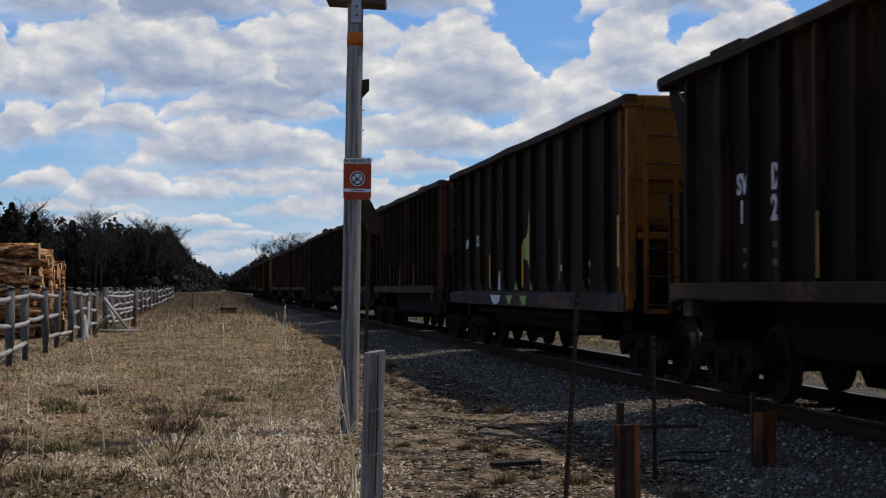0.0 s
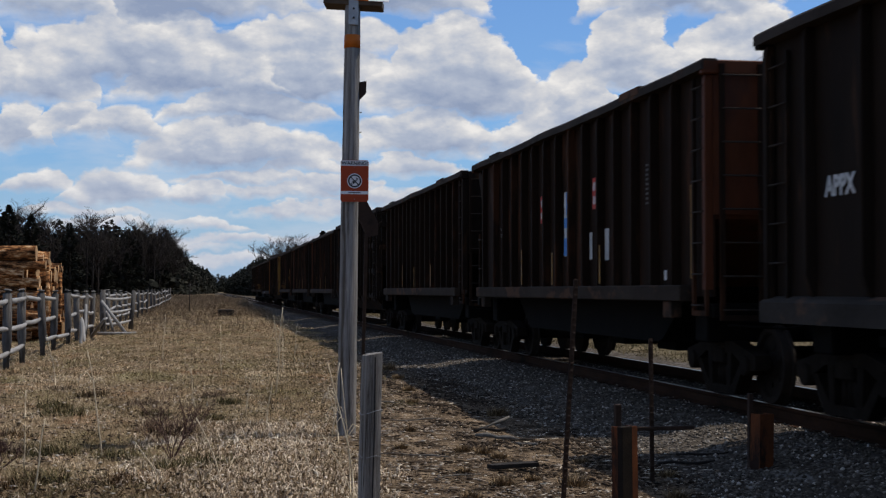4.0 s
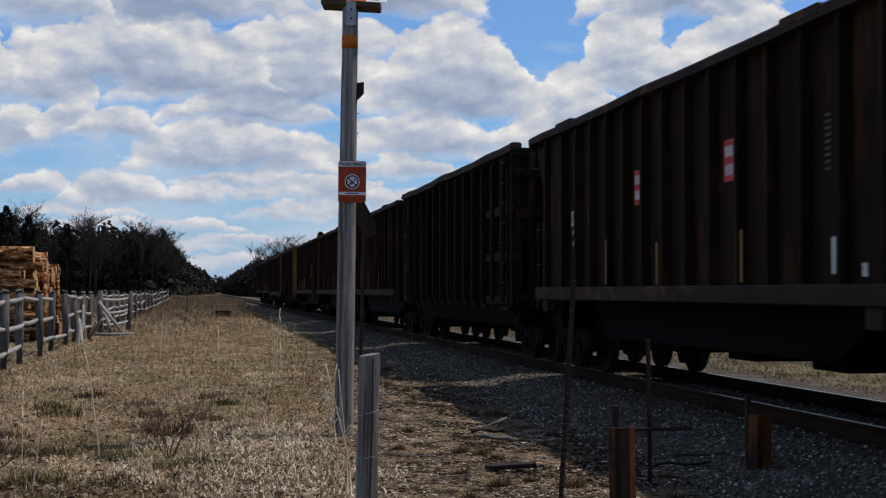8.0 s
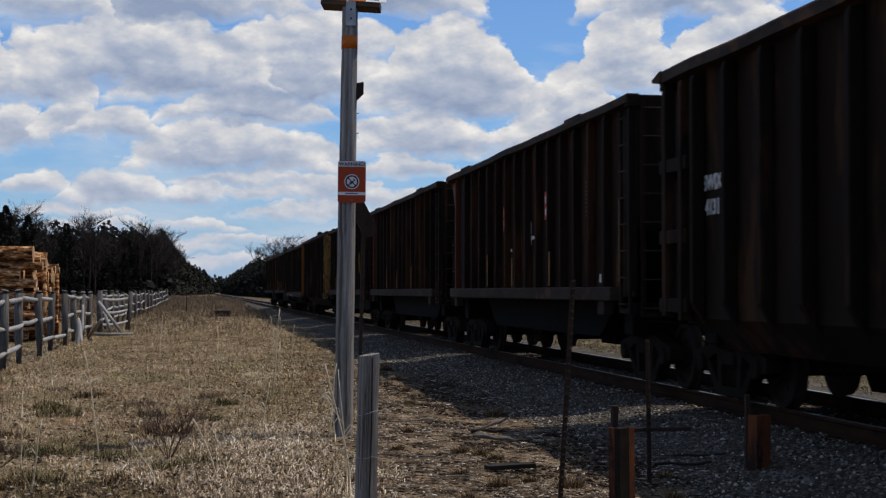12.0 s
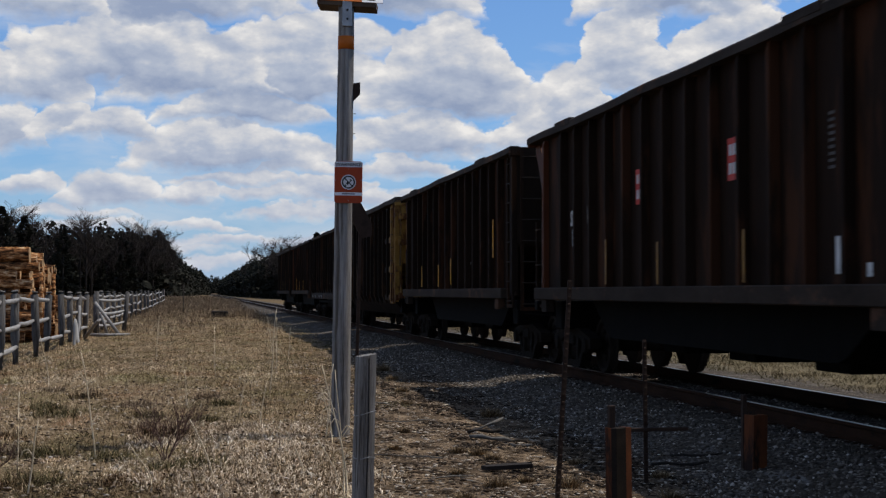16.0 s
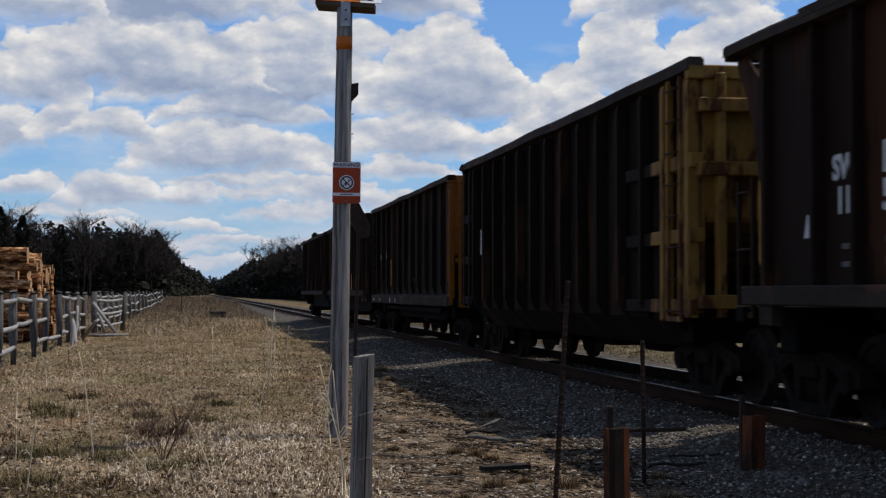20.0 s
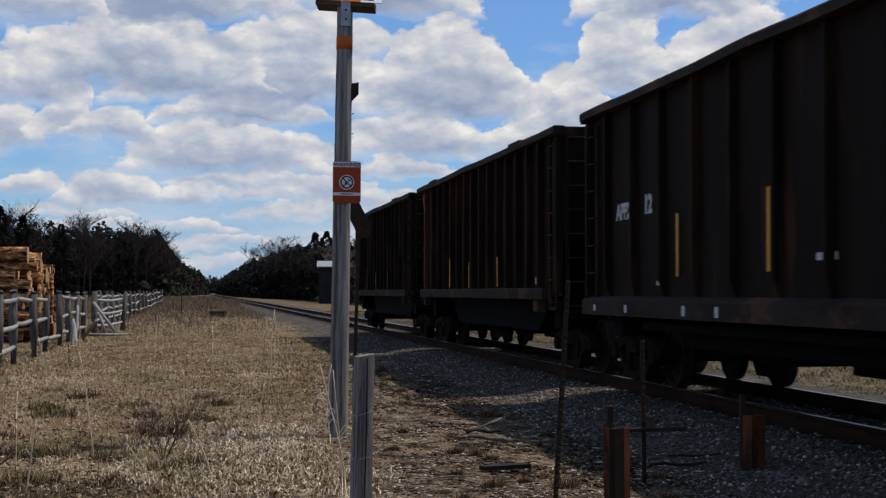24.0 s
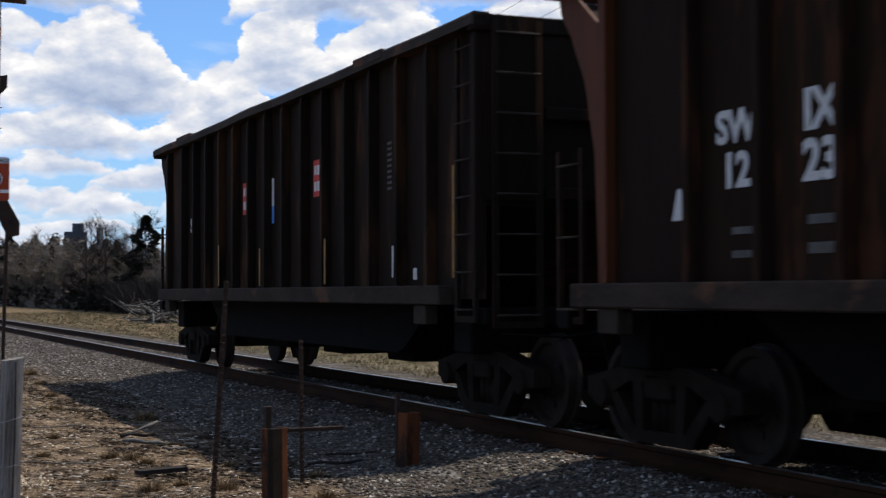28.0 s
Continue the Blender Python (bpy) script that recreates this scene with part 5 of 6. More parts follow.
def make_fence():
    rng = random.Random(11)
    fence = thing("rail_fence", "weathered silver-grey split-rail fence with sagging rails", "fence", "sections of the rail fence", pose(FENCE_X, 0, 0))
    posts = [shared(("fpost", k), lambda bm: tube(bm, [(0, 0, -0.3), (0.008, 0, 0.6), (-0.006, 0.004, 1.56), (0, 0, 1.63), (0.005, 0, 1.655)], [0.104, 0.100, 0.095, 0.090, 0.066], 9), FENCEPOST) for k in range(2)]
    for ys in (FENCE_Y, FENCE_Y2):
        for y in ys:
            part("post", posts[rng.randint(0, 1)], fence, at=pose(rng.uniform(-0.05, 0.05), y, float(ground_z(FENCE_X, y)) + rng.uniform(-0.08, 0.02), rng.uniform(-2, 2), rng.uniform(-2, 2), rng.uniform(0, 360)))
        for a, b in zip(ys, ys[1:]):
            for z in (1.38, 0.87, 0.40):
                if rng.random() < 0.10:
                    continue
                me = mesh_of("rail", lambda bm: bent_rail(bm, (b - a) * 0.99, rng.uniform(-0.02, 0.045), rng.random()), FENCEWOOD)
                part("fence_rail", me, fence, at=pose(rng.uniform(-0.03, 0.03), (a + b) / 2, float(ground_z(FENCE_X, (a + b) / 2)) + z + rng.uniform(-0.04, 0.04), rng.uniform(-1.4, 1.4), 0, 0))
    # fallen rails and the braced corner
    for x, y, z, rx, rz, length in ((-3.68, 47.2, 0.32, 38, 10, 1.3), (-3.45, 49.2, 0.28, -22, 20, 2.2), (-3.70, 48.2, 0.66, 62, 0, 1.1), (-3.60, 45.3, 0.30, 70, 0, 0.95)):
        r = thing("fallen_rail", "loose grey fence rail leaning on the fence", "fence rail", "fallen fence rails", pose(x, y, z, rx, 0, rz))
        one("rail_log", lambda bm: bent_rail(bm, length, 0.02, y), FENCEWOOD, r)
    brace = thing("fence_brace", "grey timber corner brace with slanting struts", "fence", "sections of the rail fence", pose(-3.50, 54.6, 0))
    one("post", lambda bm: tube(bm, [(0, 0, -0.3), (0, 0, 1.62)], [0.10, 0.09], 9), FENCEPOST, brace, at=pose(-0.10, 0.5, 0))
    one("post", lambda bm: tube(bm, [(0, 0, -0.3), (0, 0, 1.58)], [0.10, 0.09], 9), FENCEPOST, brace, at=pose(0.55, 7.5, 0, 0, 5, 0))
    one("strut", lambda bm: tube(bm, [(-0.12, -0.2, 1.22), (0.75, -0.6, 0.08)], 0.065, 8), FENCEWOOD, brace)
    one("strut", lambda bm: tube(bm, [(0.08, 0.2, 0.80), (0.30, 0.0, 0.08)], 0.055, 8), FENCEWOOD, brace)
    one("ground_rail", lambda bm: tube(bm, [(-0.35, -0.7, 0.06), (0.35, -0.75, 0.05), (1.15, -0.8, 0.06)], 0.055, 8), FENCEWOOD, brace)
    for z in (1.3, 0.82, 0.36):
        one("fence_rail", lambda bm: bent_rail(bm, 7.2, 0.06, z), FENCEWOOD, brace, at=pose(0.22, 4.0, z, 0, 0, -5.3))
    far = thing("marker_stake", "thin dark stake standing in the far grass", "post", at=pose(-1.0, 112.0, float(ground_z(-1.0, 112)) - 0.1))
    one("stake_bar", lambda bm: tube(bm, [(0, 0, -0.2), (0.03, 0, 2.2)], 0.032, 7), BARKCHIP, far)
    trough = thing("timber_block", "dark weathered timber block lying in the grass", "timber", at=pose(1.43, 93.0, float(ground_z(1.43, 93)) - 0.05, 0, 0, 4))
    one("block", lambda bm: soft_box(bm, -0.48, 0.48, -0.5, 0.5, 0, 0.50, 0.05), BARKCHIP, trough)


make_fence()


# ---- log pile ----
def log_mesh(length, r, seed):
    rng = random.Random(seed)
    def build(bm):
        sides, steps = 14, 8
        wob = [rng.uniform(0.88, 1.10) for _ in range(sides)]
        rings = []
        for i in range(steps + 1):
            x = -length * i / steps
            k = 1 + rng.uniform(-0.06, 0.06)
            bend = 0.04 * math.sin(i * 0.8 + seed)
            rings.append([bm.verts.new((x, r * k * wob[j] * math.cos(2 * math.pi * j / sides) + bend, r * k * wob[j] * math.sin(2 * math.pi * j / sides))) for j in range(sides)])
        for a, b in zip(rings, rings[1:]):
            for j in range(sides):
                bm.faces.new((a[j], a[(j + 1) % sides], b[(j + 1) % sides], b[j])).smooth = True
        bm.faces.new(rings[-1])
    return build


def end_mesh(r):
    return lambda bm: tube(bm, [(-0.004, 0, 0), (0.012, 0, 0)], r, 14)


def make_logs():
    rng = random.Random(21)
    sizes = [(0.12, 3), (0.17, 5), (0.27, 8), (0.095, 2), (0.14, 12), (0.21, 15)]
    meshes = [(mesh_of("log", log_mesh(5.6, r, s), LOGBARK), mesh_of("cut_end", end_mesh(r * 0.97), LOGEND), r) for r, s in sizes]
    y, k = 47.4, 0
    while y < 54.0:
        z = 0.0
        col_r = 0.26
        top = 2.55 + 0.15 * math.sin(y * 1.1) - max(0, y - 51.5) * 0.30
        while z < top:
            me, end, r = meshes[rng.randrange(6)]
            stick = rng.uniform(-0.45, 0.30) + (0.10 if y > 50 else -0.10) - (0.25 if z > 2.4 else 0.0)
            log = thing("log", "stacked pine log with a fresh cut end", "log", "logs of the pile",
                        pose(-5.05 + stick, y + rng.uniform(-0.07, 0.07), z + r, rng.uniform(0, 360), rng.uniform(-1.5, 3.8), rng.uniform(-9, 7)))
            part("log_body", me, log)
            part("cut_end", end, log, "pale orange sawn end")
            z += 1.72 * r
            k += 1
        y += 0.47
    for dy in (47.0, 51.0):
        st = thing("pile_stake", "upright stake at the side of the log pile", "post", "stakes of the log pile", pose(-4.75, dy, 0))
        one("stake_bar", lambda bm: tube(bm, [(0, 0, -0.2), (0, 0, 2.2)], 0.06, 8), LOGBARK, st)


make_logs()


# ---- woods ----
def pine_mesh(seed, height, spread, clumps):
    """Needle clumps as small crossed leaves round whorls of boughs, ragged towards the top."""
    rng = np.random.RandomState(seed)
    vs, fs = [], []
    for k in range(clumps):
        u = rng.rand() ** 0.8
        z = height * (0.06 + 0.94 * u)
        lim = spread * (1 - u) ** 0.75 * (0.75 + 0.35 * math.sin(z * 2.7 + seed)) + 0.10
        a = rng.rand() * 2 * math.pi
        r = lim * (0.35 + 0.65 * rng.rand() ** 0.5) * (1.25 if rng.rand() < 0.12 else 1.0)
        c = np.array([r * math.cos(a), r * math.sin(a), z - 0.12 * r])
        s = height * 0.027 * (0.6 + 0.8 * rng.rand()) * (1.15 - 0.6 * u)
        out = np.array([math.cos(a), math.sin(a), -0.15 + 0.5 * u])
        for _ in range(2):
            side = rng.normal(size=3)
            side -= out * side.dot(out) / out.dot(out)
            side = side / (np.linalg.norm(side) + 1e-6)
            i = len(vs)
            vs += [c - out * s * 0.7, c + side * s * 0.75 + out * s * 0.1, c + out * s * 1.2, c - side * s * 0.75 + out * s * 0.1]
            fs.append((i, i + 1, i + 2, i + 3))
    return fast_mesh("crown", vs, fs, NEEDLES)


def bare_mesh(seed, height, fine=True):
    """A leafless crown: limbs that fork down to fine twigs."""
    rng = random.Random(seed)
    vs, fs = [], []
    def seg(a, b, ra, rb):
        d = (b - a).normalized()
        q = d.to_track_quat("Z", "Y")
        i = len(vs)
        for p, r in ((a, ra), (b, rb)):
            for k in range(3):
                vs.append(tuple(p + q @ Vector((r * math.cos(k * 2.094), r * math.sin(k * 2.094), 0))))
        for k in range(3):
            fs.append((i + k, i + (k + 1) % 3, i + 3 + (k + 1) % 3, i + 3 + k))
    def grow(p, d, length, r, level):
        q = p + d * length
        seg(p, q, r, r * 0.7)
        if level == 0:
            return
        for _ in range(3 if level > 1 else 4):
            e = (d + Vector((rng.uniform(-0.75, 0.75), rng.uniform(-0.75, 0.75), rng.uniform(-0.25, 0.45)))).normalized()
            grow(p + d * length * rng.uniform(0.45, 1.0), e, length * rng.uniform(0.55, 0.8), r * 0.60, level - 1)
    for k in range(8):
        z = height * (0.22 + 0.065 * k)
        a = rng.uniform(0, 6.28)
        grow(Vector((0, 0, z)), Vector((math.cos(a) * 0.55, math.sin(a) * 0.55, 1.0)).normalized(), height * 0.20, height * 0.0062, 5)
    return fast_mesh("crown", vs, fs, TWIGS)


def light_tree(seed):
    """Arrays of a dense bushy tree of few pieces, 11 m tall, for the mass of the woods."""
    rng = np.random.RandomState(60 + seed)
    vs, fs = [], []
    for k in range(260):
        u = rng.rand() ** 0.85
        lim = 2.9 * (1 - u) ** 0.6 * (0.8 + 0.3 * math.sin(9 * u + seed)) + 0.15
        a, r = rng.rand() * 6.283, lim * (0.3 + 0.7 * rng.rand() ** 0.5)
        c = np.array([r * math.cos(a), r * math.sin(a), 11 * (0.01 + 0.97 * u)])
        out = rng.normal(size=3)
        out /= np.linalg.norm(out)
        side = np.cross(out, rng.normal(size=3))
        side /= np.linalg.norm(side) + 1e-6
        s = 0.60 * (0.5 + 0.8 * rng.rand()) * (1.2 - 0.7 * u)
        i = len(vs)
        vs += [c - out * s, c + side * s * 0.7, c + out * s, c - side * s * 0.7]
        fs.append((i, i + 1, i + 2, i + 3))
    return np.array(vs), np.array(fs)


def make_woods():
    rng = random.Random(77)
    trunk = mesh_of("trunk", lambda bm: tube(bm, [(0, 0, -0.5), (0.05, 0, 3), (0, 0.06, 7), (0, 0, 10.2)], [0.17, 0.13, 0.08, 0.02], 7), TRUNK)
    pines = [pine_mesh(s, 11.0, w, c) for s, w, c in ((1, 3.0, 1250), (2, 2.6, 1100), (3, 3.6, 1400), (4, 2.3, 950))]
    bares = [bare_mesh(s, 11.0) for s in (5, 6, 7)]
    brown = [bare_mesh(s, 11.0) for s in (15, 16)]
    for me in brown:
        me.materials[0] = THICKET
    protos = []
    for me in pines:
        t = thing("pine_tree", "dark green pine at the edge of the woods", "tree", "trees of the woods")
        part("trunk", trunk, t)
        part("crown", me, t)
        protos.append(t)
    for me in bares:
        t = thing("bare_tree", "leafless grey-brown tree at the edge of the woods", "tree", "trees of the woods")
        part("trunk", trunk, t)
        part("crown", me, t)
        protos.append(t)
    for me in brown:
        t = thing("bare_tree", "leafless brown sapling in the thicket beyond the track", "tree", "trees of the woods")
        part("trunk", trunk, t)
        part("crown", me, t)
        protos.append(t)
    used = set()

    def plant(kind, x, y, h):
        p = protos[kind]
        m = Matrix.LocRotScale((x, y, float(ground_z(x, y)) - 0.05), Euler((0, 0, rng.uniform(0, 6.28))), None)
        if kind not in used:
            used.add(kind)
            p.matrix_basis = m
            t = p
        else:
            t = copy_thing(p, m)
        k = h / 11.0
        w = k * rng.uniform(0.9, 1.25)
        t.scale = (w, w, k)

    small = [light_tree(s) for s in range(4)]
    masses = {"woods": [[], [], 0], "thicket": [[], [], 0]}

    def plant_back(x, y, h, mass):
        v, f = small[rng.randrange(4)]
        k, w, a = h / 11.0, h / 11.0 * rng.uniform(0.9, 1.4), rng.uniform(0, 6.28)
        r = np.array([[w * math.cos(a), -w * math.sin(a), 0], [w * math.sin(a), w * math.cos(a), 0], [0, 0, k]])
        mass[0].append(v @ r.T + np.array([x, y, float(ground_z(x, y))]))
        mass[1].append(f + mass[2])
        mass[2] += len(v)

    # each edge point: bearing, distance, height of the trees
    def edge(points, front, gap, step, bare, rows, leafless=(4, 6), back="woods"):
        for (b0, d0, h0), (b1, d1, h1) in zip(points, points[1:]):
            x0, y0 = d0 * math.sin(radians(b0)), d0 * math.cos(radians(b0))
            x1, y1 = d1 * math.sin(radians(b1)), d1 * math.cos(radians(b1))
            n = max(2, int(math.hypot(x1 - x0, y1 - y0) / step))
            for row in range(rows):
                for k in range(n):
                    u = (k + rng.random()) / n
                    d = 1 + row * gap / math.hypot(x0 + (x1 - x0) * u, y0 + (y1 - y0) * u) + rng.uniform(-0.004, 0.004)
                    h = (h0 + (h1 - h0) * u) * (rng.uniform(0.86, 1.06) if rng.random() < 0.85 else rng.uniform(1.0, 1.18))
                    x, y = (x0 + (x1 - x0) * u) * d, (y0 + (y1 - y0) * u) * d
                    if row < front:
                        plant(rng.randint(*leafless) if rng.random() < bare else rng.randrange(0, 4), x, y, h * (0.66 if row == 0 else 0.97))
                    else:
                        plant_back(x, y, h, masses[back])
    edge([(-10.0, 235, 13.6), (-7.4, 235, 12.6), (-5.5, 240, 11.0), (-4.2, 245, 11.6), (-2.6, 255, 11.8), (-1.5, 270, 11.0), (-0.95, 310, 9.4)], 2, 3.5, 2.9, 0.45, 8)
    edge([(-0.95, 310, 9.4), (-0.45, 360, 7.6), (0.12, 460, 7.0), (0.35, 800, 7.4)], 1, 5.0, 4.5, 0.3, 4)
    edge([(10.8, 112, 4.9), (8.6, 140, 6.4), (6.6, 180, 7.6), (5.2, 225, 8.4)], 2, 3.5, 3.0, 0.75, 7, (7, 8), "thicket")
    edge([(5.2, 225, 8.4), (4.2, 285, 10.2), (3.0, 340, 10.2)], 2, 3.5, 3.2, 0.45, 7)
    edge([(3.0, 340, 10.2), (2.0, 430, 10.0), (1.35, 600, 8.6), (0.95, 900, 8.0)], 1, 5.0, 7.0, 0.3, 5)
    edge([(17.5, 84, 3.8), (14.0, 92, 4.2), (10.8, 112, 4.9), (9.2, 132, 5.6)], 3, 3.0, 1.9, 0.85, 5, (7, 8), "thicket")
    edge([(-0.6, 1250, 14.5), (1.6, 1250, 14.5)], 0, 12.0, 4.0, 0.1, 4)
    for name, material, label in (("woods", NEEDLES, "dense dark pine woods behind the edge trees"), ("thicket", THICKET, "brown leafless thicket beyond the track")):
        tagged(new(name, fast_mesh(name, np.concatenate(masses[name][0]), np.concatenate(masses[name][1]), material)), label, name, kind="stuff")
    # tall trees that stand over the woods
    for b, d, h, kind in ((-4.15, 240, 13.2, 4), (-3.95, 244, 12.8, 5), (-2.05, 262, 12.4, 6), (-1.85, 262, 12.2, 4), (-1.65, 266, 12.0, 5), (-7.2, 225, 13.6, 0), (-6.4, 228, 12.4, 1), (-5.0, 232, 11.4, 3),
                          (3.25, 330, 13.8, 6), (3.45, 330, 12.8, 5), (2.1, 430, 14.5, 4), (-6.9, 238, 14.6, 5), (-6.1, 238, 13.4, 6), (-2.3, 258, 13.2, 5), (-1.3, 275, 11.8, 6), (-1.05, 285, 10.8, 4), (-5.6, 236, 12.4, 4), (-4.35, 243, 13.0, 6), (2.8, 345, 13.4, 5), (4.6, 270, 12.4, 2), (5.05, 235, 11.2, 0), (9.9, 118, 7.4, 4), (10.9, 112, 7.3, 5), (11.4, 110, 7.2, 2), (9.2, 122, 7.2, 6)):
        plant(kind, d * math.sin(radians(b)), d * math.cos(radians(b)), h)


make_woods()


def make_brush():
    """Low tangled brush at the foot of the woods."""
    rng = np.random.RandomState(9)
    vs, fs = [], []
    def strip(b0, d0, b1, d1, count, h):
        for _ in range(count):
            u = rng.rand()
            b, d = radians(b0 + (b1 - b0) * u), d0 + (d1 - d0) * u + rng.rand() * 7 - 1.5
            base = np.array([d * math.sin(b), d * math.cos(b), 0.0])
            base[2] = ground_z(base[0], base[1])
            lean = rng.normal(size=2) * 0.35
            hh = h * (0.4 + 0.8 * rng.rand())
            tip = base + np.array([lean[0] * hh, lean[1] * hh, hh])
            w = 0.02 + 0.05 * rng.rand()
            side = np.array([math.cos(b), -math.sin(b), 0]) * w * d / 100
            i = len(vs)
            vs.extend([base - side, base + side, tip])
            fs.append((i, i + 1, i + 2))
    strip(-10, 222, -0.7, 300, 16000, 2.8)
    strip(17.0, 80, 10.8, 106, 9000, 2.4)
    strip(10.8, 106, 5.2, 215, 6000, 2.2)
    strip(5.2, 215, 2.0, 415, 7000, 2.8)
    tagged(new("brush", fast_mesh("brush", vs, fs, TWIGS)), "tangled leafless brush at the foot of the woods", "brush", kind="stuff")


make_brush()


# ---- far buildings, wires, brush heap ----
def make_far_things():
    shed = thing("shed", "low dark shed with a pale metal roof", "building", at=pose(18.6, 195, 0, 0, 0, -6))
    one("wall", lambda bm: box(bm, -2.3, 2.3, -3, 3, 0, 4.85), SHED, shed)
    one("roof", lambda bm: prism(bm, [(-3.4, 4.80), (3.4, 4.80), (3.4, 4.9), (0, 5.70), (-3.4, 4.9)], "x", -2.6, 2.6), ROOF, shed, "pale metal roof")
    mill = thing("mill_tower", "blue-grey clad mill tower far behind the trees", "building", at=pose(65.0, 420, 0, 0, 0, -8))
    one("tower", lambda bm: box(bm, -3.2, 3.0, -4, 4, 0, 18.6), CONCRETE, mill)
    one("head_house", lambda bm: box(bm, -1.0, 2.2, -2, 2, 18.6, 21.0), CONCRETE, mill)
    one("stack", lambda bm: tube(bm, [(6.6, 0, 0), (6.6, 0, 20.0)], 1.0, 14), CONCRETE, mill, "tall grey stack")
    one("side_bin", lambda bm: box(bm, 3.0, 5.2, -3, 3, 0, 11.0), CONCRETE, mill)
    for z in (8, 12, 16):
        one("window", lambda bm: box(bm, -1.2, 0.6, -4.05, -4.0, z, z + 1.0), SIGNBLACK, mill)
    # overhead line beyond the track
    for k, (x, y) in enumerate(((28.0, 20.0), (34.0, 150.0))):
        p = thing("utility_pole", "tall grey wooden utility pole beyond the track", "pole", "poles of the overhead line", pose(x + 6 * k, y, 0))
        one("pole_shaft", lambda bm: tube(bm, [(0, 0, -0.5), (0, 0, 17.6)], [0.17, 0.11], 10), POLEWOOD, p)
        one("cross_arm", lambda bm: soft_box(bm, -1.3, 1.3, -0.06, 0.06, 16.7, 16.85, 0.01), POLEWOOD, p)
    for dx, dz in ((-1.2, 16.9), (1.2, 16.9)):
        w = thing("overhead_wire", "thin dark overhead wire", "wire", "wires of the overhead line")
        one("strand", lambda bm: tube(bm, [(28 + dx + 12 * k / 12, 20 + 130 * k / 12, dz - 1.5 * math.sin(math.pi * k / 12)) for k in range(13)], 0.012, 5), WIRE, w)
    # heap of cut branches beyond the track
    heap = thing("branch_heap", "heap of grey cut branches and pale offcuts", "branch heap", at=pose(15.6, 75.5, 0.0))
    rng = random.Random(31)
    for k in range(80):
        size = rng.uniform(0.5, 1.1)
        me = mesh_of("branch", lambda bm: tube(bm, [(0, 0, 0), (rng.uniform(-0.2, 0.2), 0.6, rng.uniform(-0.15, 0.15)), (rng.uniform(-0.2, 0.2), 1.5, 0.1)], [0.07 * size, 0.05 * size, 0.02], 6), DEADWOOD if k % 3 else BARKCHIP)
        part("branch", me, heap, at=pose(rng.triangular(-1.9, 3.4, 0.2), rng.uniform(-1.0, 1.2), 0.05 + 1.0 * rng.random() ** 1.6, rng.uniform(-35, 35), rng.uniform(-20, 20), rng.uniform(0, 360)))


make_far_things()


# ---- field cover ----
def soil_side(x, y):
    """Positive on the bare soil, negative in the grass."""
    return x - 0.065 * (np.minimum(y, 60.0) - 12.0) - 1.32


def blades(name, material, base, length, width, rise, curl, seed, label, category, squash=1.0):
    """Single curled blades: base (n, 2), length and width (n,), rise: first lean from upright, curl: how much further it bends, in degrees."""
    rng = np.random.RandomState(seed)
    n = len(base)
    a = rng.rand(n) * 2 * np.pi
    d = np.column_stack([np.cos(a), np.sin(a), np.zeros(n)])
    f = rng.rand(n) * 2 * np.pi
    side = np.column_stack([np.cos(f), np.sin(f) * 0.5, 0.3 * np.sin(a)]) * (width / 2)[:, None]
    p = np.column_stack([base, ground_z(base[:, 0], base[:, 1]) - 0.004])
    lean = np.radians(rise)
    vs = [p - side, p + side]
    for k, w in enumerate((0.95, 0.7, 0.0)):
        p = p + (d * np.sin(lean)[:, None] + np.array([0, 0, 1.0]) * np.cos(lean)[:, None] * squash) * (length / 3)[:, None]
        p[:, 2] = np.maximum(p[:, 2], ground_z(p[:, 0], p[:, 1]) + 0.003)
        lean = lean + np.radians(curl) / 2
        vs += [p - side * w, p + side * w] if w else [p]
    vs = np.stack(vs, 1).reshape(-1, 3)
    i = np.arange(n)[:, None] * 7
    fs = np.concatenate([i + np.array([t]) for t in ((0, 1, 3), (0, 3, 2), (2, 3, 5), (2, 5, 4), (4, 5, 6))], 1).reshape(-1, 3)
    tagged(new(name, fast_mesh(name, vs, fs, material)), label, category, kind="stuff")


def scatter(rng, n, y0, y1, left, right, power=1.0):
    """Points over a strip that widens with distance; left and right give the side limits at y."""
    y = y0 + (y1 - y0) * rng.rand(n) ** power
    u = rng.rand(n)
    return np.column_stack([left(y) + (right(y) - left(y)) * u, y])


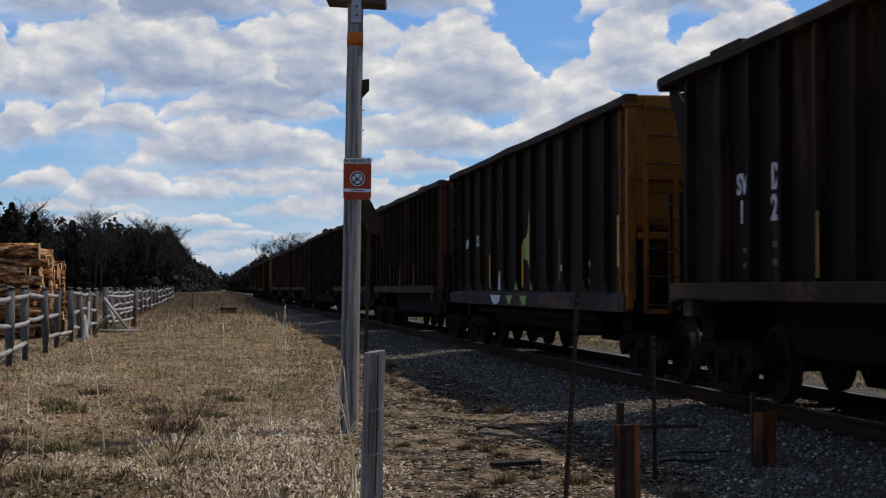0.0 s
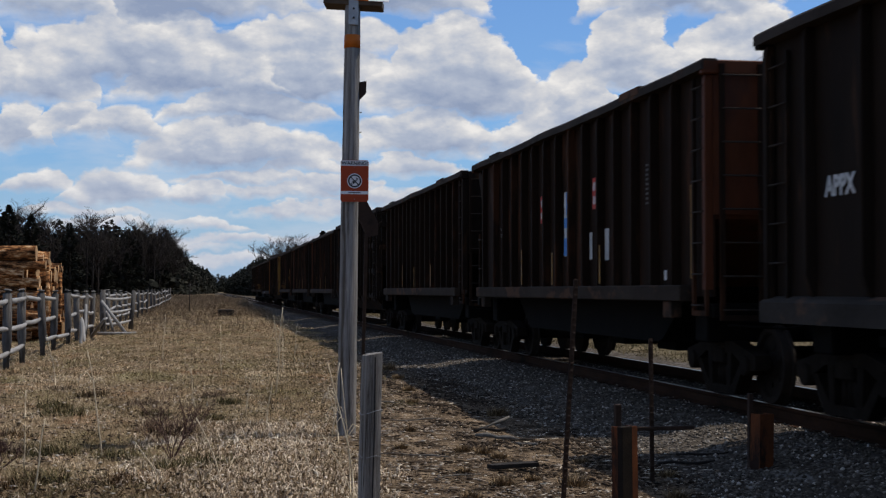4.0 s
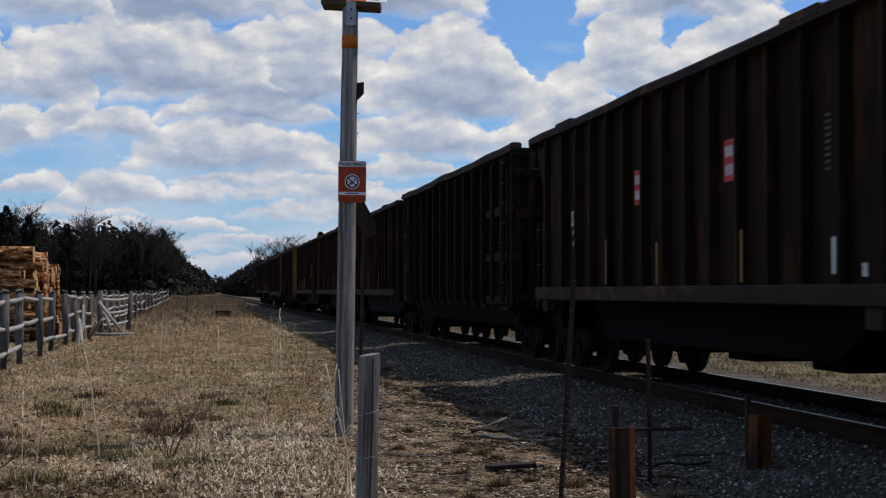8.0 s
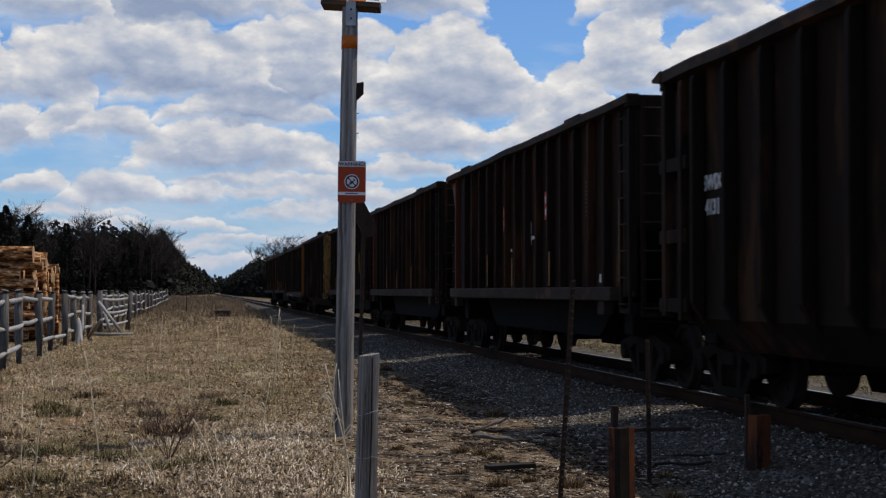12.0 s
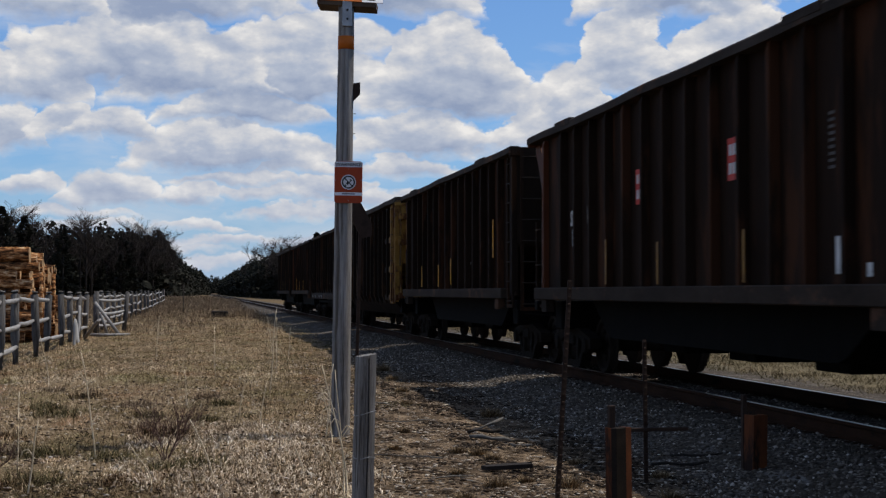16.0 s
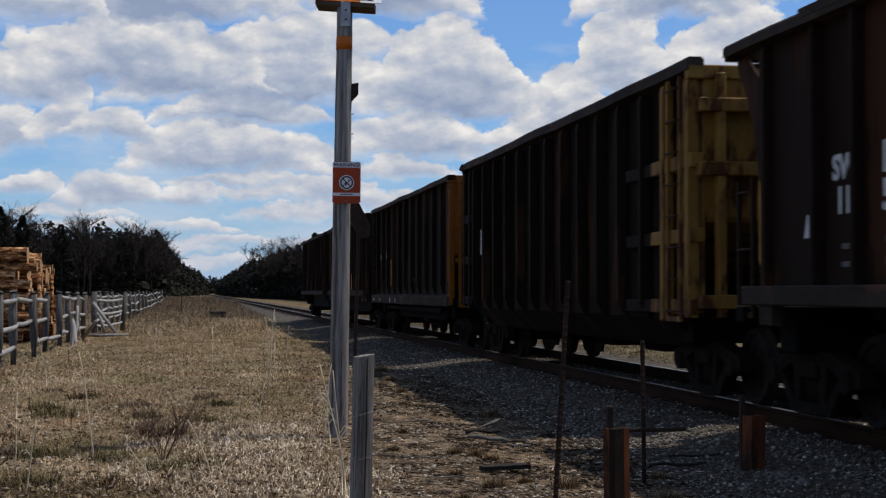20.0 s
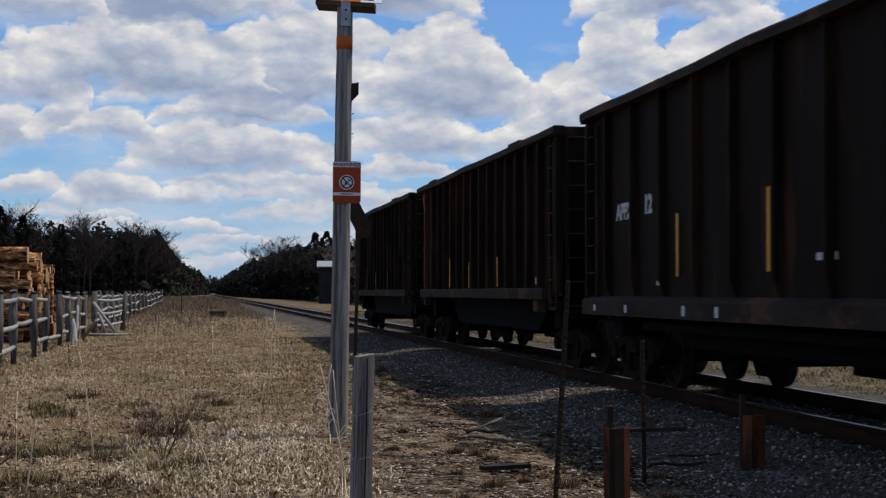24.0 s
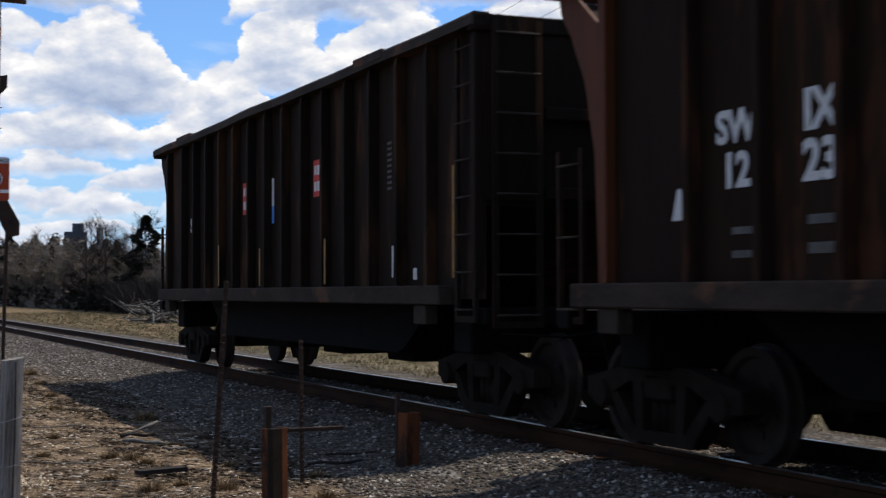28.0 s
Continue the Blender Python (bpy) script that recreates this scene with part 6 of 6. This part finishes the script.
def make_grass():
    rng = np.random.RandomState(4)
    R = lambda n, a, b: a + (b - a) * rng.rand(n)
    left = lambda y: -0.16 * y - 0.8
    right = lambda y: 1.55 + 0.065 * (np.minimum(y, 60) - 12) + 0.5
    patch = lambda p, s, o: 0.5 + 0.5 * np.sin(p[:, 0] * s + o + 1.7 * np.sin(p[:, 1] * s * 0.6)) * np.sin(p[:, 1] * s * 0.8 + o * 2)
    wide = lambda p: 0.72 + 0.028 * p[:, 1]

    def ragged(p, inset=0.0):
        edge = soil_side(p[:, 0], p[:, 1]) + inset + 0.22 * np.sin(p[:, 1] * 2.1) * np.sin(p[:, 0] * 3.3 + p[:, 1]) + 0.2 * np.sin(p[:, 1] * 0.9)
        return p[edge < 0.18 * rng.normal(size=len(p)) - 0.05]

    def clumped(p, each, spread):
        return np.repeat(p, each, 0) + rng.normal(size=(len(p) * each, 2)) * spread

    # short matted growth near by
    p = clumped(ragged(scatter(rng, 12500, 10.3, 31.0, left, right, 1.2)), 9, 0.06)
    n, t = len(p), patch(p, 1.9, 0.4)
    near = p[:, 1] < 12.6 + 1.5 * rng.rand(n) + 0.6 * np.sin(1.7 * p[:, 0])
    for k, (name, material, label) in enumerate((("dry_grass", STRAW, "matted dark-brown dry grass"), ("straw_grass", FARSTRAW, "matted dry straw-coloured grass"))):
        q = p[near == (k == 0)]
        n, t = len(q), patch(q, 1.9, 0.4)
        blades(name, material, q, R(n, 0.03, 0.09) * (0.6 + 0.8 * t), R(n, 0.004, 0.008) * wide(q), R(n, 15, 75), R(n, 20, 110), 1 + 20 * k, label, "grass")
    # the field farther out
    p = clumped(ragged(scatter(rng, 14000, 27.0, 95.0, left, right, 1.5)), 6, 0.13)
    n = len(p)
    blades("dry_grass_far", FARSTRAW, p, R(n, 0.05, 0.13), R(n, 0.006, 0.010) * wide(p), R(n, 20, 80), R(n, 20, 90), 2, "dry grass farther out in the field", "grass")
    p = clumped(scatter(rng, 8000, 90.0, 240.0, lambda y: -0.16 * y, lambda y: 4.2 + 0 * y, 1.2), 4, 0.25)
    n = len(p)
    blades("field_grass", TUFT, p, R(n, 0.08, 0.26), R(n, 0.03, 0.06), R(n, 30, 80), R(n, 10, 70), 9, "rough dry grass at the far end of the field", "grass")
    # knee-high brown weeds that thicken towards the far end
    p = clumped(scatter(rng, 6500, 52.0, 230.0, lambda y: -0.13 * y, lambda y: 3.0 + 0.012 * y, 0.8), 5, 0.22)
    p = p[patch(p, 0.35, 0.9) + 0.006 * p[:, 1] - 0.45 > 0.9 * rng.rand(len(p))]
    n = len(p)
    blades("brown_weeds", WEEDS, p, R(n, 0.14, 0.34) + 0.0016 * p[:, 1], R(n, 0.008, 0.014) * (0.6 + 0.012 * p[:, 1]), R(n, 0, 35), R(n, 0, 60), 12, "brown dead weeds at the far end of the field", "weeds")
    # olive patches, and the darker growth along the edge of the soil
    p = clumped(ragged(scatter(rng, 5200, 10.3, 50.0, left, right, 1.3)), 9, 0.08)
    p = p[patch(p, 1.1, 2.0) + 0.30 * (p[:, 1] < 13.5) * (p[:, 0] < 0.1) > 0.55]
    q = clumped(scatter(rng, 1500, 19.0, 52.0, lambda y: right(y) - 1.9, lambda y: right(y) + 0.3, 1.2), 8, 0.09)
    q = q[patch(q, 1.3, 0.7) > 0.45]
    p = np.concatenate([p, q])
    n = len(p)
    blades("green_grass", OLIVE, p, R(n, 0.05, 0.13), R(n, 0.004, 0.007) * wide(p), R(n, 20, 75), R(n, 30, 120), 3, "patches of short olive-green grass", "grass")
    # bleached curls lying over one another
    p = ragged(scatter(rng, 30000, 10.6, 18.0, lambda y: -0.75 + 0 * y, right, 1.1))
    p = p[(patch(p, 2.6, 1.1) + 0.25 * np.exp(-((p[:, 0] - 0.5) / 0.7) ** 2)) * rng.rand(len(p)) > 0.22]
    n = len(p)
    blades("bleached_grass", PALE, p, R(n, 0.08, 0.18), R(n, 0.006, 0.012), R(n, 0, 70), R(n, 60, 190), 7, "bleached grass blades lying in curls", "grass")
    p = ragged(scatter(rng, 12000, 10.4, 40.0, left, right, 1.3))
    n = len(p)
    blades("pale_blades", PALE, p, R(n, 0.05, 0.12), R(n, 0.004, 0.008) * wide(p), R(n, 10, 85), R(n, 20, 120), 8, "single pale blades among darker grass", "grass")
    # standing thin stems
    p = ragged(scatter(rng, 2600, 10.4, 60.0, left, right, 1.2), 0.15)
    n = len(p)
    blades("grass_stems", STRAW, p, 0.16 + 0.30 * rng.rand(n) ** 2, np.full(n, 0.0035) * wide(p), R(n, 0, 18), R(n, 0, 35), 4, "thin standing dry grass stems", "grass")
    # the verge beyond the track
    p = clumped(scatter(rng, 15000, 12.0, 120.0, lambda y: 10.4 + 0 * y, lambda y: 15.0 + 0.09 * y, 1.4), 6, 0.10)
    n = len(p)
    blades("verge_grass", VERGE, p, R(n, 0.05, 0.20), R(n, 0.008, 0.014) * (0.6 + 0.02 * p[:, 1]), R(n, 15, 75), R(n, 20, 90), 6, "dull dry grass beyond the track", "grass")


make_grass()


def make_tufts():
    """Round tufts that one could count, on the bare soil and in the grass."""
    rng = np.random.RandomState(8)
    spots = [(2.29, 16.3, 1.0), (2.59, 14.6, 1.1), (2.73, 14.2, 1.2), (2.80, 13.8, 1.0), (2.30, 12.85, 0.9), (2.47, 12.05, 1.4), (2.77, 12.26, 0.9), (2.94, 11.5, 1.5), (3.75, 18.6, 1.8), (3.7, 29.5, 2.2),
             (2.9, 20.4, 1.1), (3.2, 23.0, 1.3), (2.1, 18.2, 1.2), (3.45, 26.0, 1.5), (2.5, 22.4, 1.0), (2.0, 14.9, 0.8), (3.5, 13.4, 0.9), (3.95, 12.2, 1.0), (2.05, 11.2, 1.0), (3.6, 10.9, 1.2)]
    for k, (x, y, size) in enumerate(spots):
        n = 260
        base = np.clip(rng.normal(size=(n, 2)), -1.7, 1.7) * 0.036 * size
        a, lean = np.arctan2(base[:, 1], base[:, 0]) + rng.normal(size=n) * 0.5, np.radians(5 + 55 * rng.rand(n))
        h = size * (0.04 + 0.055 * rng.rand(n))
        d = np.column_stack([np.cos(a) * np.sin(lean), np.sin(a) * np.sin(lean), np.cos(lean)])
        b = np.column_stack([base, np.full(n, -0.01)])
        s = np.column_stack([np.sin(a), -np.cos(a), np.zeros(n)]) * 0.0022
        s = s * (1 + 0.03 * y)
        m = b + d * (h * 0.6)[:, None]
        tip = b + d * h[:, None] + np.column_stack([d[:, :2] * (h * 0.3)[:, None], -0.15 * h * np.sin(lean)])
        vs = np.stack([b - s, b + s, m + s, m - s, tip], 1).reshape(-1, 3)
        i = np.arange(n)[:, None] * 5
        fs = np.concatenate([i + np.array([[0, 1, 2]]), i + np.array([[0, 2, 3]]), i + np.array([[3, 2, 4]])], 1).reshape(-1, 3)
        t = new("grass_tuft", fast_mesh("grass_tuft", vs, fs, TUFT))
        t.matrix_basis = pose(x, y, float(ground_z(x, y)))
        tagged(t, "small rounded brown grass tuft on bare soil", "grass tuft", "tufts on the soil")
    for k in range(24):
        x, y = ((-0.82, 14.4), (-0.22, 13.2), (-0.63, 12.3), (-1.87, 15.2), (0.05, 13.4), (-1.35, 12.8))[k] if k < 6 else (rng.uniform(-2.6, 0.9), rng.uniform(11.5, 24.0))
        n, size = 560, rng.uniform(0.7, 1.2)
        a, lean = rng.rand(n) * 2 * np.pi, np.radians(15 + 65 * rng.rand(n))
        base = np.clip(rng.normal(size=(n, 2)), -1.5, 1.5) * 0.13 * size
        h = size * (0.05 + 0.13 * rng.rand(n))
        d = np.column_stack([np.cos(a) * np.sin(lean), np.sin(a) * np.sin(lean), np.cos(lean)])
        b = np.column_stack([base, np.full(n, -0.01)])
        s = np.column_stack([np.sin(a), -np.cos(a), np.zeros(n)]) * 0.0022 * (1 + 0.03 * y)
        m = b + d * (h * 0.6)[:, None]
        tip = b + d * h[:, None] + np.column_stack([d[:, :2] * (h * 0.4)[:, None], -0.25 * h * np.sin(lean)])
        vs = np.stack([b - s, b + s, m + s, m - s, tip], 1).reshape(-1, 3)
        i = np.arange(n)[:, None] * 5
        fs = np.concatenate([i + np.array([[0, 1, 2]]), i + np.array([[0, 2, 3]]), i + np.array([[3, 2, 4]])], 1).reshape(-1, 3)
        t = new("grass_tuft", fast_mesh("grass_tuft", vs, fs, (OLIVE, OLIVE, STRAW, WEEDS)[k % 4]))
        t.matrix_basis = pose(x, y, float(ground_z(x, y)))
        tagged(t, ("olive green grass tuft among dry grass", "olive green grass tuft among dry grass", "dark straw grass tuft in the field", "brown weed tuft in the field")[k % 4], "grass tuft", "tufts in the field")


make_tufts()


def make_stones():
    """Crushed stone, twigs and chips: real pieces where the camera is near."""
    rng = np.random.RandomState(14)
    ico = [(0, 0, 1), (0.87, 0, 0.35), (-0.42, 0.8, 0.3), (-0.5, -0.75, 0.35), (0.5, 0.7, -0.4), (-0.85, 0.05, -0.4), (0.4, -0.75, -0.35), (0.05, 0, -0.9)]
    tri = [(0, 1, 2), (0, 2, 3), (0, 3, 1), (1, 4, 2), (2, 5, 3), (3, 6, 1), (1, 6, 4), (2, 4, 5), (3, 5, 6), (4, 7, 5), (5, 7, 6), (6, 7, 4)]
    ico, tri = np.array(ico), np.array(tri)

    def pile(name, p, size, material, label, category, flat=0.7, lift=0.25, long=None):
        n = len(p)
        a = rng.rand(n) * 2 * np.pi
        s = np.stack([size * rng.uniform(0.7, 1.4, n) * (long if long is not None else 1.0), size * rng.uniform(0.7, 1.2, n), size * flat * rng.uniform(0.6, 1.2, n)], 1)
        v = ico[None] * s[:, None, :] * rng.uniform(0.8, 1.2, (n, 8, 1))
        ca, sa = np.cos(a)[:, None], np.sin(a)[:, None]
        v = np.stack([v[:, :, 0] * ca - v[:, :, 1] * sa, v[:, :, 0] * sa + v[:, :, 1] * ca, v[:, :, 2]], -1)
        z = ground_z(p[:, 0], p[:, 1])
        v += np.column_stack([p, z + size * lift])[:, None, :]
        f = (tri[None] + (np.arange(n) * 8)[:, None, None]).reshape(-1, 3)
        tagged(new(name, fast_mesh(name, v.reshape(-1, 3), f, material)), label, category, kind="stuff")

    n = 60000
    y = 7.0 + 45.0 * rng.rand(n) ** 1.7
    x = 3.9 + 5.6 * rng.rand(n) ** 1.25
    keep = (x > 4.25 + 0.5 * np.sin(y * 1.3) * np.sin(y * 0.37) - 0.6 * (rng.rand(n) < 0.15))
    pile("ballast", np.column_stack([x, y])[keep], (0.010 + 0.017 * rng.rand(n) ** 1.5)[keep], STONES, "grey crushed-stone ballast round the ties", "gravel")
    n = 26000
    y = 10.3 + 26 * rng.rand(n) ** 1.4
    x = 1.3 + 0.05 * (y - 12) + 3.2 * rng.rand(n)
    pile("soil_litter", np.column_stack([x, y]), 0.006 + 0.014 * rng.rand(n) ** 2.5, LITTER, "bark chips, leaves and small stones on bare soil", "litter", 0.35, 0.1, 1.6)
    n = 5200
    y = 11.5 + 18 * rng.rand(n) ** 1.1
    x = 2.6 + 0.03 * (y - 12) + 1.5 * rng.rand(n)
    keep = np.sin(x * 4.1 + y) * np.sin(y * 1.7) + 0.5 * np.sin(y * 0.6) > -0.1
    pile("humus_clods", np.column_stack([x, y])[keep], (0.012 + 0.022 * rng.rand(n) ** 2)[keep], HUMUS, "dark clods of humus and bark along the ballast", "clods", 0.6, 0.2, 1.4)
    n = 2200
    y = 10.3 + 24 * rng.rand(n) ** 1.3
    x = 1.0 + 0.05 * (y - 12) + 3.0 * rng.rand(n)
    pile("twigs", np.column_stack([x, y]), 0.006 + 0.004 * rng.rand(n), LITTER, "pale fallen twigs on bare soil", "twigs", 0.8, 0.4, 4.0 + 7.0 * rng.rand(n))
    n = 5000
    y = 10.3 + 24 * rng.rand(n) ** 1.3
    x = -0.16 * y + (1.9 + 0.2 * y) * rng.rand(n)
    pile("leaf_litter", np.column_stack([x, y]), 0.012 + 0.014 * rng.rand(n), LITTER, "curled brown leaves in the grass", "leaves", 0.4, 1.2, 1.4)


make_stones()


# ---- single plants and pieces near the camera ----
def make_stalks():
    """Each: foot x, y, height, how far the top leans to the side, thickness."""
    rng = random.Random(41)
    spots = [(-0.93, 14.3, 1.05, -0.16, 1.0), (-1.32, 12.1, 0.62, 0.10, 0.9), (-1.72, 12.6, 0.75, -0.22, 1.0), (1.10, 10.8, 1.10, -0.17, 0.9), (1.085, 10.9, 1.05, -0.06, 0.7), (1.12, 11.0, 0.55, -0.24, 0.7),
             (1.32, 15.3, 0.85, 0.10, 1.0), (1.36, 14.9, 0.62, -0.10, 0.9), (1.10, 22.5, 1.35, 0.12, 1.2), (0.35, 27.0, 0.95, -0.05, 1.1), (-0.9, 34.0, 1.05, 0.07, 1.3), (-1.55, 13.4, 0.72, 0.02, 0.9),
             (0.95, 13.0, 0.42, -0.18, 0.8), (0.55, 19.0, 0.60, 0.09, 0.9), (-2.3, 24.0, 0.9, -0.12, 1.1), (1.55, 29.0, 1.1, 0.0, 1.2), (0.15, 12.3, 0.55, -0.20, 0.9), (-0.35, 12.0, 0.38, -0.16, 0.8),
             (0.72, 16.8, 0.55, 0.06, 0.9), (-0.1, 20.5, 0.55, -0.08, 0.9), (2.0, 33.0, 0.9, 0.1, 1.3), (1.9, 38.0, 1.0, -0.1, 1.3)]
    for x, y, h, lean, thick in spots:
        s = thing("grass_stalk", "tall dry stalk standing in the grass", "dry stalk", "tall dry stalks", pose(x, y, float(ground_z(x, y)) - 0.02, rng.uniform(-4, 4), 0, 0))
        w = thick * 0.0078
        sway = rng.uniform(-0.02, 0.02)
        at = lambda u: Vector((lean * u ** 1.5 + sway * math.sin(5 * u), 0, h * u))
        one("stem", lambda bm: tube(bm, [at(k / 7) for k in range(8)], [w * (1 - 0.06 * k) for k in range(8)], 6), STALK, s)
        for k in range(3):
            u, side, reach = rng.uniform(0.25, 0.9), rng.choice((-1, 1)), rng.uniform(0.05, 0.13) * min(1.0, h)
            p = at(u)
            one("leaf", lambda bm: tube(bm, [p, p + Vector((side * reach * 0.5, 0.01, reach * 0.7)), p + Vector((side * reach, 0.02, reach * 0.5)), p + Vector((side * reach * 1.3, 0.02, -reach * 0.2))], [w * 0.6, w * 0.7, w * 0.5, w * 0.2], 4), STALK, s)


make_stalks()


def make_shrubs():
    for x, y, size, seed in ((-0.29, 14.3, 0.85, 1), (-1.75, 13.2, 0.45, 2), (1.95, 19.5, 0.22, 3)):
        rng = random.Random(seed)
        s = thing("bare_shrub", "small leafless brown shrub in the grass", "shrub", "bare shrubs", pose(x, y, float(ground_z(x, y)) - 0.02))
        def stems(bm):
            def grow(p, d, length, r, level):
                q = p + d * length
                tube(bm, [p, (p + q) / 2 + Vector((rng.uniform(-0.01, 0.01), rng.uniform(-0.01, 0.01), 0)), q], [r, r * 0.85, r * 0.6], 5, False)
                if level:
                    for _ in range(3):
                        e = (d + Vector((rng.uniform(-0.7, 0.7), rng.uniform(-0.7, 0.7), rng.uniform(0.0, 0.35)))).normalized()
                        grow(p + d * length * rng.uniform(0.5, 1.0), e, length * rng.uniform(0.55, 0.8), r * 0.62, level - 1)
            for k in range(7):
                a = rng.uniform(0, 6.28)
                w = rng.uniform(0.3, 1.0)
                grow(Vector((0, 0, 0)), Vector((w * math.cos(a), w * math.sin(a), 1)).normalized(), size * 0.36, 0.0055, 4)
        one("stem_tangle", stems, SHRUB, s)


make_shrubs()


def make_dead_wood():
    rng = random.Random(51)
    def chunk(length, r, seed):
        g = random.Random(seed)
        return lambda bm: tube(bm, [(length * (k / 4 - 0.5), g.uniform(-0.03, 0.03), g.uniform(-0.01, 0.02)) for k in range(5)], [0.7 * r * g.uniform(0.3, 1.0) for _ in range(5)], 7)
    for x, y, z, length, r, rz, ry, mat, label in (
            (3.32, 16.6, 0.07, 0.42, 0.045, 18, -14, DEADWOOD, "grey weathered branch stub lying on the soil"),
            (3.20, 16.3, 0.03, 0.36, 0.035, -8, 0, BARKCHIP, "dark rotten bark piece lying on the soil"),
            (3.10, 15.35, 0.04, 0.48, 0.042, -12, 4, DEADWOOD, "grey weathered branch stub lying on the soil"),
            (3.30, 15.1, 0.03, 0.34, 0.030, 20, 0, BARKCHIP, "dark rotten bark piece lying on the soil"),
            (3.28, 14.7, 0.03, 0.24, 0.028, -40, 0, DEADWOOD, "pale broken branch piece on the soil"),
            (4.35, 12.9, 0.03, 0.55, 0.025, 5, 0, BARKCHIP, "dark rotten bark piece lying on the gravel"),
            (4.75, 13.6, 0.03, 0.50, 0.022, -15, 0, BARKCHIP, "dark rotten bark piece lying on the gravel"),
            (2.15, 12.4, 0.02, 0.5, 0.014, 30, 0, DEADWOOD, "pale broken branch piece on the soil"),
            (2.0, 14.0, 0.02, 0.7, 0.012, -20, 0, DEADWOOD, "pale broken branch piece on the soil"),
            (2.55, 17.8, 0.02, 0.6, 0.015, 8, 0, DEADWOOD, "pale broken branch piece on the soil"),
            (2.3, 20.5, 0.03, 0.8, 0.02, -5, 0, DEADWOOD, "pale broken branch piece on the soil")):
        w = thing("dead_branch", label, "dead wood", "dead wood on the soil", pose(x, y, z, 0, ry, rz))
        one("wood", chunk(length, r, x * 10 + y), mat, w)
    plank = thing("old_plank", "short dark rotten plank end lying on the soil", "plank", at=pose(2.80, 13.05, 0.035, 4, -3, -4))
    one("plank_board", lambda bm: prism(bm, [(-0.22, -0.05), (0.20, -0.06), (0.16, 0.02), (0.21, 0.05), (0.05, 0.040), (-0.10, 0.055), (-0.26, 0.02)], "z", -0.030, 0.008), BARKCHIP, plank)


make_dead_wood()


# ---- what moves ----
def motions():
    times = [0.0] + [1.0 * k for k in range(1, 29)]
    spins = [0.1 * k for k in range(281)]
    for front, car, gear in TRAIN:
        walk(car, [(t, pose(TRACK, front + LONG - travelled(t), RAIL_TOP)) for t in times])
        for wheelset, d in gear:
            walk(wheelset, [(t, pose(0, d, WHEEL_R, math.degrees(travelled(t) / WHEEL_R) % 360.0, 0, 0)) for t in spins])


motions()
